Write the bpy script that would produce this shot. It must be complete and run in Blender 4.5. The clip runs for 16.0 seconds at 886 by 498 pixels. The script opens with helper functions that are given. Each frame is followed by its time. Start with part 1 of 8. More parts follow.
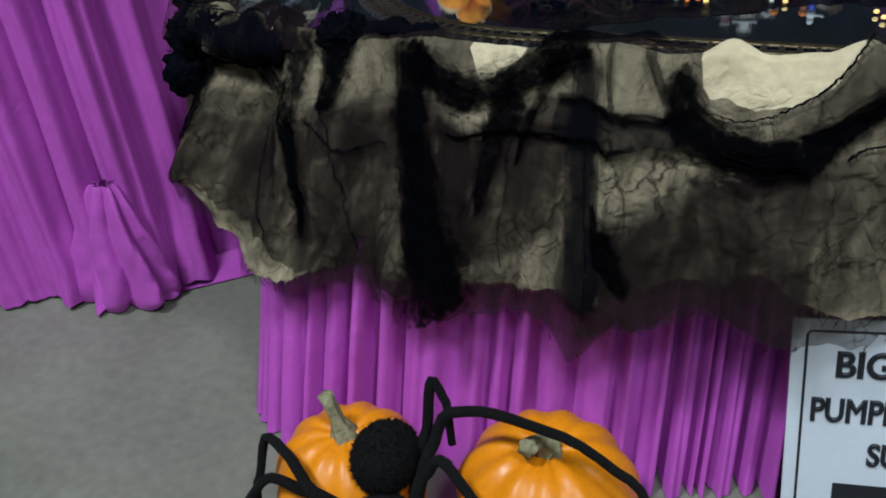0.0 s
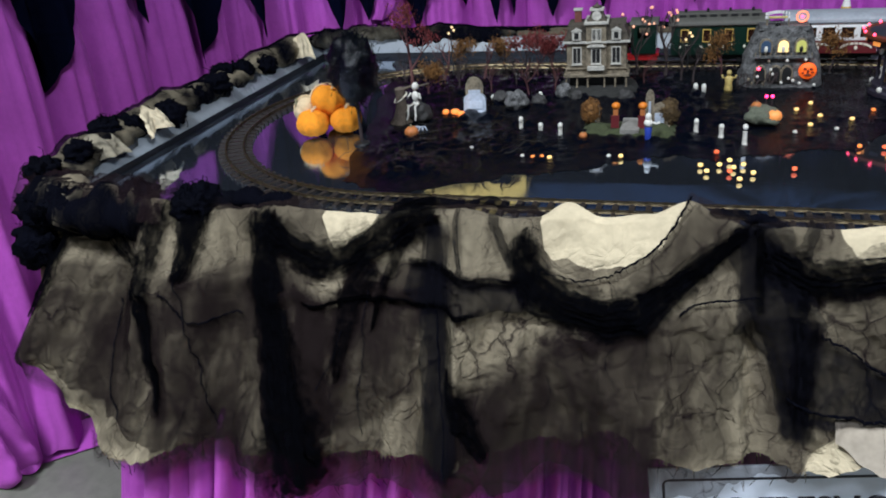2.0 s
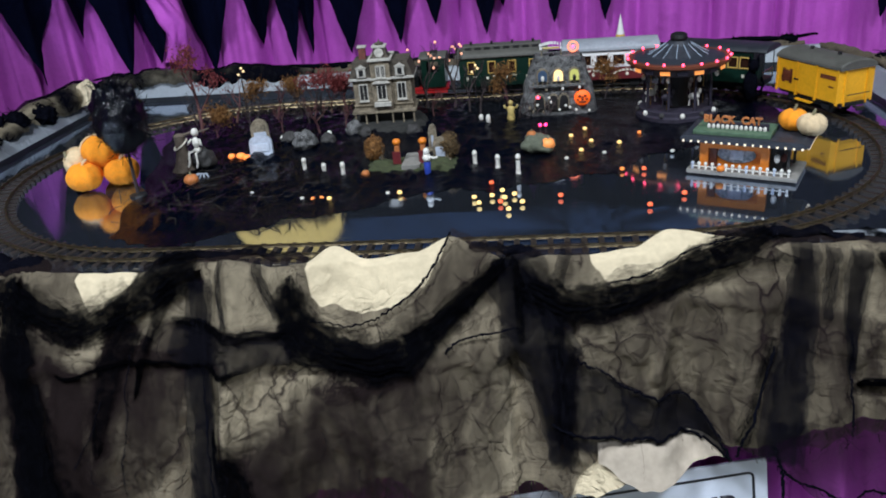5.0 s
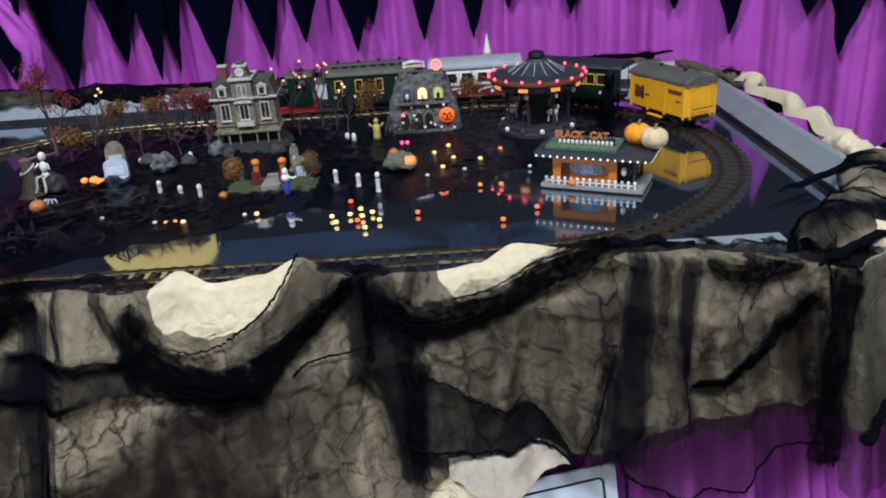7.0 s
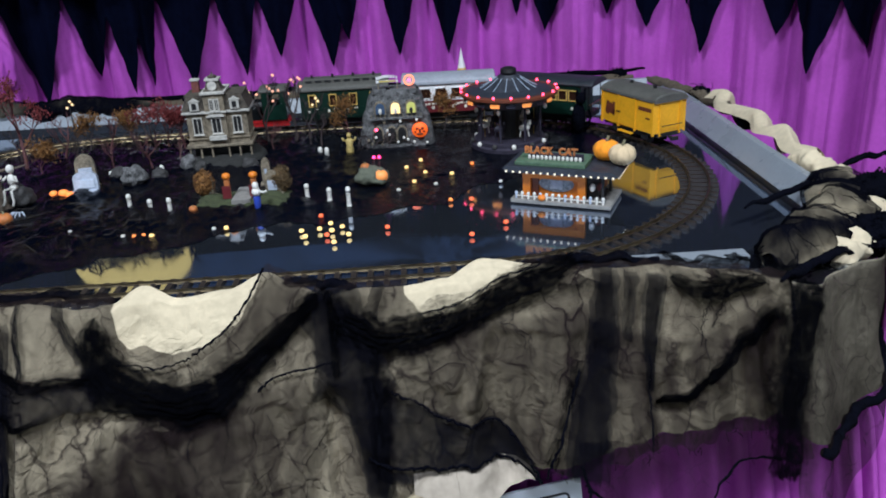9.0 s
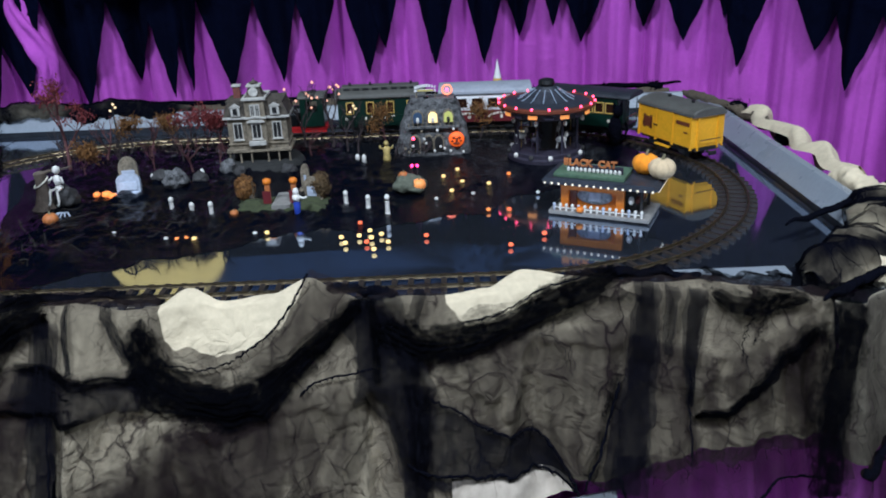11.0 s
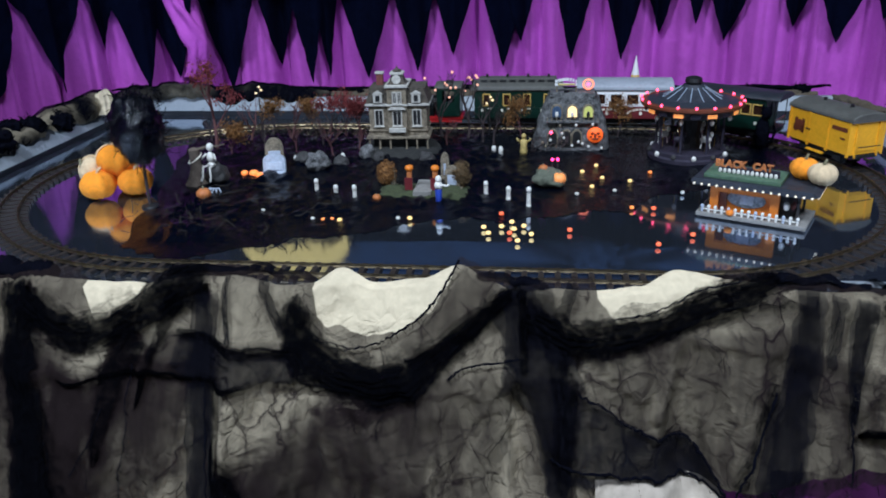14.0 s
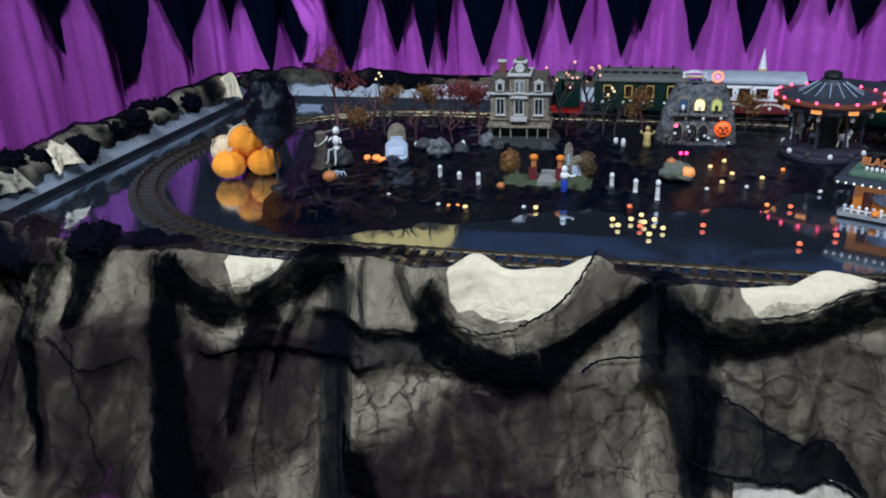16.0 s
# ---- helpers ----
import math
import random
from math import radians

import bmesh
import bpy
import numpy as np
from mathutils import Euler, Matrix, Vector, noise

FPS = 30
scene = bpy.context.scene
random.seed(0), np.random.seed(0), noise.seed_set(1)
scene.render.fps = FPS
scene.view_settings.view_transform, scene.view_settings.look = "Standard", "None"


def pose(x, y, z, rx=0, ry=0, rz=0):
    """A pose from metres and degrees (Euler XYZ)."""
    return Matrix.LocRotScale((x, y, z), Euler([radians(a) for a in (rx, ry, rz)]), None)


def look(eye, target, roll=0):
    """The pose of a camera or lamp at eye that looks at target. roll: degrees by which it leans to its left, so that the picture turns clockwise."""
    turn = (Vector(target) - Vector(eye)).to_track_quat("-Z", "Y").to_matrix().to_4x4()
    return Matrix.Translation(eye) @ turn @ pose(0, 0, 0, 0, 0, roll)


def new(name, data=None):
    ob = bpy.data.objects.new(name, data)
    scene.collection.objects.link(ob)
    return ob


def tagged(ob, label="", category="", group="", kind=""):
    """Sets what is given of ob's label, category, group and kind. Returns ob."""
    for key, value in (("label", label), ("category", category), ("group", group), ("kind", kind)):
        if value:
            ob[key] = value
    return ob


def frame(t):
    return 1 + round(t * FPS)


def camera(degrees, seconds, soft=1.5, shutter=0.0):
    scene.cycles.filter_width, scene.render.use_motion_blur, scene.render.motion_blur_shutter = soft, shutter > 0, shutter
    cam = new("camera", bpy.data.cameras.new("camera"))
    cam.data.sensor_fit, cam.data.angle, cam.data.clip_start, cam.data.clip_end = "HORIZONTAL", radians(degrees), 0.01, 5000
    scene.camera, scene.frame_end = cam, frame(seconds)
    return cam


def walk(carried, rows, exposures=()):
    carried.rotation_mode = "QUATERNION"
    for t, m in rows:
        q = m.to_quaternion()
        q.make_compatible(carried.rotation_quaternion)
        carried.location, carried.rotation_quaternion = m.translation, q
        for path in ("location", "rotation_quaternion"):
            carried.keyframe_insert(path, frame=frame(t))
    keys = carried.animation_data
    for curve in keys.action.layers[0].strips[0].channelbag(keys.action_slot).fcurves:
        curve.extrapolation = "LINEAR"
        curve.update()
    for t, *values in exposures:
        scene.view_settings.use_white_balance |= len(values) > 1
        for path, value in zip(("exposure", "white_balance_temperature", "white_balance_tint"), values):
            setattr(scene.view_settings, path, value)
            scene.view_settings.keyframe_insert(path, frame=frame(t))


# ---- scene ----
cam = camera(57.5, 16.0, soft=1.9)
PATH = [
    (0, (0.033, -2.185, 1.406), (-0.722, -0.675, 0.333), -5.5),
    (0.5, (0.047, -2.155, 1.445), (-0.677, -0.574, 0.456), -5.4),
    (1, (0.066, -2.135, 1.482), (-0.608, -0.499, 0.551), -5.0),
    (1.5, (0.093, -2.118, 1.503), (-0.529, -0.439, 0.612), -4.9),
    (2, (0.118, -2.105, 1.502), (-0.451, -0.391, 0.642), -4.9),
    (2.5, (0.148, -2.089, 1.506), (-0.374, -0.355, 0.658), -5.3),
    (3, (0.179, -2.074, 1.51), (-0.297, -0.324, 0.667), -5.6),
    (3.5, (0.201, -2.063, 1.509), (-0.214, -0.295, 0.672), -5.3),
    (4, (0.229, -2.053, 1.508), (-0.128, -0.27, 0.676), -5.2),
    (4.5, (0.259, -2.044, 1.504), (-0.041, -0.246, 0.68), -5.1),
    (5, (0.291, -2.029, 1.503), (0.049, -0.222, 0.68), -5.0),
    (7.5, (0.408, -2.02, 1.497), (0.438, -0.186, 0.701), -3.6),
    (8, (0.417, -2.025, 1.501), (0.464, -0.189, 0.71), -3.4),
    (8.5, (0.423, -2.023, 1.5), (0.468, -0.183, 0.718), -3.3),
    (11, (0.383, -2.033, 1.512), (0.372, -0.181, 0.756), -2.4),
    (11.5, (0.368, -2.032, 1.509), (0.332, -0.179, 0.758), -2.2),
    (12, (0.355, -2.03, 1.511), (0.286, -0.179, 0.758), -2.1),
    (12.5, (0.337, -2.032, 1.509), (0.233, -0.182, 0.755), -1.9),
    (13, (0.321, -2.033, 1.508), (0.173, -0.187, 0.752), -1.8),
    (13.5, (0.301, -2.036, 1.506), (0.106, -0.194, 0.749), -1.7),
    (14, (0.28, -2.038, 1.505), (0.033, -0.204, 0.747), -1.7),
    (14.5, (0.255, -2.041, 1.503), (-0.045, -0.215, 0.744), -1.7),
    (15, (0.232, -2.049, 1.504), (-0.118, -0.233, 0.743), -1.8),
    (15.5, (0.203, -2.053, 1.499), (-0.192, -0.247, 0.737), -1.8),
    (16, (0.182, -2.054, 1.497), (-0.263, -0.263, 0.727), -1.7),
]
walk(cam, [(t, look(eye, target, roll)) for t, eye, target, roll in PATH], [(0, -0.48, 6500, 3), (0.5, -0.46, 6500, 6), (1.5, -0.14, 6500, 10), (2.5, -0.05, 6400, 11), (5, 0, 6400, 11), (8, 0, 6300, 12), (11, -0.04, 5800, 11), (16, -0.06, 5700, 11)])

# ---- world and light ----
world = bpy.data.worlds.new("hall_air")
scene.world = world
world.use_nodes = True
world.node_tree.nodes["Background"].inputs[0].default_value = (0.55, 0.62, 0.75, 1)
world.node_tree.nodes["Background"].inputs[1].default_value = 0.10


def hall_lamp(x, y, z, size, watts, colour=(0.84, 0.92, 1.0)):
    data = bpy.data.lights.new("hall_lamp", "AREA")
    data.shape, data.size, data.energy, data.color = "DISK", size, watts, colour
    ob = new("hall_lamp", data)
    ob.matrix_basis = pose(x, y, z)
    return ob


hall_lamp(-1.9, -3.3, 5.8, 1.0, 415)
hall_lamp(2.6, -3.4, 6.0, 1.2, 330)
hall_lamp(0.4, -5.2, 6.2, 1.2, 120)
scene.view_settings.exposure = 0.0

# ---- helpers for meshes ----
ZT = 0.85  # top of the black display board


def part(name, bm, mat, parent=None, label="", smooth=False):
    """Links a bmesh as one mesh object."""
    me = bpy.data.meshes.new(name)
    bmesh.ops.recalc_face_normals(bm, faces=bm.faces)
    if smooth:
        for f in bm.faces:
            f.smooth = True
    bm.to_mesh(me)
    bm.free()
    me.materials.append(mat)
    ob = new(name, me)
    if parent is not None:
        ob.parent = parent
    if label:
        ob["label"] = label
    return ob


def thing(name, label, category, m=None, group="", kind=""):
    ob = new(name)
    ob.empty_display_size = 0.02
    if m is not None:
        ob.matrix_basis = m
    return tagged(ob, label, category, group, kind)


def B():
    return bmesh.new()


def box(bm, x0, x1, y0, y1, z0, z1, bevel=0.0):
    made = bmesh.ops.create_cube(bm, size=1.0)["verts"]
    for v in made:
        v.co = Vector((x0 + (v.co.x + 0.5) * (x1 - x0), y0 + (v.co.y + 0.5) * (y1 - y0), z0 + (v.co.z + 0.5) * (z1 - z0)))
    if bevel:
        edges = list({e for v in made for e in v.link_edges})
        bmesh.ops.bevel(bm, geom=edges, offset=bevel, segments=2, affect="EDGES", profile=0.6)
    return bm


def cyl(bm, a, b, r0, r1=None, n=12):
    """A capped tapered rod from a to b."""
    a, b = Vector(a), Vector(b)
    r1 = r0 if r1 is None else r1
    turn = (b - a).to_track_quat("Z", "Y").to_matrix()
    rings = []
    for p, r in ((a, r0), (b, r1)):
        rings.append([bm.verts.new(p + turn @ Vector((r * math.cos(2 * math.pi * k / n), r * math.sin(2 * math.pi * k / n), 0))) for k in range(n)])
    for k in range(n):
        bm.faces.new((rings[0][k], rings[0][(k + 1) % n], rings[1][(k + 1) % n], rings[1][k]))
    bm.faces.new(rings[0][::-1])
    bm.faces.new(rings[1])
    return bm


def tube(bm, pts, radius, n=8):
    """A bent rod; radius is a number or a function of 0..1."""
    pts = [Vector(p) for p in pts]
    rings = []
    for i, p in enumerate(pts):
        way = (pts[min(i + 1, len(pts) - 1)] - pts[max(i - 1, 0)]).normalized()
        turn = way.to_track_quat("Z", "Y").to_matrix()
        r = radius(i / (len(pts) - 1)) if callable(radius) else radius
        rings.append([bm.verts.new(p + turn @ Vector((r * math.cos(2 * math.pi * k / n), r * math.sin(2 * math.pi * k / n), 0))) for k in range(n)])
    for one, two in zip(rings, rings[1:]):
        for k in range(n):
            bm.faces.new((one[k], one[(k + 1) % n], two[(k + 1) % n], two[k]))
    bm.faces.new(rings[0][::-1])
    bm.faces.new(rings[-1])
    return bm


def ball(bm, x, y, z, rx, ry=None, rz=None, u=16, v=10):
    ry, rz = rx if ry is None else ry, rx if rz is None else rz
    made = bmesh.ops.create_uvsphere(bm, u_segments=u, v_segments=v, radius=1.0)["verts"]
    for p in made:
        p.co = Vector((x + p.co.x * rx, y + p.co.y * ry, z + p.co.z * rz))
    return made


def lathe(bm, profile, n=24, x=0.0, y=0.0):
    """Turns (radius, height) pairs about an upright axis."""
    rings = [[bm.verts.new((x + max(r, 1e-4) * math.cos(2 * math.pi * k / n), y + max(r, 1e-4) * math.sin(2 * math.pi * k / n), z)) for k in range(n)] for r, z in profile]
    for one, two in zip(rings, rings[1:]):
        for k in range(n):
            bm.faces.new((one[k], one[(k + 1) % n], two[(k + 1) % n], two[k]))
    bm.faces.new(rings[0][::-1])
    bm.faces.new(rings[-1])
    return bm


def prism(bm, outline, y0, y1):
    """Extrudes an (x, z) outline from y0 to y1."""
    front = [bm.verts.new((x, y0, z)) for x, z in outline]
    back = [bm.verts.new((x, y1, z)) for x, z in outline]
    n = len(outline)
    bm.faces.new(front)
    bm.faces.new(back[::-1])
    for k in range(n):
        bm.faces.new((front[k], back[k], back[(k + 1) % n], front[(k + 1) % n]))
    return bm


def sheet(bm, nu, nv, place, drop=None):
    """A grid of nu x nv cells, each vertex at place(u, v) for u, v in 0..1; drop(u, v) leaves a cell out."""
    vs = [[bm.verts.new(place(i / nu, j / nv)) for j in range(nv + 1)] for i in range(nu + 1)]
    for i in range(nu):
        for j in range(nv):
            if drop is None or not drop((i + 0.5) / nu, (j + 0.5) / nv):
                bm.faces.new((vs[i][j], vs[i + 1][j], vs[i + 1][j + 1], vs[i][j + 1]))
    return bm


def cloth_uv(bm, nu, nv):
    """Gives a sheet just built its own UV, along and across the cloth."""
    bm.verts.index_update()
    lay = bm.loops.layers.uv.new("cloth")
    for f in bm.faces:
        for lp in f.loops:
            i, j = divmod(lp.vert.index, nv + 1)
            lp[lay].uv = (i / nu, j / nv)
    return bm


def along(points, u):
    """A place at the share u of a smooth line through 2D points, and its normal (to the left of the way)."""
    n = len(points) - 1
    s = min(max(u, 0.0), 1.0) * n
    i = min(int(s), n - 1)
    f = s - i
    p = [Vector(points[min(max(k, 0), n)]) for k in (i - 1, i, i + 1, i + 2)]
    at = 0.5 * (2 * p[1] + (p[2] - p[0]) * f + (2 * p[0] - 5 * p[1] + 4 * p[2] - p[3]) * f * f + (3 * p[1] - p[0] - 3 * p[2] + p[3]) * f**3)
    way = (0.5 * ((p[2] - p[0]) + 2 * (2 * p[0] - 5 * p[1] + 4 * p[2] - p[3]) * f + 3 * (3 * p[1] - p[0] - 3 * p[2] + p[3]) * f * f)).normalized()
    return at, Vector((-way.y, way.x))


def wob(x, y=0.0, z=0.0):
    return noise.noise(Vector((x, y, z)))


# ---- materials ----
def material(name, colour, rough=0.6, metal=0.0, vary=0.12, scale=20.0, bump=0.15, fine=120.0, spec=0.5, emit=None, power=0.0, sheen=0.0, alpha=None, coat=0.0):
    """A procedural surface: the colour varied at two scales, with fine relief."""
    m = bpy.data.materials.new(name)
    m.use_nodes = True
    t = m.node_tree
    b = t.nodes["Principled BSDF"]
    where = t.nodes.new("ShaderNodeTexCoord")
    big, small = t.nodes.new("ShaderNodeTexNoise"), t.nodes.new("ShaderNodeTexNoise")
    big.inputs["Scale"].default_value, small.inputs["Scale"].default_value = scale, fine
    big.inputs["Detail"].default_value, small.inputs["Detail"].default_value = 4.0, 3.0
    for n in (big, small):
        t.links.new(where.outputs["Object"], n.inputs["Vector"])
    add = t.nodes.new("ShaderNodeMath")
    add.operation = "ADD"
    t.links.new(big.outputs["Fac"], add.inputs[0])
    t.links.new(small.outputs["Fac"], add.inputs[1])
    rng = t.nodes.new("ShaderNodeMapRange")
    rng.inputs["From Min"].default_value, rng.inputs["From Max"].default_value = 0.6, 1.4
    rng.inputs["To Min"].default_value, rng.inputs["To Max"].default_value = 1 - vary, 1 + vary
    t.links.new(add.outputs[0], rng.inputs["Value"])
    mul = t.nodes.new("ShaderNodeMix")
    mul.data_type, mul.blend_type = "RGBA", "MULTIPLY"
    mul.inputs["Factor"].default_value = 1.0
    mul.inputs["A"].default_value = (*colour, 1)
    t.links.new(rng.outputs["Result"], mul.inputs["B"])
    t.links.new(mul.outputs["Result"], b.inputs["Base Color"])
    rr = t.nodes.new("ShaderNodeMapRange")
    rr.inputs["From Min"].default_value, rr.inputs["From Max"].default_value = 0.3, 0.7
    rr.inputs["To Min"].default_value, rr.inputs["To Max"].default_value = max(rough - 0.06, 0.01), min(rough + 0.08, 1)
    t.links.new(big.outputs["Fac"], rr.inputs["Value"])
    t.links.new(rr.outputs["Result"], b.inputs["Roughness"])
    b.inputs["Metallic"].default_value = metal
    b.inputs["Specular IOR Level"].default_value = spec
    if sheen:
        b.inputs["Sheen Weight"].default_value = sheen
        b.inputs["Sheen Tint"].default_value = (*[min(1, c * 2.0 + 0.1) for c in colour], 1)
    if coat:
        b.inputs["Coat Weight"].default_value = coat
    if bump:
        bp = t.nodes.new("ShaderNodeBump")
        bp.inputs["Strength"].default_value, bp.inputs["Distance"].default_value = bump, 0.004
        t.links.new(add.outputs[0], bp.inputs["Height"])
        t.links.new(bp.outputs["Normal"], b.inputs["Normal"])
    if emit:
        b.inputs["Emission Color"].default_value = (*emit, 1)
        b.inputs["Emission Strength"].default_value = power
    if alpha is not None:
        b.inputs["Alpha"].default_value = alpha
    return m


def woven(name, colour, pitch, vary=0.25, sheen=0.2, wrinkle=22.0, rough=0.9, spec=0.2, deep=0.8, depth=0.014, crease=0.0):
    """Cloth: crossing threads, uneven colour and crumples."""
    m = material(name, colour, rough, vary=vary, scale=9.0, fine=70.0, bump=0.0, spec=spec, sheen=sheen)
    t = m.node_tree
    b = t.nodes["Principled BSDF"]
    where = t.nodes.new("ShaderNodeTexCoord")
    waves = []
    for axis in ("X", "Z"):
        w = t.nodes.new("ShaderNodeTexWave")
        w.bands_direction = axis
        w.inputs["Scale"].default_value = pitch
        w.inputs["Distortion"].default_value = 1.2
        w.inputs["Detail"].default_value = 2.0
        t.links.new(where.outputs["Object"], w.inputs["Vector"])
        waves.append(w)
    top = t.nodes.new("ShaderNodeMath")
    top.operation = "MAXIMUM"
    t.links.new(waves[0].outputs["Fac"], top.inputs[0])
    t.links.new(waves[1].outputs["Fac"], top.inputs[1])
    crumple = t.nodes.new("ShaderNodeTexNoise")
    crumple.inputs["Scale"].default_value, crumple.inputs["Detail"].default_value, crumple.inputs["Distortion"].default_value = wrinkle, 5.0, 0.8
    t.links.new(where.outputs["Object"], crumple.inputs["Vector"])
    b1, b2 = t.nodes.new("ShaderNodeBump"), t.nodes.new("ShaderNodeBump")
    b1.inputs["Strength"].default_value, b1.inputs["Distance"].default_value = 0.35, 0.001
    b2.inputs["Strength"].default_value, b2.inputs["Distance"].default_value = deep, depth
    t.links.new(top.outputs[0], b1.inputs["Height"])
    t.links.new(crumple.outputs["Fac"], b2.inputs["Height"])
    t.links.new(b1.outputs["Normal"], b2.inputs["Normal"])
    t.links.new(b2.outputs["Normal"], b.inputs["Normal"])
    if crease:
        bend = t.nodes.new("ShaderNodeVectorMath")
        bend.operation = "MULTIPLY_ADD"
        bend.inputs[1].default_value = (0.09, 0.09, 0.09)
        t.links.new(crumple.outputs["Color"], bend.inputs[0])
        t.links.new(where.outputs["Object"], bend.inputs[2])
        last = b2
        tall = t.nodes.new("ShaderNodeSeparateXYZ")
        t.links.new(where.outputs["Object"], tall.inputs[0])
        taut = t.nodes.new("ShaderNodeMapRange")  # the cloth is pulled smooth over the rim
        taut.inputs["From Min"].default_value, taut.inputs["From Max"].default_value = 0.88, 0.76
        taut.inputs["To Min"].default_value, taut.inputs["To Max"].default_value = 0.10, 1.0
        t.links.new(tall.outputs["Z"], taut.inputs["Value"])
        for size, deepness in ((9.0, crease), (23.0, crease * 0.5)):
            crack = t.nodes.new("ShaderNodeTexVoronoi")
            crack.feature = "DISTANCE_TO_EDGE"
            crack.inputs["Scale"].default_value = size
            t.links.new(bend.outputs["Vector"], crack.inputs["Vector"])
            flat = t.nodes.new("ShaderNodeMapRange")
            flat.inputs["From Max"].default_value = 0.22
            t.links.new(crack.outputs["Distance"], flat.inputs["Value"])
            low = t.nodes.new("ShaderNodeMath")
            low.operation = "MULTIPLY"
            t.links.new(flat.outputs["Result"], low.inputs[0])
            t.links.new(taut.outputs["Result"], low.inputs[1])
            b3 = t.nodes.new("ShaderNodeBump")
            b3.inputs["Strength"].default_value, b3.inputs["Distance"].default_value = 0.8, deepness
            t.links.new(low.outputs[0], b3.inputs["Height"])
            t.links.new(last.outputs["Normal"], b3.inputs["Normal"])
            last = b3
        t.links.new(last.outputs["Normal"], b.inputs["Normal"])
    return m


PURPLE = woven("purple_cloth", (0.465, 0.084, 0.485), 260.0, vary=0.10, sheen=0.25, wrinkle=5.0, rough=0.55)
BLACK_FELT = woven("black_cloth", (0.0015, 0.0024, 0.0095), 300.0, vary=0.3, sheen=0.0, wrinkle=9.0, spec=0.02)
NIGHT_BLUE = woven("night_blue_cloth", (0.015, 0.029, 0.060), 220.0, vary=0.4, sheen=0.05, wrinkle=6.0)
BURLAP = woven("burlap", (0.60, 0.505, 0.345), 330.0, vary=0.16, sheen=0.1, wrinkle=11.0, deep=0.32, depth=0.010, crease=0.009)
# same cloth as BURLAP, darkened in the colour as if in shade
BURLAP_SHADED = woven("shaded_burlap", (0.42, 0.36, 0.29), 330.0, vary=0.2, sheen=0.1, wrinkle=6.0, deep=0.4, depth=0.010)
CONCRETE = material("polished_concrete", (0.180, 0.182, 0.150), 0.34, vary=0.22, scale=3.0, fine=30.0, bump=0.06, spec=0.5)
ACRYLIC = material("dark_mirror_acrylic", (0.46, 0.53, 0.66), 0.03, metal=0.975, vary=0.12, scale=6.0, fine=60.0, bump=0.0)
GREY_BOARD = material("grey_painted_board", (0.22, 0.245, 0.27), 0.28, vary=0.12, scale=8.0, fine=90.0, bump=0.05)
BLACK_EDGE = material("black_edge", (0.012, 0.014, 0.018), 0.4, vary=0.3)
YELLOW_CARD = material("yellow_card", (0.95, 0.62, 0.15), 0.7, vary=0.08)
PLASTER = material("hall_plaster", (0.30, 0.31, 0.33), 0.8, vary=0.1, scale=2.0)


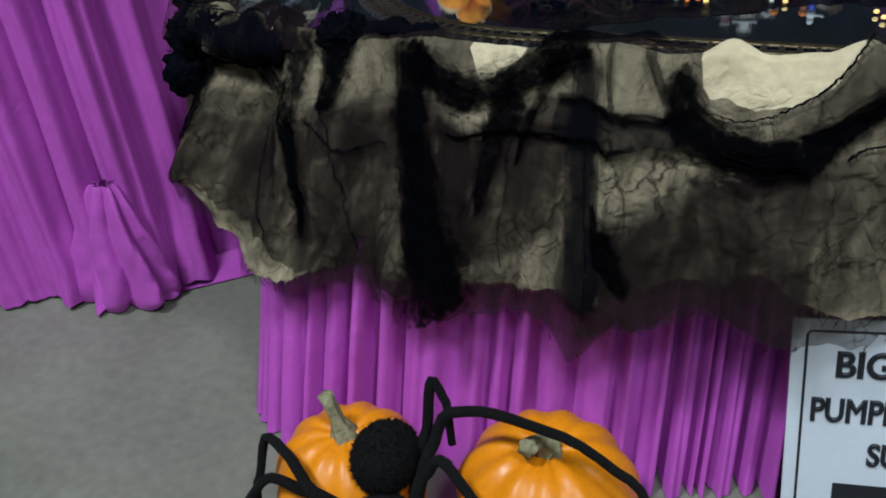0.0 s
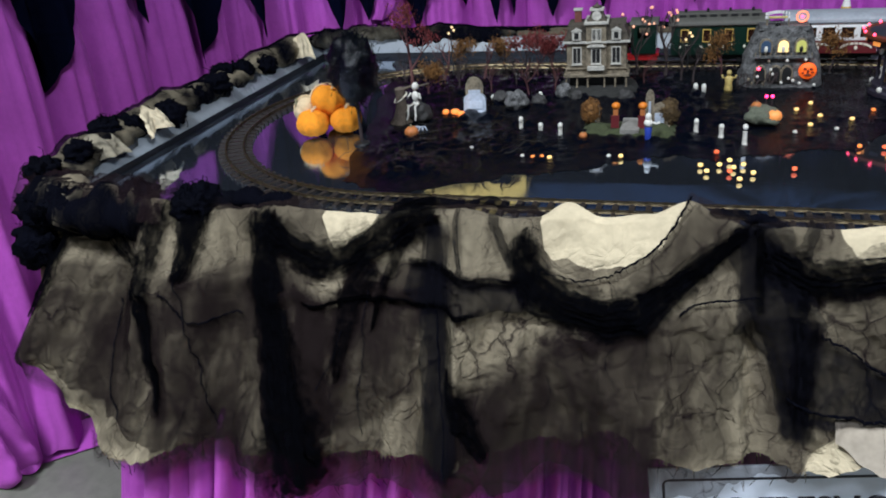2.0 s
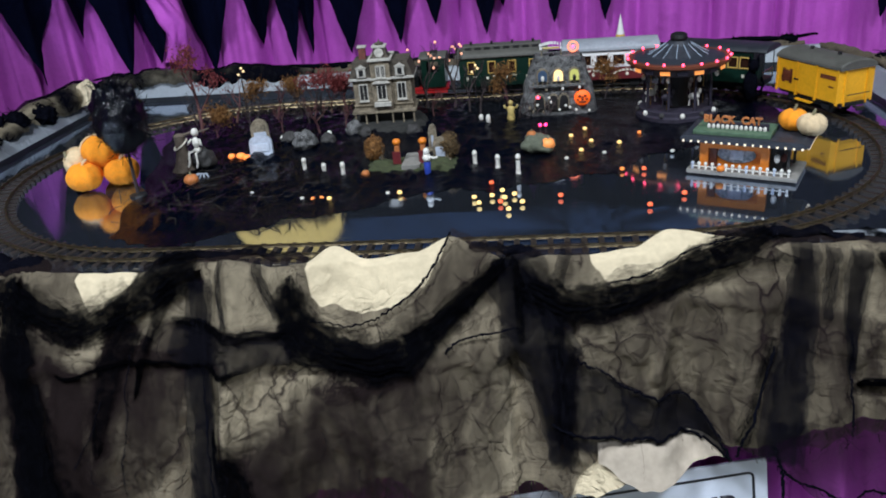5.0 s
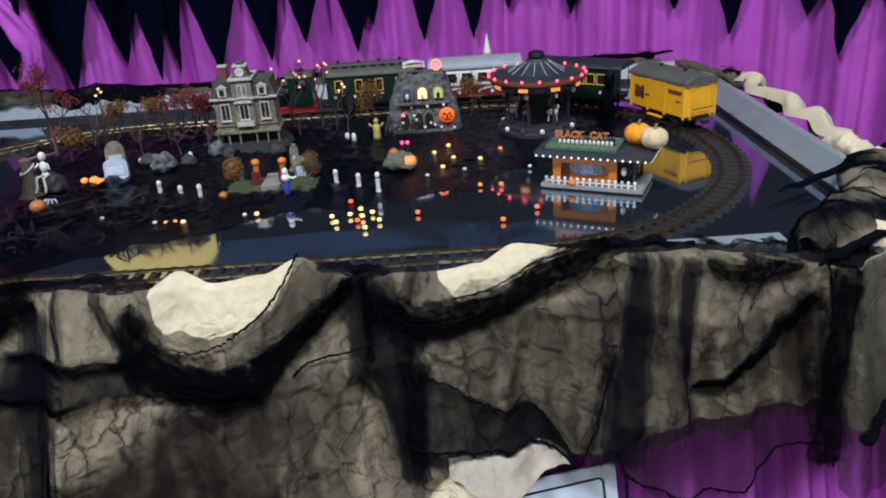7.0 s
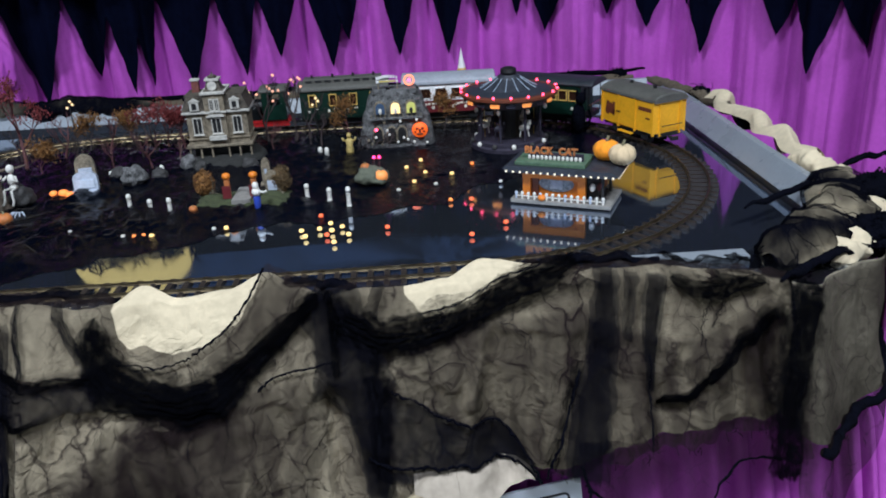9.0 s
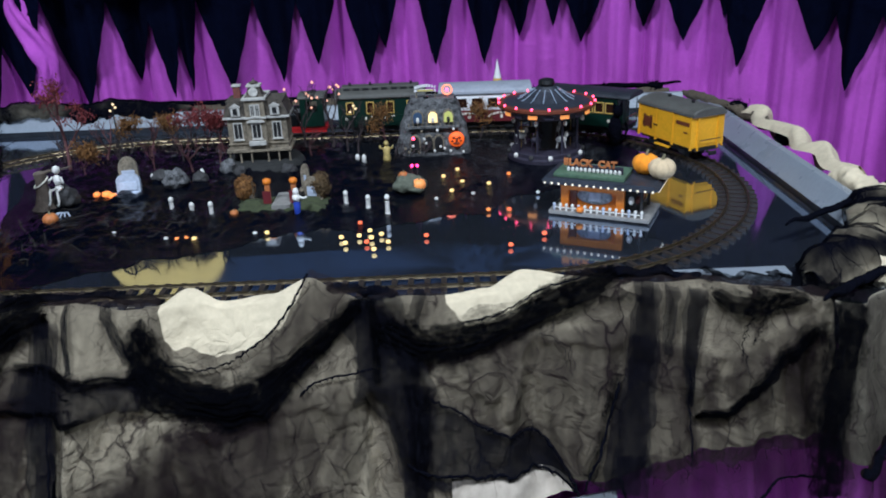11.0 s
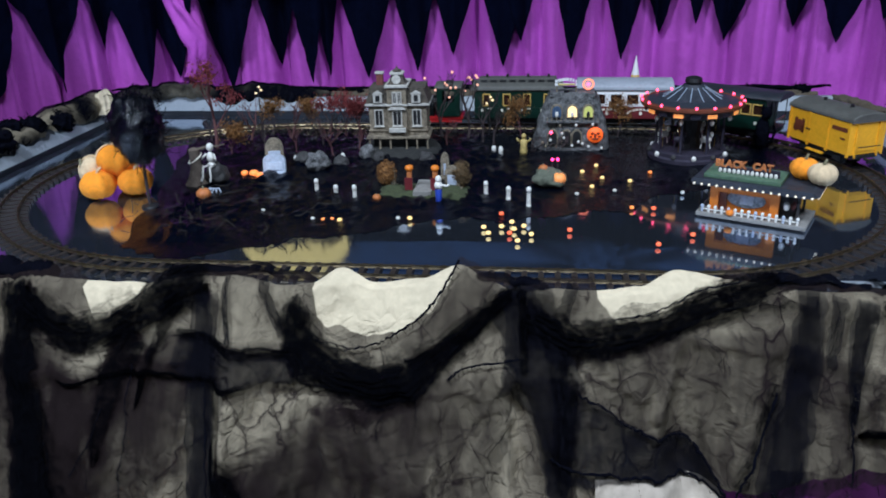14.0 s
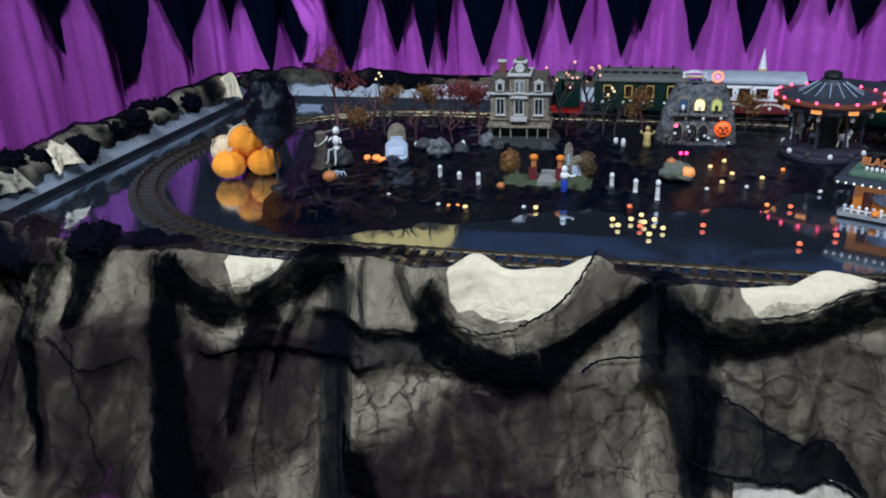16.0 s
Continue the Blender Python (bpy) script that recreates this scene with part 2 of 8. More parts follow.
def veil(name, cover_low, cover_high, scale=30.0, colour=(0.006, 0.006, 0.008), hem=0.0):
    """Black open netting: threads that cover a changing share of the area."""
    m = bpy.data.materials.new(name)
    m.use_nodes = True
    t = m.node_tree
    b = t.nodes["Principled BSDF"]
    b.inputs["Base Color"].default_value = (*colour, 1)
    b.inputs["Roughness"].default_value = 0.9
    b.inputs["Specular IOR Level"].default_value = 0.02
    where = t.nodes.new("ShaderNodeTexCoord")
    big, rip = t.nodes.new("ShaderNodeTexNoise"), t.nodes.new("ShaderNodeTexNoise")
    big.inputs["Scale"].default_value, big.inputs["Detail"].default_value = 6.0, 4.0
    rip.inputs["Scale"].default_value, rip.inputs["Detail"].default_value, rip.inputs["Distortion"].default_value = scale, 6.0, 1.6
    rip.noise_type = "RIDGED_MULTIFRACTAL"
    for n in (big, rip):
        t.links.new(where.outputs["Object"], n.inputs["Vector"])
    lo = t.nodes.new("ShaderNodeMapRange")
    lo.inputs["From Min"].default_value, lo.inputs["From Max"].default_value = 0.36, 0.62
    lo.interpolation_type = "SMOOTHSTEP"
    lo.inputs["To Min"].default_value, lo.inputs["To Max"].default_value = cover_low, cover_high
    t.links.new(big.outputs["Fac"], lo.inputs["Value"])
    thread = t.nodes.new("ShaderNodeMapRange")
    thread.inputs["From Min"].default_value, thread.inputs["From Max"].default_value = 0.75, 1.25
    thread.inputs["To Min"].default_value, thread.inputs["To Max"].default_value = 0.0, 0.14
    t.links.new(rip.outputs["Fac"], thread.inputs["Value"])
    warp = t.nodes.new("ShaderNodeTexNoise")
    warp.inputs["Scale"].default_value, warp.inputs["Detail"].default_value = 9.0, 4.0
    t.links.new(where.outputs["Object"], warp.inputs["Vector"])
    shift = t.nodes.new("ShaderNodeVectorMath")
    shift.operation = "MULTIPLY_ADD"
    shift.inputs[1].default_value = (0.10, 0.10, 0.10)
    t.links.new(warp.outputs["Color"], shift.inputs[0])
    tall = t.nodes.new("ShaderNodeVectorMath")
    tall.operation = "MULTIPLY"
    tall.inputs[1].default_value = (1.0, 0.8, 0.48)
    t.links.new(where.outputs["Object"], tall.inputs[0])
    t.links.new(tall.outputs["Vector"], shift.inputs[2])
    total = None
    for k, (size, wide, strong) in enumerate(((7.5, 0.014, 0.42), (15.0, 0.020, 0.32), (24.0, 0.03, 0.18))):
        crack = t.nodes.new("ShaderNodeTexVoronoi")
        crack.feature = "DISTANCE_TO_EDGE"
        crack.inputs["Scale"].default_value = size
        t.links.new(shift.outputs["Vector"], crack.inputs["Vector"])
        line = t.nodes.new("ShaderNodeMapRange")
        line.inputs["From Min"].default_value, line.inputs["From Max"].default_value = 0.0, wide
        line.inputs["To Min"].default_value, line.inputs["To Max"].default_value = strong, 0.0
        t.links.new(crack.outputs["Distance"], line.inputs["Value"])
        gate = t.nodes.new("ShaderNodeTexNoise")
        gate.inputs["Scale"].default_value = 5.0 + 6 * k
        t.links.new(where.outputs["Object"], gate.inputs["Vector"])
        step = t.nodes.new("ShaderNodeMapRange")
        step.inputs["From Min"].default_value, step.inputs["From Max"].default_value = 0.47, 0.60
        t.links.new(gate.outputs["Fac"], step.inputs["Value"])
        mul = t.nodes.new("ShaderNodeMath")
        mul.operation = "MULTIPLY"
        t.links.new(line.outputs["Result"], mul.inputs[0])
        t.links.new(step.outputs["Result"], mul.inputs[1])
        if total is None:
            total = mul.outputs[0]
        else:
            plus = t.nodes.new("ShaderNodeMath")
            plus.operation = "ADD"
            t.links.new(total, plus.inputs[0])
            t.links.new(mul.outputs[0], plus.inputs[1])
            total = plus.outputs[0]
    long = t.nodes.new("ShaderNodeVectorMath")
    long.operation = "MULTIPLY"
    long.inputs[1].default_value = (1.0, 0.3, 0.17)
    t.links.new(shift.outputs["Vector"], long.inputs[0])
    pleat = t.nodes.new("ShaderNodeTexNoise")
    pleat.inputs["Scale"].default_value, pleat.inputs["Detail"].default_value = 34.0, 5.0
    t.links.new(long.outputs["Vector"], pleat.inputs["Vector"])
    fold = t.nodes.new("ShaderNodeMapRange")
    fold.inputs["From Min"].default_value, fold.inputs["From Max"].default_value = 0.34, 0.66
    fold.inputs["To Min"].default_value, fold.inputs["To Max"].default_value = -0.08, 0.10
    t.links.new(pleat.outputs["Fac"], fold.inputs["Value"])
    both = t.nodes.new("ShaderNodeMath")
    t.links.new(thread.outputs["Result"], both.inputs[0])
    t.links.new(fold.outputs["Result"], both.inputs[1])
    add = t.nodes.new("ShaderNodeMath")
    add.operation = "ADD"
    t.links.new(lo.outputs["Result"], add.inputs[0])
    t.links.new(both.outputs[0], add.inputs[1])
    last = t.nodes.new("ShaderNodeMath")
    last.operation, last.use_clamp = "ADD", True
    t.links.new(add.outputs[0], last.inputs[0])
    t.links.new(total, last.inputs[1])
    if not hem:
        t.links.new(last.outputs[0], b.inputs["Alpha"])
        return m
    # a layer that thins out to ragged edges by its own UV
    uv = t.nodes.new("ShaderNodeUVMap")
    uv.uv_map = "cloth"
    split = t.nodes.new("ShaderNodeSeparateXYZ")
    t.links.new(uv.outputs["UV"], split.inputs[0])
    near = []
    for axis in ("X", "Y"):
        n1, n2, n3 = (t.nodes.new("ShaderNodeMath") for _ in range(3))
        n1.operation, n2.operation, n3.operation = "SUBTRACT", "ABSOLUTE", "SUBTRACT"
        n1.inputs[1].default_value, n3.inputs[0].default_value = 0.5, 0.5
        t.links.new(split.outputs[axis], n1.inputs[0])
        t.links.new(n1.outputs[0], n2.inputs[0])
        t.links.new(n2.outputs[0], n3.inputs[1])
        near.append(n3)
    least = t.nodes.new("ShaderNodeMath")
    least.operation = "MINIMUM"
    t.links.new(near[0].outputs[0], least.inputs[0])
    t.links.new(near[1].outputs[0], least.inputs[1])
    rag = t.nodes.new("ShaderNodeMath")
    rag.operation = "MULTIPLY_ADD"
    rag.inputs[1].default_value, rag.inputs[2].default_value = 0.08, -0.04
    t.links.new(big.outputs["Fac"], rag.inputs[0])
    sum_ = t.nodes.new("ShaderNodeMath")
    t.links.new(least.outputs[0], sum_.inputs[0])
    t.links.new(rag.outputs[0], sum_.inputs[1])
    ramp = t.nodes.new("ShaderNodeMapRange")
    ramp.interpolation_type = "SMOOTHSTEP"
    ramp.inputs["From Min"].default_value, ramp.inputs["From Max"].default_value = 0.0, 1.0 / hem
    t.links.new(sum_.outputs[0], ramp.inputs["Value"])
    cut = t.nodes.new("ShaderNodeMath")
    cut.operation = "MULTIPLY"
    t.links.new(last.outputs[0], cut.inputs[0])
    t.links.new(ramp.outputs["Result"], cut.inputs[1])
    t.links.new(cut.outputs[0], b.inputs["Alpha"])
    return m


def gathered(name, cover, edge, colour=(0.0012, 0.0013, 0.0022), wild=1.0):
    """Gathered netting: streaks along the band, thinning out towards its edges by the cloth's own UV."""
    m = bpy.data.materials.new(name)
    m.use_nodes = True
    t = m.node_tree
    b = t.nodes["Principled BSDF"]
    b.inputs["Base Color"].default_value = (*colour, 1)
    b.inputs["Roughness"].default_value = 1.0
    b.inputs["Specular IOR Level"].default_value = 0.02
    uv = t.nodes.new("ShaderNodeUVMap")
    uv.uv_map = "cloth"
    split = t.nodes.new("ShaderNodeSeparateXYZ")
    t.links.new(uv.outputs["UV"], split.inputs[0])

    def maths(kind, a, b2=None, clamp=False):
        n = t.nodes.new("ShaderNodeMath")
        n.operation, n.use_clamp = kind, clamp
        for i, v in enumerate((a, b2)):
            if v is None:
                continue
            if isinstance(v, (int, float)):
                n.inputs[i].default_value = v
            else:
                t.links.new(v, n.inputs[i])
        return n.outputs[0]

    side = maths("ABSOLUTE", maths("SUBTRACT", split.outputs["Y"], 0.5))
    fade = maths("MULTIPLY", maths("SUBTRACT", 0.5, side), edge, True)
    tip = maths("ABSOLUTE", maths("SUBTRACT", split.outputs["X"], 0.5))
    fade = maths("MULTIPLY", fade, maths("MULTIPLY", maths("SUBTRACT", 0.5, tip), 9.0, True))
    scale = t.nodes.new("ShaderNodeVectorMath")
    scale.operation = "MULTIPLY"
    scale.inputs[1].default_value = (2.0, 16.0, 1.0)
    t.links.new(uv.outputs["UV"], scale.inputs[0])
    streak, tear = t.nodes.new("ShaderNodeTexNoise"), t.nodes.new("ShaderNodeTexNoise")
    streak.inputs["Scale"].default_value, streak.inputs["Detail"].default_value, streak.inputs["Distortion"].default_value = 1.0, 4.0, 0.6
    t.links.new(scale.outputs["Vector"], streak.inputs["Vector"])
    where = t.nodes.new("ShaderNodeTexCoord")
    tear.inputs["Scale"].default_value, tear.inputs["Detail"].default_value, tear.inputs["Distortion"].default_value = 58.0, 7.0, 0.8
    t.links.new(where.outputs["Object"], tear.inputs["Vector"])
    both = maths("ADD", maths("MULTIPLY", maths("SUBTRACT", streak.outputs["Fac"], 0.5), 1.0 * wild), maths("MULTIPLY", maths("SUBTRACT", tear.outputs["Fac"], 0.5), 1.9 * wild))
    fray = t.nodes.new("ShaderNodeTexNoise")
    fray.inputs["Scale"].default_value, fray.inputs["Detail"].default_value = 64.0, 7.0
    t.links.new(where.outputs["Object"], fray.inputs["Vector"])
    frayed = maths("ADD", fade, maths("MULTIPLY", maths("SUBTRACT", fray.outputs["Fac"], 0.5), 1.5 * wild), True)
    rim = t.nodes.new("ShaderNodeMapRange")
    rim.inputs["From Min"].default_value, rim.inputs["From Max"].default_value = 0.28, 0.50
    t.links.new(frayed, rim.inputs["Value"])
    t.links.new(maths("MULTIPLY", maths("ADD", both, cover, True), rim.outputs["Result"]), b.inputs["Alpha"])
    return m


VEIL = veil("black_netting", 0.46, 0.57, 26.0, (0.0165, 0.0115, 0.0115))
VEIL_OVER = veil("doubled_black_netting", 0.27, 0.40, 24.0, (0.0165, 0.0115, 0.0115), 14.0)
VEIL_DARK = veil("folded_over_black_netting", 0.50, 0.70, 24.0, (0.0050, 0.0050, 0.0075), 22.0)
VEIL_THIN = veil("sheer_black_netting", 0.24, 0.48, 22.0, (0.0175, 0.0105, 0.0125))
VEIL_FAINT = veil("faint_black_netting", 0.24, 0.44, 20.0, (0.0175, 0.0105, 0.0125))
VEIL_DENSE = gathered("gathered_black_netting", 0.66, 4.2, wild=0.80)
VEIL_SWAG = gathered("swagged_black_netting", 0.56, 4.0, wild=0.80)
VEIL_MID = gathered("folded_black_netting", 0.38, 3.6, wild=0.80)
VEIL_RIBBON = gathered("pleated_black_netting", 0.52, 9.0, (0.0040, 0.0040, 0.0065), 0.16)
NET_BLACK = woven("tangled_black_netting", (0.0016, 0.0019, 0.0048), 300.0, vary=0.4, sheen=0.0, wrinkle=60.0, spec=0.05)
VEIL_TANGLE = veil("tangled_sheer_netting", 0.42, 0.96, 60.0, (0.0022, 0.0024, 0.0050))
# darker tone of burlap for the corner cloth and some rim pieces
BURLAP_GREY = woven("darker_burlap", (0.25, 0.22, 0.16), 330.0, vary=0.35, wrinkle=22.0)
BURLAP_BROWN = woven("brown_burlap", (0.095, 0.075, 0.052), 330.0, vary=0.35, wrinkle=22.0)


def ball_mesh(x, y, z, rx, ry=None, rz=None, u=14, v=9):
    bm = B()
    ball(bm, x, y, z, rx, ry, rz, u, v)
    return bm


RAIL = material("dull_brass_rail", (0.17, 0.13, 0.075), 0.35, metal=0.9, vary=0.3, scale=60.0)
SLEEPER = material("brown_plastic_sleeper", (0.020, 0.014, 0.011), 0.55, vary=0.35, scale=80.0, fine=400.0)
BLACK_METAL = material("black_metal", (0.012, 0.012, 0.013), 0.45, vary=0.3, scale=60.0)
BLACK_GLOSS = material("black_gloss_paint", (0.008, 0.009, 0.010), 0.18, vary=0.2, scale=40.0, bump=0.03)
BRASS = material("brass", (0.55, 0.38, 0.12), 0.3, metal=1.0, vary=0.15, scale=80.0)
STEEL = material("steel", (0.5, 0.5, 0.5), 0.3, metal=1.0, vary=0.15, scale=80.0)
GREEN = material("dark_green_paint", (0.003, 0.020, 0.013), 0.32, vary=0.15, scale=40.0, bump=0.04)
GOLD = material("yellow_gold_paint", (0.62, 0.40, 0.10), 0.4, vary=0.15, scale=60.0, bump=0.04)
WHITE = material("white_paint", (0.80, 0.79, 0.78), 0.4, vary=0.05, scale=40.0, bump=0.03)
CREAM = material("cream_paint", (0.72, 0.68, 0.56), 0.5, vary=0.1, scale=60.0, bump=0.04)
MAROON = material("maroon_paint", (0.13, 0.016, 0.020), 0.4, vary=0.15, scale=40.0, bump=0.04)
YELLOW = material("yellow_paint", (0.80, 0.38, 0.012), 0.45, vary=0.10, scale=30.0, bump=0.05)
BROWN = material("brown_paint", (0.14, 0.035, 0.015), 0.5, vary=0.2, scale=60.0, bump=0.04)
RED = material("red_paint", (0.42, 0.014, 0.016), 0.38, vary=0.15, scale=40.0, bump=0.04)
GREY_ROOF = material("grey_roof_paint", (0.085, 0.083, 0.072), 0.6, vary=0.2, scale=30.0)
PALE_ROOF = material("pale_grey_roof_paint", (0.30, 0.32, 0.36), 0.5, vary=0.15, scale=30.0)
BLACK_ROOF = material("black_roof_paint", (0.020, 0.023, 0.030), 0.5, vary=0.2, scale=30.0)
PANE = material("brown_glass", (0.028, 0.012, 0.008), 0.12, vary=0.2, scale=40.0, bump=0.0)

# ---- the hall ----
bm = B()
bmesh.ops.create_grid(bm, x_segments=2, y_segments=2, size=14.0)
floor = tagged(part("floor", bm, CONCRETE), "polished grey concrete hall floor", "floor", kind="structure")
for name, dims in (("wall_north", (-14, 14, 9.0, 9.2, 0, 7)), ("wall_south", (-14, 14, -9.2, -9.0, 0, 7)), ("wall_west", (-14.2, -14, -9, 9, 0, 7)), ("wall_east", (14, 14.2, -9, 9, 0, 7))):
    tagged(part(name, box(B(), *dims), PLASTER), "plain grey hall wall", "wall", kind="structure")
tagged(part("ceiling", box(B(), -14.2, 14.2, -9.2, 9.2, 7.0, 7.2), PLASTER), "plain grey hall ceiling", "ceiling", kind="structure")

# ---- purple curtain round three sides ----
CURTAIN = [(-2.35, -0.95), (-2.0, -0.80), (-1.72, -0.62), (-1.62, -0.2), (-1.55, 0.3), (-1.42, 0.72), (-1.05, 1.02), (-0.5, 1.16), (0.1, 1.2), (0.7, 1.17), (1.25, 1.06), (1.7, 0.82), (2.05, 0.4), (2.35, -0.1), (2.6, -0.7)]


def curtain_place(u, z, out=0.0, amp=0.042):
    p, n = along(CURTAIN, u)
    s = u * 62
    turn = s * 2 * math.pi * 0.55 + 2.6 * wob(s * 0.31, 3.1) + 0.25 * wob(s * 0.3, z * 0.8, 5.0)
    fold = 2.5 * abs(math.sin(0.5 * turn)) ** 0.8 - 1.5 + 0.5 * abs(math.sin(s * math.pi * 1.27 + 1.5 * wob(s * 0.5, 7.7))) + 0.42 * abs(math.sin(s * math.pi * 2.3 + 3.0 * wob(s * 0.6, 1.3))) ** 0.6 - 0.25
    fold *= amp * (0.8 + 0.7 * wob(s * 0.2, 9.0) + 0.25 * wob(s, z * 2))
    fold += 0.02 * wob(s * 0.6, z * 1.5, 2.0)
    q = p - n * (fold + out)
    return Vector((q.x, q.y, z))


def curtain_low(u, v):
    """The cloth down to the floor; its free left end lies gathered and spread on the floor."""
    z = 0.012 + 2.6 * (1 - v) ** 1.0
    p = curtain_place(u, z)
    if z < 0.35:
        s = u * 62
        k = (0.35 - z) / 0.35
        near = math.exp(-((u - 0.14) / 0.10) ** 2)
        p.x += k * k * near * (0.05 * wob(s * 1.1, z * 9, 5) + 0.05)
        p.y -= k * k * near * (0.05 + 0.09 * wob(s * 0.9, z * 6, 1))
        p.z = max(0.012, p.z + k * near * 0.05 * wob(s * 1.7, z * 12, 3))
    return p


curtain = thing("curtain", "purple pleated fabric curtain hanging to the floor on three sides", "curtain", kind="structure")
part("curtain_cloth", sheet(B(), 1000, 40, curtain_low), PURPLE, curtain, smooth=True)


# a knotted, gathered bundle on the free end of the curtain and a hem that lies on the floor
def heap(u, v):
    a = 2 * math.pi * u
    ca, sa = math.cos(a), math.sin(a)
    r = 0.022 + 0.085 * (1 - v) ** 0.75 * min(1.0, 0.72 + 3.5 * v)
    r *= 0.72 + 0.62 * abs(math.sin(a * 3.5 + 1.2 * v + 0.8 * wob(ca, sa, v * 2)))
    r += 0.020 * (1 - v) * (0.5 - abs(wob(3.2 * ca, 3.2 * sa, v * 5)))
    return Vector((-1.82 + r * 1.5 * ca + 0.07 * v, -0.74 + r * 0.8 * sa, 0.008 + 0.40 * v + 0.014 * wob(4 * ca, 4 * sa, v * 7) * (1 - v) * min(1.0, 6 * v)))


part("gathered_hem", sheet(B(), 110, 34, heap), PURPLE, curtain, "crumpled cloth gathered at the floor", True)


def flap(u, v):
    x = -1.70 + 0.42 * u
    y = -0.72 + 0.42 * u * 0.9 + (0.10 + 0.16 * u) * v
    return Vector((x - 0.02 * v, y, 0.006 + 0.02 * v * abs(wob(x * 6, y * 6)) + 0.10 * max(0, v - 0.75)))


part("floor_flap", sheet(B(), 40, 12, flap), PURPLE, curtain, "hem lying flat on the concrete", True)

# a twisted knot of cloth tied up on the back curtain
def twist(u, v):
    a = 2 * math.pi * u
    z = 0.97 + 0.36 * v
    r = 0.020 + 0.026 * math.sin(math.pi * v) + 0.012 * math.sin(a * 4 + v * 9) + 0.012 * wob(2 * math.cos(a), 2 * math.sin(a), v * 6)
    return Vector((-1.07 + 0.035 * math.sin(v * 5) + r * math.cos(a), 0.935 + r * 0.7 * math.sin(a), z))


part("tie_knot", sheet(B(), 40, 24, twist), PURPLE, curtain, "twisted knot of the same cloth", True)


# ---- black jagged valance hung over the curtain ----
valance = thing("valance", "black felt valance with long torn points over the purple curtain", "valance")
BAND = 1.42  # the points run together above this height


def felt_point(u0, tip, wide, seed):
    """One hanging point: its middle on the curtain line, the height of its tip and its width 0.25 m up or at 1.22 m."""
    a, _ = along(CURTAIN, u0 - 0.002)
    b, _ = along(CURTAIN, u0 + 0.002)
    per = 0.004 / (b - a).length
    ref = max(1.22 - tip, 0.12)
    bend = 0.10 * wob(seed * 1.7, 2.0)
    bm, rows = B(), []
    n = 26
    for j in range(n + 1):
        z = tip + (BAND + 0.06 - tip) * (j / n) ** 1.1
        k = (z - tip) / ref
        half = 0.5 * wide * (min(k, 1.0) ** 0.92 + 0.75 * max(0.0, k - 1.0))
        off = bend * wide * (1 - min(1.0, k)) + 0.006 * wob(z * 14, seed)
        rows.append([bm.verts.new(curtain_place(u0 + (off + half * (i / 6 - 1) + 0.003 * wob(z * 30, seed, i // 12)) * per, z, 0.042 + 0.004 * math.sin(seed), 0.042)) for i in range(13)])
    for one, two in zip(rows, rows[1:]):
        for i in range(12):
            bm.faces.new((one[i], one[i + 1], two[i + 1], two[i]))
    part("felt_point", bm, BLACK_FELT, valance, smooth=True)


LEFT_POINTS = [(0.10, 1.02, 0.16), (0.155, 1.12, 0.12), (0.205, 1.00, 0.18), (0.2583, 1.122, 0.13), (0.296, 0.93, 0.21), (0.343, 0.966, 0.20), (0.3763, 1.093, 0.075), (0.396, 0.94, 0.17), (0.414, 0.965, 0.15)]
BACK_POINTS = [(0.443, 0.905, 0.20), (0.468, 0.985, 0.13), (0.4823, 0.921, 0.12), (0.4905, 0.935, 0.075), (0.5093, 0.931, 0.19), (0.532, 0.944, 0.15), (0.550, 1.016, 0.13), (0.572, 0.965, 0.14), (0.5803, 1.062, 0.09), (0.604, 0.997, 0.125), (0.626, 0.995, 0.13), (0.6422, 1.082, 0.085)]
RIGHT_POINTS = [(0.6577, 1.123, 0.07), (0.672, 1.056, 0.13), (0.701, 1.11, 0.09), (0.7212, 1.065, 0.13), (0.740, 1.143, 0.08), (0.750, 0.974, 0.15), (0.786, 1.044, 0.16), (0.8047, 0.927, 0.19), (0.824, 1.009, 0.17), (0.86, 1.06, 0.18), (0.90, 0.96, 0.2), (0.945, 1.05, 0.2)]
for k, (u0, tip, wide) in enumerate(LEFT_POINTS + BACK_POINTS + RIGHT_POINTS):
    felt_point(u0, tip, wide, k * 1.9 + 0.3)
part("felt_band", sheet(B(), 700, 10, lambda u, v: curtain_place(u, BAND + 0.02 * wob(u * 90, 2) * (1 - v) + (2.62 - BAND) * v, 0.050, 0.042)), BLACK_FELT, valance, smooth=True)


# night-blue cloth pinned above the spikes, gathered to a knot like a star
def sky_place(u, v):
    p, _ = along(CURTAIN, 0.475 + 0.235 * u)
    x, z = p.x, 1.43 + 0.95 * v
    dx, dz = x - 0.487, z - 1.53
    d = math.hypot(dx, dz)
    star = 0.085 * (abs(math.sin(math.atan2(dz, dx) * 9 + 0.6 * math.sin(3 * math.atan2(dz, dx)))) - 0.6) * min(1, d / 0.08) * math.exp(-d / 0.40)
    return Vector((x, p.y - 0.155 - star - 0.012 * wob(x * 5, z * 4, 3) - 0.02 * max(0, 0.1 - d), z))


sky = thing("night_sky_cloth", "dark blue cloth gathered to a star knot above the valance", "cloth")
part("sky_cloth", sheet(B(), 130, 70, sky_place), NIGHT_BLUE, sky, smooth=True)

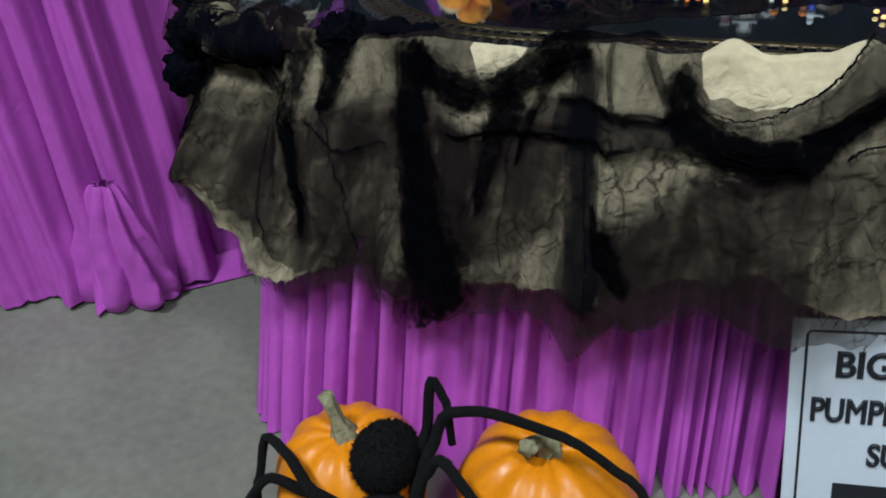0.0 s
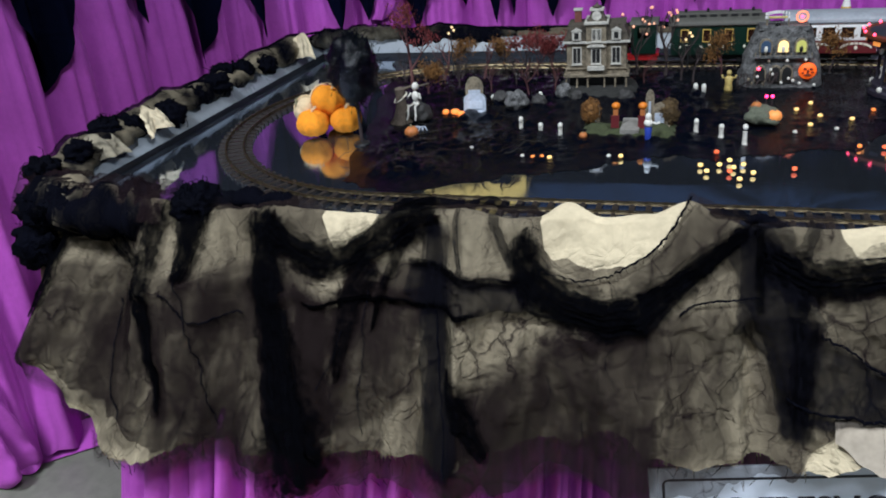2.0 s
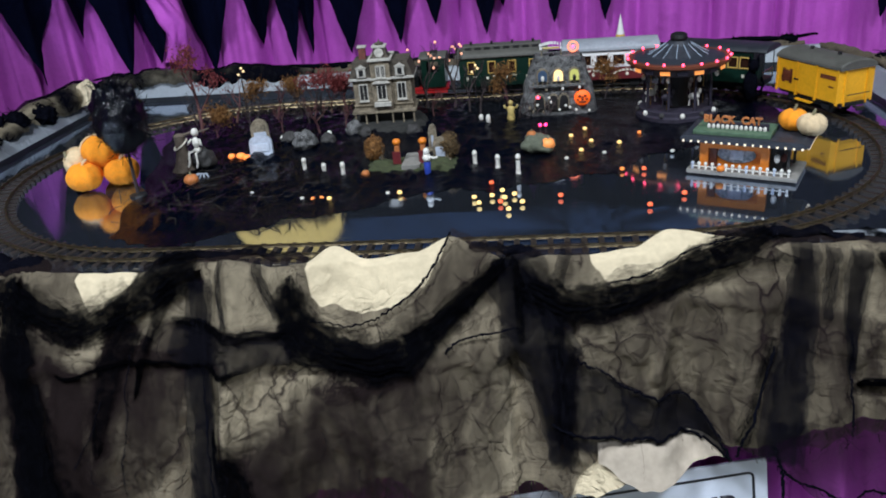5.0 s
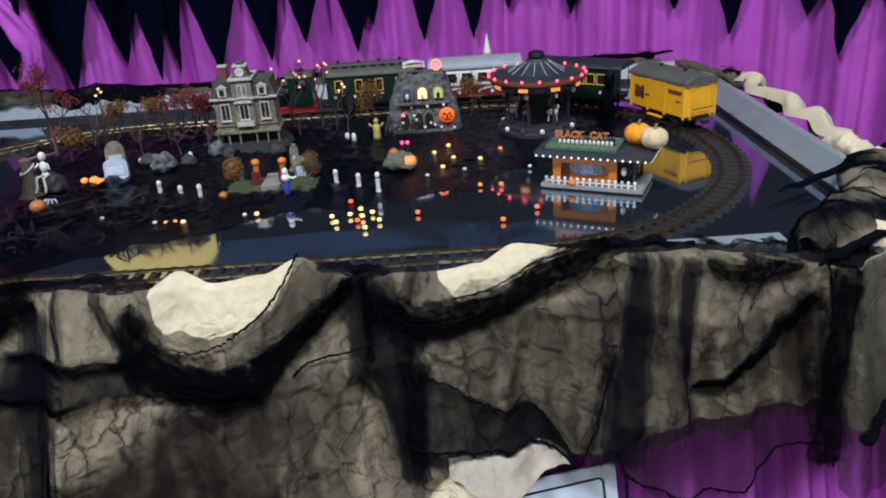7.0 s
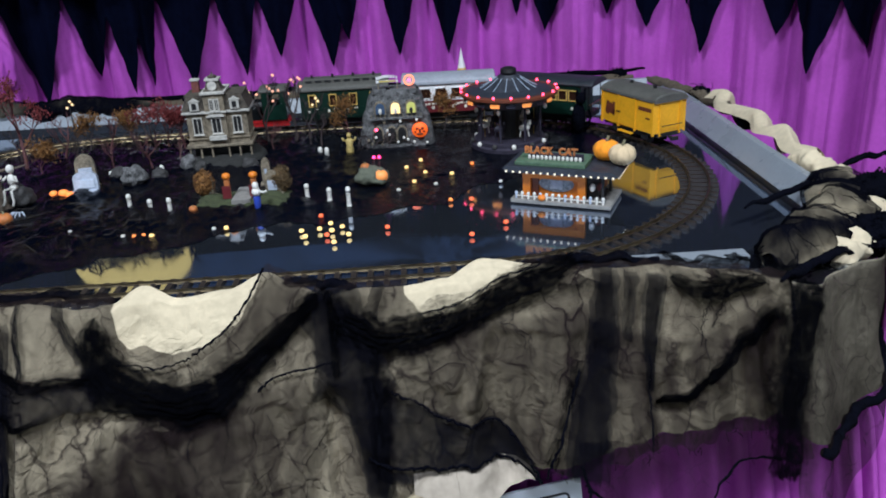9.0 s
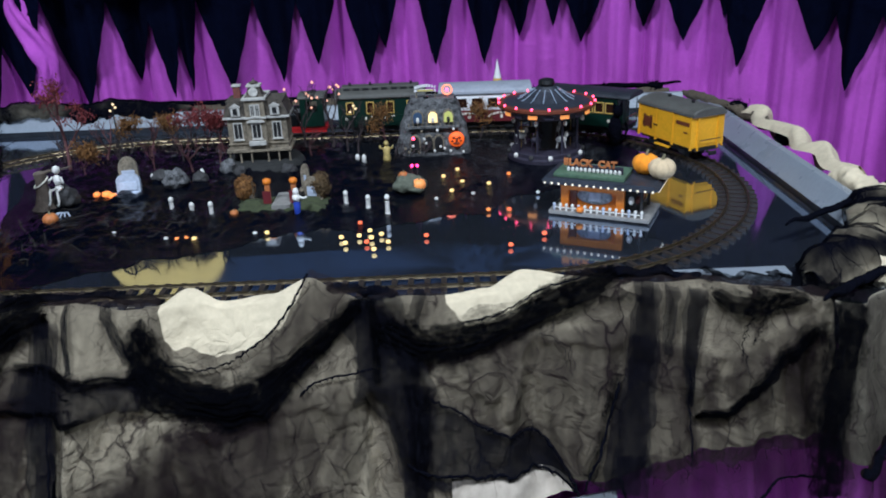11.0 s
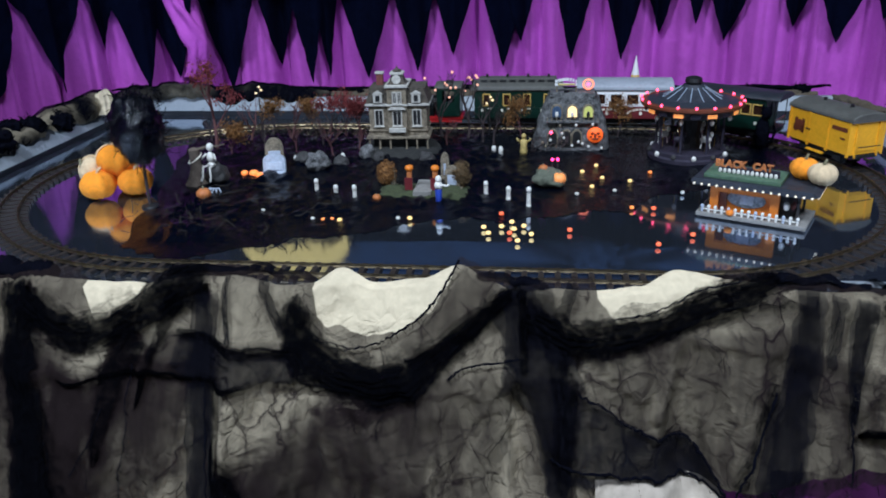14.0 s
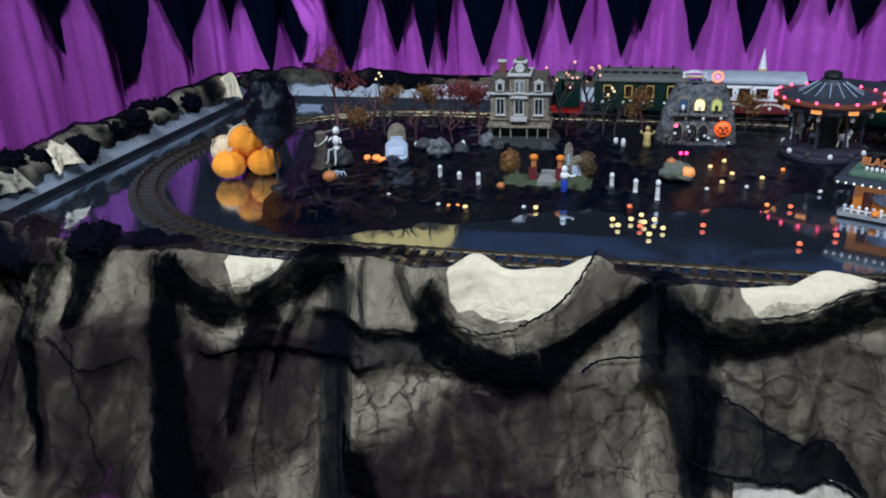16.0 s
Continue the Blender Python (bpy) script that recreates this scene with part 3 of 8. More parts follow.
R_MOON, CUT = 0.235, 0.055
rise = []
for k in range(41):
    a = math.asin(CUT / R_MOON) + (math.pi - 2 * math.asin(CUT / R_MOON)) * k / 40
    rise.append((R_MOON * math.cos(a), R_MOON * math.sin(a)))
for k in range(1, 14):
    rise.append((rise[40][0] + (rise[0][0] - rise[40][0]) * k / 14, CUT + 0.022 * math.sin(k * 1.3) + 0.008 * (k % 2)))
moon = prism(B(), rise, -0.004, 0.004)
ob = tagged(part("paper_moon", moon, YELLOW_CARD), "yellow card moon rising from behind the black valance", "moon")
ob.matrix_basis = pose(-0.72, 0.925, 1.335, 0, 0, 11)

# unseen twigs, added to darken the foot of the moon's mirror image
twigs = thing("added_twigs", "added unseen black twigs that darken the moon's mirrored foot", "cutout", pose(-0.72, 0.910, 1.375, 0, 0, 11))
rng = random.Random(2)
for k in range(22):
    x, z, a = rng.uniform(-0.24, 0.24), rng.uniform(0.0, 0.02), rng.uniform(0.2, 2.9)
    pts = [(x, 0, z)]
    for i in range(6):
        a += rng.gauss(0, 0.4)
        pts.append((pts[-1][0] + 0.016 * math.cos(a), 0, pts[-1][2] + 0.012 * math.sin(a)))
    part("twig", tube(B(), pts, lambda f: 0.008 * (1.05 - f), 5), BLACK_FELT, twigs)

# ---- table with mirror-black board and grey rim ----
X0, X1, Y0, Y1 = -1.27, 1.24, -0.69, 0.80
table = thing("display_table", "skirted display table with a glossy black board and grey rim", "table")
part("tabletop", box(B(), X0, X1, Y0, Y1, ZT - 0.03, ZT), ACRYLIC, table, "mirror-glossy black top")
part("table_frame", box(B(), X0 + 0.02, X1 - 0.02, Y0 + 0.02, Y1 - 0.02, ZT - 0.12, ZT - 0.034), BLACK_EDGE, table)
for x in (X0 + 0.1, X1 - 0.1):
    for y in (Y0 + 0.1, Y1 - 0.1):
        part("leg", cyl(B(), (x, y, 0), (x, y, ZT - 0.12), 0.025), BLACK_EDGE, table)
RIM = 0.062
for dims, lean in (((X0 - 0.02, X0, Y0, Y1 + 0.02), (-0.05, 0)), ((X1, X1 + 0.02, Y0 + 0.26, Y1 + 0.02), (0.05, 0)), ((X0, X1, Y1, Y1 + 0.02), (0, 0.03)), ((X0, 1.03, Y0 - 0.02, Y0), (0, 0))):
    front = lean == (0, 0)
    h = 0.012 if front else RIM
    bm = box(B(), *dims, ZT + (0.0 if front else 0.016), ZT + h, 0.0015)
    for v in bm.verts:
        k = max(0.0, (v.co.z - ZT - 0.016) / RIM)
        v.co.x += lean[0] * k
        v.co.y += lean[1] * k
    part("rim_board", bm, GREY_BOARD, table, "grey painted board")
    if not front:
        x0, x1, y0, y1 = dims
        part("rim_groove", box(B(), x0 + 0.004, x1 - 0.004, y0 + 0.004, y1 - 0.004, ZT - 0.03, ZT + 0.016), BLACK_EDGE, table, "black joint under the rim")

part("rim_ledge", box(B(), 0.80, 1.03, -0.650, -0.612, ZT, ZT + 0.020, 0.0015), GREY_BOARD, table, "short grey painted board")

# ---- skirt ----
SKIRT = [(-1.27, 0.7), (-1.26, 0.0), (-1.14, -0.80), (-1.0, -1.10), (-0.6, -1.08), (-0.15, -0.965), (0.1, -0.895), (0.6, -0.835), (1.15, -0.82), (1.36, -0.76), (1.40, 0.0), (1.40, 0.7)]


def skirt_place(u, v):
    p, n = along(SKIRT, u)
    s = u * 60
    fold = 2.2 * abs(math.sin(s * math.pi * 1.15 + 4.6 * wob(s * 0.42, 1.0) + 0.25 * wob(s * 0.5, v * 2.0, 3.0))) ** 0.7 * (0.75 + 0.8 * abs(wob(s * 0.9, 4.0))) - 1.3 + 0.42 * math.sin(s * 2 * math.pi * 1.9 + 4 * wob(s * 0.5, 5.0)) * (0.6 + wob(s * 0.3, 8.0))
    z = 0.78 - 0.775 * v
    q = p - n * (fold * 0.036 * (0.7 + 0.5 * v) + 0.010 * wob(s * 0.8, z * 3, 6))
    lift = 0.36 * z + 0.6 * max(0.0, z - 0.50)
    return Vector((q.x * (1 - 0.02 * lift), q.y + (lift if q.y < -0.6 else 0.0), z))


skirt = thing("table_skirt", "purple pleated cloth table skirt reaching the concrete floor", "skirt")
part("skirt_cloth", sheet(B(), 620, 14, skirt_place), PURPLE, skirt, smooth=True)


# ---- burlap drape and black netting over the front ----
def lerp_list(pairs, x):
    """A smooth height over x through the given pairs."""
    if x <= pairs[0][0]:
        return pairs[0][1]
    for (xa, a), (xb, b) in zip(pairs, pairs[1:]):
        if x <= xb:
            f = (x - xa) / (xb - xa)
            f = f * f * (3 - 2 * f)
            return a + (b - a) * f
    return pairs[-1][1]


FOLDS = [(0.518, 0.83, 0.477, 0.68, 0.018, 0.012), (0.515, 0.822, 0.70, 0.812, 0.016, 0.015), (0.215, 0.78, 0.232, 0.55, 0.018, 0.012), (-0.275, 0.76, -0.262, 0.50, 0.020, 0.012), (-0.345, 0.72, -0.318, 0.50, 0.014, 0.009), (0.985, 0.82, 0.995, 0.64, 0.024, 0.012), (-1.0, 0.71, -0.93, 0.50, 0.022, 0.020), (-1.10, 0.76, -1.22, 0.63, 0.022, 0.022), (-0.42, 0.74, -0.40, 0.52, 0.014, 0.010), (0.40, 0.80, 0.46, 0.73, 0.012, 0.012), (-0.05, 0.71, 0.03, 0.60, 0.014, 0.016), (0.86, 0.80, 0.80, 0.72, 0.012, 0.014)]


def drape_y(x, z):
    """The face of the cloth: at the rim on top, out over the table edge at the hem, with its folds."""
    drop = max(0.0, 0.90 - z)
    y = -0.715 - (0.65 - 0.1 * x) * drop
    y += 0.014 * min(1.0, drop * 12)
    amp = 0.35 + min(1.0, drop * 2.6)
    y -= amp * (0.019 * math.sin(x * 19 + 2.8 * wob(x * 2.7, 2.0)) + 0.008 * math.sin(x * 43 + 4 * wob(x * 3, 8.0)))
    y -= 0.028 * wob(x * 6, z * 4, 1.0) + min(1.0, 0.3 + drop * 4) * 0.013 * wob(x * 15, z * 10, 4.0) + min(1.0, drop * 5) * (0.013 * (1 - 2 * abs(wob(x * 10 + 2 * z, z * 8, 6.0))) + 0.008 * (1 - 2 * abs(wob(x * 24, z * 20, 3.0)))) + 0.004 * wob(x * 45, z * 36, 2.0)
    y -= 0.012 * math.exp(-(((z - 0.755 + 0.02 * wob(x * 4, 1)) / 0.022) ** 2)) * (1 if -1.0 < x < 0.28 else 0.3)
    for xa, za, xb, zb, high, wide in FOLDS:
        if abs(x - 0.5 * (xa + xb)) > 0.5 * abs(xa - xb) + 3 * wide or z > za + 0.05 or z < zb - 0.05:
            continue
        dx, dz = xb - xa, zb - za
        f = ((x - xa) * dx + (z - za) * dz) / (dx * dx + dz * dz)
        d = ((x - xa) * dz - (z - za) * dx) / math.hypot(dx, dz)
        y -= high * math.exp(-((d + 0.005 * wob(f * 5, xa)) / wide) ** 2) * max(0.0, min(1.0, 4 * f + 0.4, 4 * (1 - f) + 0.4))
    if x < -0.75:
        y -= 0.034 * min(1.0, (-0.75 - x) / 0.2) * math.sin(17 * z + 12 * x + 2 * wob(x * 3, z * 3, 5))
    if z > 0.885:
        y += (z - 0.885) * 0.7
    if x < -1.18:
        y += 9.0 * (-1.18 - x) ** 2
    if x > 1.0:
        y += 4.0 * (x - 1.0) ** 2
    return y


TOP = [(-1.37, 0.872), (-1.2, 0.885), (-1.12, 0.874), (-1.01, 0.89), (-0.9, 0.87), (-0.81, 0.878), (-0.7, 0.888), (-0.61, 0.884), (-0.47, 0.87), (-0.36, 0.885), (-0.28, 0.89), (-0.2, 0.878), (-0.15, 0.881), (-0.097, 0.902), (-0.03, 0.882), (0.055, 0.89), (0.125, 0.91), (0.175, 0.893), (0.24, 0.873), (0.31, 0.885), (0.38, 0.884), (0.45, 0.888), (0.522, 0.908), (0.61, 0.903), (0.72, 0.89), (0.83, 0.892), (1.0, 0.87), (1.07, 0.853)]
HEM = [(-1.37, 0.66), (-1.22, 0.61), (-1.10, 0.525), (-1.03, 0.485), (-0.93, 0.463), (-0.82, 0.488), (-0.65, 0.485), (-0.5, 0.485), (-0.32, 0.50), (-0.22, 0.522), (-0.06, 0.53), (0.02, 0.58), (0.08, 0.55), (0.13, 0.53), (0.25, 0.535), (0.36, 0.535), (0.43, 0.556), (0.49, 0.551), (0.55, 0.566), (0.585, 0.602), (0.63, 0.606), (0.69, 0.611), (0.74, 0.632), (0.82, 0.642), (0.93, 0.634), (1.07, 0.645)]


def drape_place(u, v):
    x = -1.37 + 2.44 * u
    zt, zh = lerp_list(TOP, x), lerp_list(HEM, x) + 0.004 * wob(x * 60, 1) + 0.006 * wob(x * 21, 4)
    z = zt + (zh - zt) * v
    return Vector((x + 0.006 * wob(x * 5, z * 5, 9), drape_y(x, z) + (0.02 if v == 0 else 0), z))


drape = thing("burlap_drape", "beige burlap cloth draped in folds over the table front", "drape")
part("burlap_front", sheet(B(), 420, 100, drape_place), BURLAP, drape, smooth=True)


def side_drape(u, v):
    """The cloth round the left end of the table."""
    y = -0.72 + 0.5 * u
    z = 0.89 - 0.30 * v + 0.03 * wob(y * 5, 3)
    return Vector((-1.30 - 0.10 * v * (1 - u) + 0.02 * wob(y * 9, z * 7, 2), y, z))


part("burlap_end", sheet(B(), 40, 24, side_drape), BURLAP, drape, smooth=True)


def right_drape(u, v):
    """The second cloth that hangs round the right corner."""
    a = u * 1.25
    x = 1.055 + 0.27 * math.sin(a) + 0.12 * u
    y = -0.765 + 0.42 * u * u - 0.10 * v * (1 - u)
    z = 0.87 - (0.25 + 0.04 * math.sin(u * 7)) * v
    return Vector((x + 0.015 * wob(u * 9, z * 8, 2), y - 0.02 * math.sin(u * 16) - 0.015 * wob(u * 8, z * 9, 5), z))


part("burlap_corner", sheet(B(), 60, 30, right_drape), BURLAP_GREY, drape, "darker burlap round the corner", True)
# loose flap of bare burlap under the netting, its shade put into the colour
part("burlap_flap", sheet(B(), 40, 12, lambda u, v: Vector((0.375 + 0.21 * u, drape_y(0.375 + 0.21 * u, 0.625 - 0.02 * u - (0.012 + 0.055 * math.sin(math.pi * (0.12 + 0.86 * u)) + 0.004 * wob(u * 9, 2)) * v) - 0.016, 0.625 - 0.02 * u - (0.012 + 0.055 * math.sin(math.pi * (0.12 + 0.86 * u)) + 0.004 * wob(u * 9, 2)) * v))), BURLAP_SHADED, drape, "burlap flap in a shaded tone", True)

netting = thing("netting", "torn sheer black netting swagged over the burlap drape", "netting")
NET_TOP = [(-1.37, 0.90), (-0.62, 0.90), (-0.59, 0.885), (-0.545, 0.823), (-0.50, 0.846), (-0.463, 0.884), (-0.44, 0.90), (-0.17, 0.90), (-0.142, 0.89), (-0.134, 0.831), (-0.117, 0.816), (-0.045, 0.802), (0.015, 0.815), (0.076, 0.849), (0.105, 0.885), (0.130, 0.926), (0.2, 0.92), (0.235, 0.89), (0.28, 0.905), (0.36, 0.905), (0.385, 0.875), (0.409, 0.842), (0.479, 0.845), (0.561, 0.887), (0.611, 0.915), (0.68, 0.93), (0.8, 0.90), (1.07, 0.87)]
NET_LOW = [(-1.37, 0.66), (-1.2, 0.62), (-1.1, 0.565), (-1.0, 0.525), (-0.9, 0.485), (-0.75, 0.48), (-0.62, 0.46), (-0.52, 0.43), (-0.4, 0.455), (-0.3, 0.43), (-0.2, 0.47), (-0.1, 0.49), (0.02, 0.49), (0.12, 0.495), (0.22, 0.50), (0.3, 0.515), (0.36, 0.58), (0.4, 0.612), (0.48, 0.608), (0.56, 0.602), (0.62, 0.602), (0.66, 0.602), (0.73, 0.612), (0.82, 0.622), (0.92, 0.618), (1.07, 0.63)]
FAINT_LOW = [(0.66, 0.60), (0.685, 0.565), (0.73, 0.54), (0.8, 0.53), (0.92, 0.556), (1.0, 0.58), (1.07, 0.59)]


def net_place(u, v, off=0.006):
    x = -1.37 + 2.44 * u
    zt = min(lerp_list(NET_TOP, x), lerp_list(TOP, x) + 0.014) + 0.006 * wob(x * 40, 7)
    zl = lerp_list(NET_LOW, x) + 0.014 * wob(x * 16, 3) + 0.010 * wob(x * 45, 5)
    z = zt + (zl - zt) * v
    return Vector((x, drape_y(x, z) - off - 0.002 * abs(wob(x * 22, z * 15, 8)) + (0.03 if v == 0 else 0), z))


part("net_sheet", sheet(B(), 420, 100, net_place), VEIL, netting, smooth=True)


def over_layer(high, low, off=0.010, mat=VEIL_OVER):
    """A second layer of netting between two (x, z) lines on the face of the drape."""
    nu, nv = 60, 40

    def place(u, v):
        a, _ = along(high, u)
        b, _ = along(low, u)
        x, z = a + (b - a) * v
        return Vector((x, drape_y(x, z) - off - 0.003 * abs(wob(x * 18, z * 12, 3)), z))

    part("net_layer", cloth_uv(sheet(B(), nu, nv, place), nu, nv), mat, netting, smooth=True)


def faint_place(u, v):
    """The single torn layer that hangs below the hem."""
    x = 0.66 + 0.41 * u
    z = 0.645 + (lerp_list(FAINT_LOW, x) + 0.01 * wob(x * 30, 5) - 0.645) * v
    return Vector((x, drape_y(x, z) - 0.010 - 0.004 * abs(wob(x * 22, z * 15, 8)), z))


part("net_hem", sheet(B(), 70, 20, faint_place), VEIL_FAINT, netting, smooth=True)
over_layer([(-1.22, 0.73), (-1.12, 0.715), (-1.02, 0.70)], [(-1.26, 0.60), (-1.12, 0.545), (-1.01, 0.53)])
over_layer([(-0.94, 0.78), (-0.81, 0.765), (-0.69, 0.76)], [(-0.88, 0.465), (-0.74, 0.48), (-0.61, 0.475)])
over_layer([(-0.63, 0.765), (-0.51, 0.76), (-0.34, 0.765)], [(-0.57, 0.54), (-0.47, 0.52), (-0.39, 0.58), (-0.36, 0.70)])
over_layer([(-0.53, 0.80), (-0.35, 0.805), (-0.15, 0.80)], [(-0.53, 0.735), (-0.35, 0.73), (-0.15, 0.72)])
over_layer([(-0.15, 0.72), (-0.02, 0.735), (0.077, 0.76), (0.23, 0.785)], [(-0.28, 0.53), (-0.17, 0.50), (0.0, 0.53), (0.23, 0.53)])
over_layer([(0.34, 0.80), (0.458, 0.825), (0.558, 0.84), (0.71, 0.85)], [(0.34, 0.72), (0.443, 0.68), (0.548, 0.61), (0.68, 0.59)])
over_layer([(0.69, 0.83), (0.81, 0.80), (0.93, 0.80), (1.04, 0.85)], [(0.69, 0.605), (0.79, 0.62), (0.94, 0.62), (1.02, 0.64)])
over_layer([(0.29, 0.76), (0.36, 0.755), (0.443, 0.70), (0.52, 0.675), (0.575, 0.61)], [(0.28, 0.605), (0.36, 0.60), (0.42, 0.60), (0.50, 0.595), (0.58, 0.59)], 0.013)
over_layer([(0.32, 0.75), (0.352, 0.743), (0.426, 0.71), (0.484, 0.68), (0.522, 0.675), (0.56, 0.642), (0.592, 0.60)], [(0.31, 0.60), (0.36, 0.605), (0.42, 0.612), (0.50, 0.608), (0.55, 0.60), (0.597, 0.59)], 0.016, VEIL_DARK)
over_layer([(0.02, 0.80), (0.08, 0.85), (0.115, 0.89), (0.14, 0.93)], [(0.06, 0.76), (0.13, 0.80), (0.18, 0.84), (0.23, 0.89)], 0.013)
# three layers of netting added to darken the lower cloth, partly in place of shade
over_layer([(-1.24, 0.78), (-1.05, 0.77), (-0.80, 0.79), (-0.56, 0.80)], [(-1.24, 0.58), (-1.05, 0.50), (-0.80, 0.45), (-0.50, 0.44)], 0.012)
over_layer([(-0.66, 0.78), (-0.50, 0.77), (-0.33, 0.77)], [(-0.56, 0.46), (-0.50, 0.56), (-0.33, 0.60)], 0.013)
over_layer([(-0.24, 0.665), (-0.10, 0.70), (0.10, 0.75)], [(-0.30, 0.46), (-0.12, 0.47), (0.10, 0.50)], 0.012)
over_layer([(-0.63, 0.76), (-0.53, 0.745), (-0.44, 0.74)], [(-0.56, 0.47), (-0.48, 0.47), (-0.41, 0.50)], 0.015)
over_layer([(-1.10, 0.72), (-0.95, 0.74), (-0.76, 0.73)], [(-1.08, 0.49), (-0.92, 0.45), (-0.68, 0.45)], 0.014)
over_layer([(-0.27, 0.655), (-0.19, 0.645), (-0.12, 0.69), (-0.02, 0.71)], [(-0.28, 0.46), (-0.18, 0.47), (-0.08, 0.47), (0.02, 0.50)], 0.015)
over_layer([(0.975, 0.78), (1.01, 0.80), (1.05, 0.83)], [(0.965, 0.64), (1.0, 0.63), (1.05, 0.62)], 0.014)


def strip(points, width, mat, name, off=0.019, pleats=5, layers=1, face=drape_y):
    """A gathered band of netting along (x, z) points on the face of the drape."""
    n = max(12, 9 * (len(points) - 1))
    wide = width
    for layer in range(layers):
        bm = B()
        seed = points[0][0] * 37 + layer * 5
        grown = (1.45, 1.0, 0.75)[layer] if layers > 1 else 1.2
        side = 0.0 if layer == 0 else 0.22 * wob(seed * 3, 1)

        def place(u, v):
            p, nor = along(points, u)
            w = (wide(u) if callable(wide) else wide) * grown
            w *= 1 + 0.18 * wob(u * 5, seed, layer * 3.0)
            q = p + nor * w * (v - 0.5 + side + 0.14 * wob(u * 6, v * 3, seed) + 0.09 * wob(u * 19, v * 5, seed))
            y = face(q.x, q.y) - off - 0.004 * layer - 0.004 * math.sin(v * pleats * math.pi * 2 + u * 5 + 3.5 * wob(u * 7, v * 2, seed)) - 0.003 * wob(u * 20, v * 6, seed)
            return Vector((q.x, y, q.y))

        cloth_uv(sheet(bm, n * 2, 18, place), n * 2, 18)
        part(name, bm, VEIL_MID if layers > 1 and layer == 0 and mat in (VEIL_DENSE, VEIL_SWAG) else mat, netting, smooth=True)


def torn(points, r=0.0018, off=0.022, wild=0.003):
    """The rolled, ragged edge of a torn layer along (x, z) points, with loose threads."""
    n = 16 * (len(points) - 1)
    seed = points[0][0] * 51
    bm, way = B(), []
    for i in range(n + 1):
        p, nor = along(points, i / n)
        p = p + nor * wild * (wob(i * 0.45, seed) + 0.6 * wob(i * 1.3, seed, 4))
        way.append((p.x, drape_y(p.x, p.y) - off, p.y))
    tube(bm, way, lambda f: r * (0.55 + 0.9 * abs(wob(f * n * 0.35, seed, 2))), 5)
    for i in range(3, n - 2, 3):
        x, y, z = way[i]
        a = -1.57 + 1.3 * wob(i * 0.7, seed, 7)
        d = 0.010 + 0.018 * abs(wob(i * 1.1, seed, 9))
        tube(bm, [(x, y, z), (x + 0.6 * d * math.cos(a), y + 0.002, z + 0.5 * d * math.sin(a)), (x + d * math.cos(a + 0.3), y + 0.003, z + d * math.sin(a + 0.3))], 0.0005, 3)
    part("torn_edge", bm, NET_BLACK, netting)


part("net_corner", sheet(B(), 60, 30, lambda u, v: right_drape(u, (1.45 + 0.12 * wob(u * 9, 4)) * v) + Vector((-0.008, -0.016, 0.004))), VEIL, netting, smooth=True)
bm = B()
edge = [right_drape(k / 40, 1.0 + 0.05 * wob(k * 0.7, 3)) + Vector((-0.01, -0.024, 0.004 * wob(k * 1.9, 1))) for k in range(4, 41)]
tube(bm, edge, lambda f: 0.010 + 0.007 * wob(f * 22, 6), 8)
part("torn_edge", bm, NET_BLACK, netting, "rolled black netting under the corner cloth", True)
SWAG_A = [(-0.168, 0.885), (-0.166, 0.84), (-0.148, 0.792), (-0.100, 0.757), (-0.045, 0.745), (0.027, 0.756), (0.085, 0.784), (0.14, 0.824), (0.19, 0.864), (0.24, 0.90)]
SWAG_B = [(0.245, 0.85), (0.30, 0.828), (0.348, 0.823), (0.449, 0.837), (0.54, 0.865), (0.612, 0.897), (0.69, 0.925)]
SWAG_C = [(-0.70, 0.87), (-0.657, 0.845), (-0.611, 0.822), (-0.553, 0.814), (-0.496, 0.830), (-0.442, 0.858), (-0.387, 0.888), (-0.34, 0.90)]
strip(SWAG_A, lambda u: (0.042 + 0.026 * math.sin(math.pi * min(1, u * 1.15))) * (1 - 0.45 * max(0.0, u - 0.6) / 0.4), VEIL_DENSE, "swag", layers=3, pleats=6)
torn([(0.003, 0.809), (0.06, 0.846), (0.097, 0.883), (0.128, 0.929)], 0.003)
torn([(-0.13, 0.80), (-0.06, 0.787), (0.0, 0.806)], 0.002)
strip(SWAG_B, lambda u: 0.066 - 0.018 * u, VEIL_SWAG, "swag", layers=3)
torn([(0.40, 0.855), (0.47, 0.863), (0.54, 0.89), (0.62, 0.915)], 0.002)
strip(SWAG_C, lambda u: 0.050 + 0.028 * u, VEIL_SWAG, "swag", layers=3)
strip([(0.238, 0.91), (0.256, 0.83), (0.276, 0.77), (0.295, 0.705), (0.308, 0.63), (0.315, 0.57)], lambda u: 0.040 + 0.060 * math.sin(math.pi * min(1.0, 1.3 * u) ** 0.8), VEIL_RIBBON, "gathered_band", layers=2)
strip([(0.243, 0.90), (0.248, 0.83), (0.252, 0.76)], 0.014, VEIL_DENSE, "gathered_band", off=0.027)
strip([(0.315, 0.80), (0.322, 0.73), (0.326, 0.66), (0.322, 0.58)], 0.040, VEIL_MID, "net_fold", off=0.025)
torn([(0.345, 0.748), (0.385, 0.732), (0.426, 0.71), (0.484, 0.682), (0.522, 0.676), (0.56, 0.642), (0.592, 0.597)], 0.0028, 0.030, 0.005)
torn([(0.30, 0.636), (0.382, 0.632), (0.46, 0.624), (0.53, 0.613), (0.592, 0.597)], 0.0034, 0.028, 0.005)
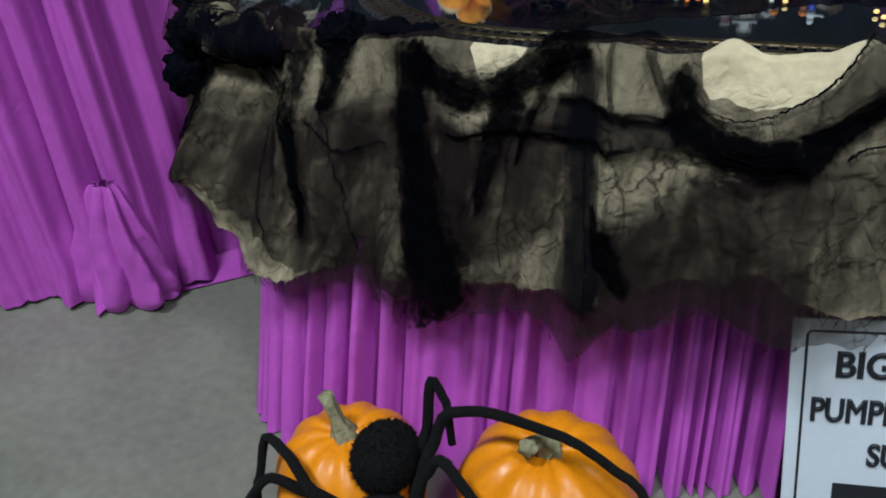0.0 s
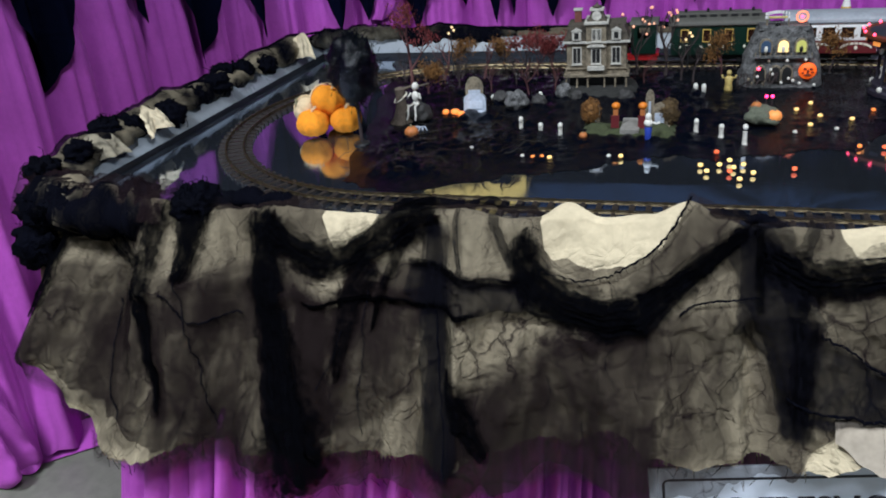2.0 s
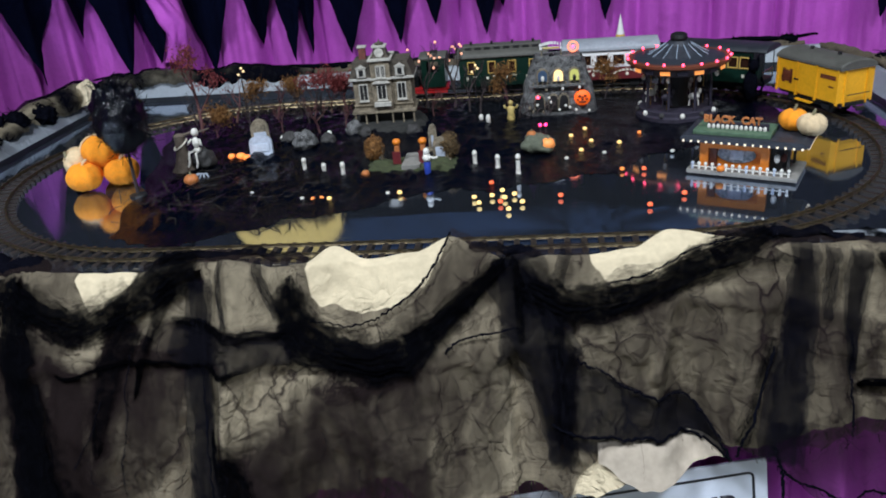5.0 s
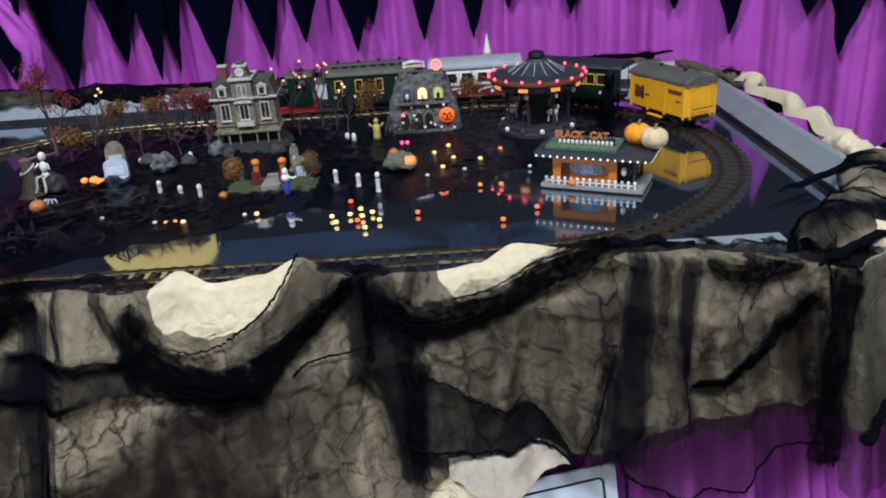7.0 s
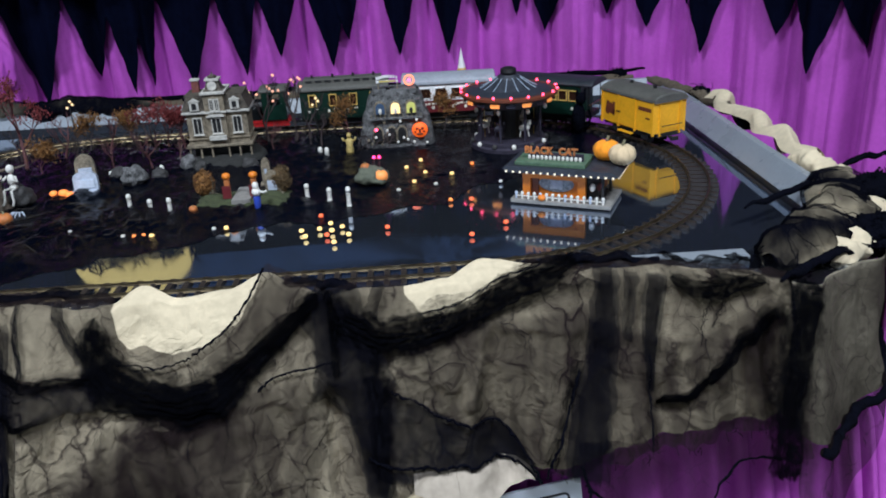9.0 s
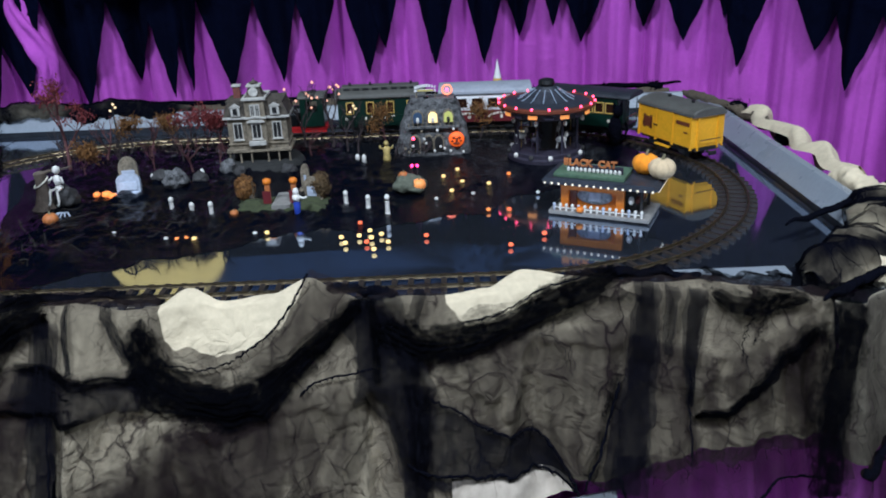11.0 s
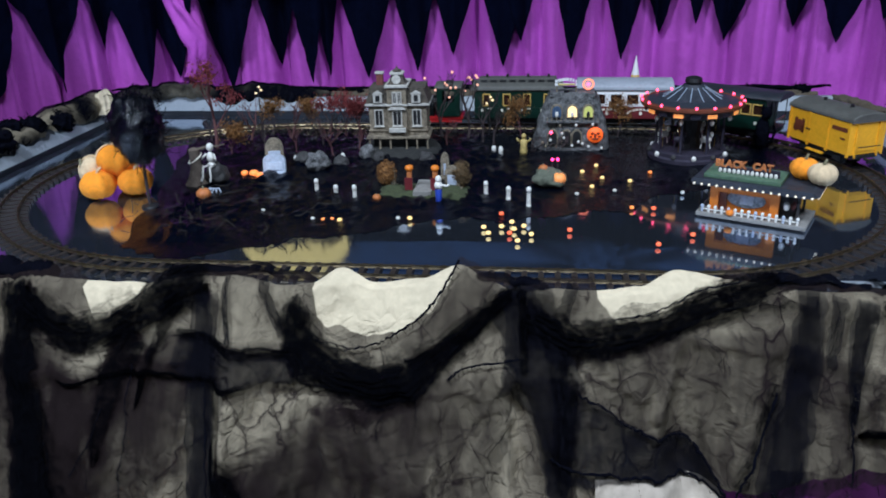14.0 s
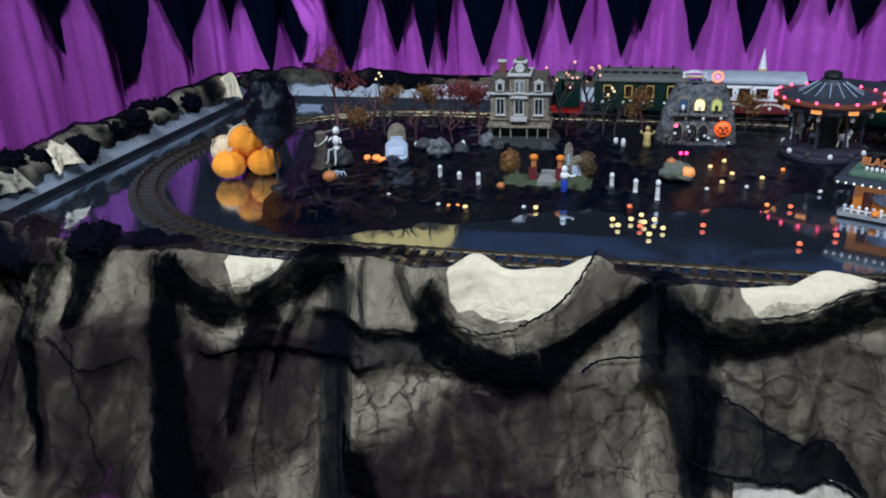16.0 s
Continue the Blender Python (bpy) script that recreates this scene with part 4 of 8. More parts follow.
strip([(-0.713, 0.90), (-0.703, 0.81), (-0.668, 0.702), (-0.628, 0.612), (-0.588, 0.524), (-0.550, 0.43)], lambda u: 0.086 + 0.045 * u * u, VEIL_DENSE, "gathered_band", layers=3)
strip([(-0.468, 0.80), (-0.500, 0.747), (-0.508, 0.674), (-0.508, 0.615)], lambda u: 0.062 * (1.1 - u), VEIL_MID, "net_fold", layers=2)
torn([(-0.47, 0.76), (-0.475, 0.70), (-0.462, 0.65), (-0.468, 0.585), (-0.455, 0.52)], 0.0014)
torn([(-0.51, 0.70), (-0.52, 0.655), (-0.545, 0.61)], 0.0014)
strip([(-0.40, 0.87), (-0.425, 0.81), (-0.445, 0.75), (-0.455, 0.69)], lambda u: 0.030 * (1.1 - u), VEIL_MID, "net_fold", layers=2)
strip([(-0.350, 0.885), (-0.338, 0.792), (-0.322, 0.72), (-0.307, 0.65), (-0.299, 0.599), (-0.284, 0.49)], lambda u: 0.034 + 0.034 * u, VEIL_RIBBON, "gathered_band", layers=2)
torn([(-0.327, 0.75), (-0.308, 0.67), (-0.285, 0.60), (-0.268, 0.52)], 0.0022)
strip([(-0.285, 0.67), (-0.262, 0.62), (-0.235, 0.57), (-0.20, 0.52)], lambda u: 0.012 + 0.022 * math.sin(math.pi * u), VEIL_SWAG, "net_fold", layers=2)
strip([(-0.40, 0.780), (-0.33, 0.777), (-0.24, 0.773), (-0.15, 0.770)], 0.044, VEIL_RIBBON, "net_seam", off=0.020)
strip([(-0.40, 0.806), (-0.35, 0.804), (-0.31, 0.800), (-0.25, 0.792), (-0.17, 0.786)], 0.012, VEIL_MID, "net_seam", off=0.023)
strip([(-0.60, 0.744), (-0.50, 0.745), (-0.43, 0.749), (-0.33, 0.750), (-0.23, 0.754)], 0.006, VEIL_MID, "net_seam", off=0.023)
torn([(0.118, 0.758), (0.14, 0.774), (0.18, 0.782), (0.25, 0.782)], 0.0030, 0.021, 0.002)
strip([(0.735, 0.915), (0.723, 0.824), (0.705, 0.74), (0.687, 0.674), (0.665, 0.585)], lambda u: 0.030 + 0.03 * u, VEIL_RIBBON, "gathered_band", layers=2)
strip([(0.778, 0.90), (0.768, 0.84), (0.760, 0.79)], lambda u: 0.022 * (1.05 - 0.4 * u), VEIL_RIBBON, "net_fold")
strip([(0.820, 0.90), (0.805, 0.815), (0.797, 0.764), (0.791, 0.71)], lambda u: 0.032 * (1.05 - 0.85 * u), VEIL_RIBBON, "net_fold", layers=2)
torn([(0.797, 0.77), (0.791, 0.72), (0.789, 0.68), (0.784, 0.63)], 0.0020)
strip([(0.335, 0.905), (0.322, 0.875), (0.312, 0.85)], 0.020, VEIL_RIBBON, "net_fold")
strip([(-0.235, 0.90), (-0.215, 0.86), (-0.185, 0.81)], 0.018, VEIL_RIBBON, "net_fold")
strip([(-0.305, 0.90), (-0.300, 0.85), (-0.285, 0.80)], 0.010, VEIL_RIBBON, "net_fold")
torn([(0.672, 0.755), (0.645, 0.69), (0.62, 0.64), (0.60, 0.60)], 0.0030)
strip([(0.672, 0.77), (0.64, 0.69), (0.606, 0.61)], 0.022, VEIL_MID, "net_fold")
strip([(1.04, 0.825), (0.963, 0.771), (0.908, 0.734), (0.863, 0.706), (0.800, 0.697)], lambda u: 0.020 * (1.03 - u) + 0.006, VEIL_SWAG, "net_fold", layers=2)
strip([(0.84, 0.892), (0.885, 0.872), (0.93, 0.860), (0.975, 0.866), (1.02, 0.872)], lambda u: 0.016 + 0.022 * math.sin(math.pi * u), VEIL_DENSE, "net_clump", layers=2)
torn([(0.920, 0.862), (0.910, 0.838), (0.899, 0.815), (0.887, 0.781)], 0.0011, 0.018, 0.007)
torn([(0.948, 0.860), (0.936, 0.835), (0.913, 0.801)], 0.0012, 0.018, 0.007)
strip([(1.060, 0.90), (1.045, 0.80), (1.028, 0.72), (1.018, 0.65), (1.01, 0.56)], lambda u: 0.070 - 0.01 * u, VEIL_DENSE, "gathered_band", layers=3, face=lambda x, z: -0.80 - 0.10 * (0.87 - z) / 0.3)
torn([(0.665, 0.59), (0.70, 0.565), (0.76, 0.55), (0.81, 0.545), (0.871, 0.549), (0.934, 0.57), (1.018, 0.587)], 0.0030, 0.02)
torn([(0.66, 0.62), (0.672, 0.58), (0.668, 0.545)], 0.0036, 0.02)
strip([(-0.886, 0.90), (-0.884, 0.861), (-0.876, 0.817), (-0.882, 0.765)], lambda u: 0.115 - 0.085 * u, VEIL_DENSE, "net_clump", layers=3)
torn([(-0.91, 0.75), (-0.86, 0.712), (-0.80, 0.694), (-0.744, 0.70)], 0.0022)
torn([(-0.885, 0.77), (-0.84, 0.69), (-0.80, 0.60), (-0.77, 0.51)], 0.0020)
strip([(-0.975, 0.895), (-0.966, 0.843), (-0.970, 0.773), (-0.950, 0.706), (-0.915, 0.613), (-0.88, 0.54)], lambda u: 0.062 - 0.035 * u, VEIL_SWAG, "gathered_band", layers=2)
strip([(-1.20, 0.885), (-1.14, 0.84), (-1.06, 0.80), (-0.98, 0.785)], 0.040, VEIL_SWAG, "swag")
strip([(-1.262, 0.80), (-1.255, 0.74), (-1.26, 0.68)], 0.055, VEIL_DENSE, "net_clump", layers=2)
torn([(-1.05, 0.70), (-1.045, 0.63), (-1.02, 0.57), (-0.97, 0.53)], 0.0018)

# pulled threads and creases of the netting
rng = random.Random(4)
bm = B()
for k in range(50):
    x, z = rng.uniform(-1.22, 1.03), rng.uniform(0.52, 0.86)
    long, way = rng.uniform(0.04, 0.16), rng.gauss(-1.6, 0.7)
    pts = []
    for i in range(14):
        pts.append((x, drape_y(x, z) - 0.016, z))
        way = way * 0.7 - 0.48 + rng.gauss(0, 0.42)
        x += long / 14 * math.cos(way)
        z += long / 14 * math.sin(way)
        if z < lerp_list(HEM, x) or z > lerp_list(NET_TOP, x) - 0.02:
            break
    if len(pts) > 3:
        r = rng.uniform(0.0003, 0.0008)
        tube(bm, pts, lambda f, r=r: r * (1.1 - 0.8 * f), 4)
tagged(part("pulled_threads", bm, NET_BLACK, netting), kind="stuff")
# fringe under the hem
bm = B()
for k in range(260):
    x = rng.uniform(-1.05, 0.34) if k < 190 else rng.uniform(0.62, 1.05)
    z = lerp_list(NET_LOW if k % 3 == 0 else HEM, x) + 0.004
    y = drape_y(x, z) - 0.012
    tube(bm, [(x, y, z), (x + rng.gauss(0, 0.003), y, z - 0.006), (x + rng.gauss(0, 0.006), y - 0.002, z - rng.uniform(0.008, 0.026))], 0.0006, 3)
tagged(part("hem_fringe", bm, NET_BLACK, netting), kind="stuff")
bm = B()
for k in range(300):
    x = rng.uniform(-1.05, 0.34)
    z = lerp_list(HEM, x) + 0.004
    y = drape_y(x, z) - 0.002
    tube(bm, [(x, y, z), (x + rng.gauss(0, 0.002), y - 0.001, z - rng.uniform(0.006, 0.016))], 0.0007, 3)
tagged(part("burlap_fringe", bm, BURLAP, drape), kind="stuff")


# ---- bunched burlap and netting along the rim ----
def roll(name, pts, radius, mat, parent, seed, squash=0.8, label=""):
    """A crumpled roll of cloth along a line of (x, y, z)."""
    flat = [(x, y) for x, y, z in pts]
    n = 26 * (len(pts) - 1)

    def place(u, v):
        p, nor = along(flat, u)
        zz = lerp_list([(i / (len(pts) - 1), q[2]) for i, q in enumerate(pts)], u)
        a = 2 * math.pi * v
        s = u * len(pts) * 3
        lump = 1 + 0.45 * wob(s * 0.9, seed, math.cos(a)) + 0.30 * wob(s * 2.6, math.sin(a) * 1.5, seed + math.cos(a)) + 0.12 * wob(s * 7, math.sin(a) * 3, seed + 2 * math.cos(a))
        lump += 0.34 * (0.32 - abs(wob(s * 1.9 + 1.5 * math.cos(a), math.sin(a) * 1.6, seed + 5)))
        r = radius * lump * (0.35 + 0.65 * min(1, 8 * u, 8 * (1 - u)))
        q = p + nor * r * math.cos(a)
        return Vector((q.x, q.y, zz + r * squash * math.sin(a) + 0.012 * wob(s * 0.7, seed + 4)))

    return part(name, sheet(B(), n, 16, place), mat, parent, label, True)


RZ = ZT + 0.058
edging = thing("rim_cloth", "burlap and torn black netting bunched along the table rim", "cloth")
roll("burlap_roll", [(-1.31, -0.72, RZ - 0.03), (-1.345, -0.4, RZ), (-1.35, 0.0, RZ), (-1.345, 0.4, RZ), (-1.33, 0.76, RZ + 0.01)], 0.050, BURLAP, edging, 1.0)
roll("net_cover", [(-1.31, -0.74, RZ - 0.028), (-1.345, -0.4, RZ + 0.002), (-1.35, 0.0, RZ + 0.002), (-1.345, 0.4, RZ + 0.002), (-1.33, 0.78, RZ + 0.012)], 0.058, VEIL_TANGLE, edging, 1.0, label="black netting bunched over the roll")
roll("burlap_roll", [(-1.33, 0.79, RZ + 0.01), (-1.1, 0.855, RZ + 0.015), (-0.8, 0.86, RZ), (-0.5, 0.865, RZ)], 0.036, BURLAP_GREY, edging, 2.0)
roll("net_cover", [(-1.33, 0.785, RZ + 0.012), (-1.1, 0.85, RZ + 0.017), (-0.8, 0.855, RZ + 0.002), (-0.5, 0.86, RZ + 0.002)], 0.043, VEIL_TANGLE, edging, 2.0, label="black netting bunched over the roll")
roll("burlap_roll", [(-0.55, 0.865, RZ), (-0.1, 0.87, RZ), (0.4, 0.865, RZ), (0.8, 0.865, RZ), (1.2, 0.86, RZ)], 0.026, BURLAP_BROWN, edging, 3.0)
roll("burlap_roll", [(0.40, 0.85, RZ + 0.005), (0.52, 0.855, RZ + 0.02), (0.66, 0.855, RZ + 0.005)], 0.036, BURLAP, edging, 3.7)
roll("burlap_roll", [(1.25, 0.85, RZ), (1.335, 0.5, RZ), (1.345, 0.3, RZ)], 0.020, BURLAP_BROWN, edging, 4.0)
roll("burlap_roll", [(1.33, -0.34, RZ - 0.015), (1.29, -0.46, RZ - 0.025), (1.19, -0.58, RZ - 0.035), (1.06, -0.67, RZ - 0.045)], 0.05, BURLAP, edging, 5.0)
roll("net_cover", [(1.33, -0.33, RZ - 0.012), (1.29, -0.46, RZ - 0.022), (1.19, -0.59, RZ - 0.032), (1.05, -0.68, RZ - 0.042)], 0.057, VEIL_TANGLE, edging, 5.0, label="black netting bunched over the corner")
roll("burlap_roll", [(1.335, -0.16, RZ - 0.005), (1.345, -0.26, RZ), (1.35, -0.36, RZ - 0.01)], 0.03, BURLAP, edging, 5.5)
roll("burlap_roll", [(1.35, -0.44, RZ - 0.03), (1.28, -0.57, RZ - 0.04), (1.16, -0.67, RZ - 0.05)], 0.04, BURLAP, edging, 5.8)
roll("burlap_roll", [(-1.29, -0.68, RZ - 0.03), (-1.17, -0.735, RZ - 0.045), (-1.0, -0.735, RZ - 0.05)], 0.055, BURLAP, edging, 6.0)
roll("net_cover", [(-1.30, -0.69, RZ - 0.028), (-1.17, -0.74, RZ - 0.043), (-0.99, -0.74, RZ - 0.048)], 0.061, VEIL_TANGLE, edging, 6.0, label="sheer black netting over the corner roll")


def clump(x, y, z, r, seed, mat=None, flat=0.75):
    """A tangled bunch of netting."""
    bm = B()

    def place(u, v):
        a, b = 2 * math.pi * u, math.pi * (v - 0.5)
        d = Vector((math.cos(a) * math.cos(b), math.sin(a) * math.cos(b), math.sin(b)))
        k = r * (1 + 0.35 * wob(d.x * 2.2 + seed, d.y * 2.2, d.z * 2.2) + 0.25 * wob(d.x * 6, d.y * 6 + seed, d.z * 6) + 0.18 * wob(d.x * 15, d.y * 15 + seed, d.z * 15))
        return Vector((x + d.x * k, y + d.y * k, z + d.z * k * flat))

    sheet(bm, 36, 22, place)
    fuzz = random.Random(int(seed * 100))
    for i in range(int(900 * r)):
        u, v = fuzz.random(), fuzz.uniform(0.25, 1.0)
        p = place(u, v)
        d = (p - Vector((x, y, z))).normalized()
        s = Vector((fuzz.gauss(0, 1), fuzz.gauss(0, 1), fuzz.gauss(0, 0.8))) * 0.007
        e = d * fuzz.uniform(0.001, 0.008)
        tube(bm, [p - d * 0.004, p + e + s * 0.4, p + e * 0.8 + s, p + e * 0.2 + s * 1.5], 0.0011, 3)
    return part("net_clump", bm, mat or NET_BLACK, edging, "bunched black netting", True)


def peek(x, y, z, wide, tall, turn, seed, mat=None, deep=0.024):
    """A crumpled, pleated corner of burlap that shows between the netting."""
    bm = B()
    c, n = math.cos(math.radians(turn)), math.sin(math.radians(turn))

    def place(u, v):
        a = (u - 0.5) * wide * (1 - 0.35 * v)
        fold = deep * (abs(math.sin(u * 4.6 + seed)) - 0.5) * (1 - 0.3 * v) + 0.35 * deep * wob(u * 6, v * 5, seed)
        up = tall * v * (1 + 0.3 * wob(u * 2, seed, 2.0)) - 0.9 * tall * (u - 0.5) ** 2
        out = -0.6 * tall * (1 - v) + fold + (0.5 * tall * (v - 0.7) if v > 0.7 else 0)
        return Vector((x + a * c - out * -n * -1, y + a * n + out * c, z + up))

    sheet(bm, 36, 18, place)
    return part("burlap_corner", bm, mat or BURLAP_GREY, edging, "crumpled burlap corner", True)


for spec in ((-1.27, 0.63, RZ - 0.005, 0.085, 0.075, 30, 1.0, BURLAP), 
             (-1.285, -0.29, RZ + 0.005, 0.11, 0.06, 80, 6.0, BURLAP), (-1.30, -0.49, RZ - 0.005, 0.14, 0.055, 75, 7.0, BURLAP_GREY)):
    peek(*spec)


part("net_shroud", sheet(B(), 60, 20, lambda u, v: Vector((-1.36 + 0.42 * u, -0.79 + 0.15 * v + 0.03 * (1 - u), RZ - 0.075 + (0.10 + 0.02 * wob(u * 12, 3)) * math.sin(math.pi * (0.1 + 0.8 * v)) + 0.012 * wob(u * 26, v * 6, 1)))), VEIL_THIN, edging, "sheer black netting over the corner", True)

# netting laid over the front rim near the corner
for k, (xa, xb, high) in enumerate(((0.58, 0.90, 0.045), (0.84, 1.20, 0.036))):
    def lay(u, v, xa=xa, xb=xb, high=high, k=k):
        x = xa + (xb - xa) * u
        return Vector((x + 0.03 * wob(v * 5, k), -0.755 + 0.13 * v + 0.22 * max(0.0, x - 0.98) + 0.02 * wob(u * 6, k), ZT - 0.020 + (high + 0.016 * wob(u * 9, k)) * math.sin(math.pi * (0.15 + 0.7 * v)) + 0.020 * (1 - u) + 0.010 * wob(u * 24, v * 6, k)))

    part("net_shroud", cloth_uv(sheet(B(), 70, 22, lay), 70, 22), VEIL_SWAG, edging, "torn black netting over the rim", True)

# loose wavy burlap along the outer edge of the far rim board


def wavy(u, v):
    y = 0.46 - 0.68 * u
    wave = math.sin(u * 19 + 2.2 * wob(u * 3, 1)) * (0.35 + 0.65 * v)
    return Vector((1.318 + 0.085 * v + 0.016 * wave + 0.012 * wob(u * 7, v * 2), y + 0.02 * wob(u * 9, v * 3, 2), RZ - 0.012 + 0.042 * math.sin(math.pi * min(1.0, 0.15 + v)) + 0.016 * wave - 0.035 * max(0.0, v - 0.75) * 4))


part("burlap_fold", sheet(B(), 120, 16, wavy), BURLAP, edging, "loose wavy burlap", True)

k = 0
for y, r in ((-0.66, 0.05), (-0.56, 0.045), (-0.39, 0.055), (-0.33, 0.05), (-0.18, 0.06), (-0.10, 0.055), (0.00, 0.05), (0.09, 0.055), (0.22, 0.05), (0.29, 0.05), (0.40, 0.055), (0.46, 0.05), (0.60, 0.055), (0.70, 0.05)):
    clump(-1.335 + 0.03 * math.sin(k * 2.1), y, RZ + 0.018 + 0.012 * math.sin(k), r * 0.78, k * 1.7)
    k += 1
for x, r in ((-1.28, 0.05), (-1.15, 0.032), (-0.98, 0.035), (-0.86, 0.03), (-0.73, 0.034), (-0.4, 0.022), (0.2, 0.02), (0.72, 0.025), (0.98, 0.03), (1.15, 0.03)):
    clump(x, 0.885, RZ + 0.012, r, k * 1.3, flat=0.6)
    k += 1
for x, y, z, r in ((-1.315, -0.715, 0.85, 0.052), (-1.325, -0.745, 0.775, 0.050)):
    clump(x, y, z, r, k * 1.9, flat=1.1)
    k += 1
for x, y, r in ((1.34, 0.55, 0.035), (1.36, 0.2, 0.03), (1.37, -0.44, 0.05), (1.30, -0.60, 0.05), (-1.22, -0.735, 0.05), (-1.06, -0.70, 0.05), (-0.9, -0.705, 0.055)):
    clump(x, y, RZ - (0.03 if y < -0.5 else 0.005), r, k * 2.3)
    k += 1
roll("net_rope", [(-1.33, 0.80, RZ + 0.035), (-0.9, 0.90, RZ + 0.022), (-0.4, 0.90, RZ + 0.018), (0.2, 0.90, RZ + 0.018), (0.8, 0.90, RZ + 0.02), (1.25, 0.89, RZ + 0.02)], 0.013, NET_BLACK, edging, 8.0, 0.7)
roll("net_rope", [(1.084, -0.476, ZT + 0.05), (1.225, -0.394, ZT + 0.055), (1.34, -0.32, ZT + 0.06), (1.422, -0.313, ZT + 0.095), (1.47, -0.33, ZT + 0.10)], 0.0075, NET_BLACK, edging, 9.0)
roll("net_rope", [(1.038, -0.765, ZT + 0.02), (1.15, -0.70, ZT + 0.03), (1.261, -0.64, ZT + 0.025), (1.40, -0.57, ZT + 0.01)], 0.009, NET_BLACK, edging, 9.2)
roll("net_rope", [(0.66, -0.705, ZT + 0.062), (0.75, -0.70, ZT + 0.055), (0.84, -0.70, ZT + 0.045)], 0.010, VEIL_TANGLE, edging, 9.5)
roll("net_rope", [(-0.92, -0.70, ZT + 0.035), (-0.8, -0.70, ZT + 0.038), (-0.66, -0.70, ZT + 0.036)], 0.025, VEIL_TANGLE, edging, 9.9)
roll("net_rope", [(-0.45, -0.69, ZT + 0.036), (-0.38, -0.69, ZT + 0.042), (-0.22, -0.69, ZT + 0.045), (-0.14, -0.69, ZT + 0.034)], 0.010, VEIL_TANGLE, edging, 10.4)
roll("net_rope", [(0.16, -0.70, ZT + 0.05), (0.22, -0.70, ZT + 0.045), (0.29, -0.70, ZT + 0.032)], 0.010, VEIL_TANGLE, edging, 10.9)


# ---- track ----
HALF, BEND = 0.52, 0.60
ROUND = 4 * HALF + 2 * math.pi * BEND


def oval(s, r=BEND):
    """A place and a heading on the oval, s metres along its middle line from the left end of the front straight."""
    s %= ROUND
    if s < 2 * HALF:
        return Vector((-HALF + s, -r, 0)), 0.0
    s -= 2 * HALF
    if s < math.pi * BEND:
        a = -math.pi / 2 + s / BEND
        return Vector((HALF + r * math.cos(a), r * math.sin(a), 0)), math.degrees(a) + 90
    s -= math.pi * BEND
    if s < 2 * HALF:
        return Vector((HALF - s, r, 0)), 180.0
    a = math.pi / 2 + (s - 2 * HALF) / BEND
    return Vector((-HALF + r * math.cos(a), r * math.sin(a), 0)), math.degrees(a) + 90


track = thing("model_track", "oval of brass garden-scale track with brown sleepers", "track")
for r in (BEND - 0.0235, BEND + 0.0235):
    bm = B()
    n, rings = 220, []
    for k in range(n):
        p, a = oval(ROUND * k / n, r)
        side = Vector((-math.sin(radians(a)), math.cos(radians(a)), 0))
        rings.append([bm.verts.new(p + side * w + Vector((0, 0, ZT + z))) for w, z in ((-0.0028, 0.007), (0.0028, 0.007), (0.0012, 0.010), (0.0015, 0.0145), (-0.0015, 0.0145), (-0.0012, 0.010))])
    for k in range(n):
        one, two = rings[k], rings[(k + 1) % n]
        for i in range(6):
            bm.faces.new((one[i], one[(i + 1) % 6], two[(i + 1) % 6], two[i]))
    part("rail", bm, RAIL, track, "dull brass rail")
bm = B()
box(bm, -0.0055, 0.0055, -0.045, 0.045, 0.0, 0.0075, 0.0008)
for y in (-0.0235, 0.0235):
    box(bm, -0.0035, 0.0035, y - 0.006, y + 0.006, 0.0075, 0.0095)
first = part("sleeper", bm, SLEEPER, track)
count = 180
for k in range(count):
    p, a = oval(ROUND * (k + 0.5) / count)
    ob = first if k == 0 else new("sleeper", first.data)
    ob.parent = track
    ob.matrix_basis = pose(p.x, p.y, ZT, 0, 0, a)


# ---- train ----
def wheelset(parent, x):
    w = B()
    for y in (-0.0235, 0.0235):
        cyl(w, (x, y - 0.004, 0.0155), (x, y + 0.004, 0.0155), 0.0155, n=20)
        cyl(w, (x, y - 0.0055, 0.0155), (x, y + 0.0055, 0.0155), 0.005, n=10)
    cyl(w, (x, -0.02, 0.0155), (x, 0.02, 0.0155), 0.003, n=8)
    part("wheelset", w, BLACK_METAL, parent)


def chassis(parent, half):
    c = box(B(), -half, half, -0.040, 0.040, 0.026, 0.036, 0.001)
    for y in (-0.036, 0.032):
        box(c, -half * 0.72, half * 0.72, y, y + 0.004, 0.016, 0.027)
    part("underframe", c, BLACK_METAL, parent)
    for x in (-half * 0.55, half * 0.55):
        wheelset(parent, x)
        for y in (-0.043, 0.037):
            part("axle_box", box(B(), x - 0.014, x + 0.014, y, y + 0.006, 0.012, 0.026, 0.001), BLACK_METAL, parent)
    for s in (-1, 1):
        b = cyl(B(), (s * half, 0, 0.024), (s * (half + 0.022), 0, 0.024), 0.004, n=8)
        box(b, s * (half + 0.022) - 0.003, s * (half + 0.022) + 0.003, -0.012, 0.012, 0.019, 0.029)
        part("coupler", b, BLACK_METAL, parent)


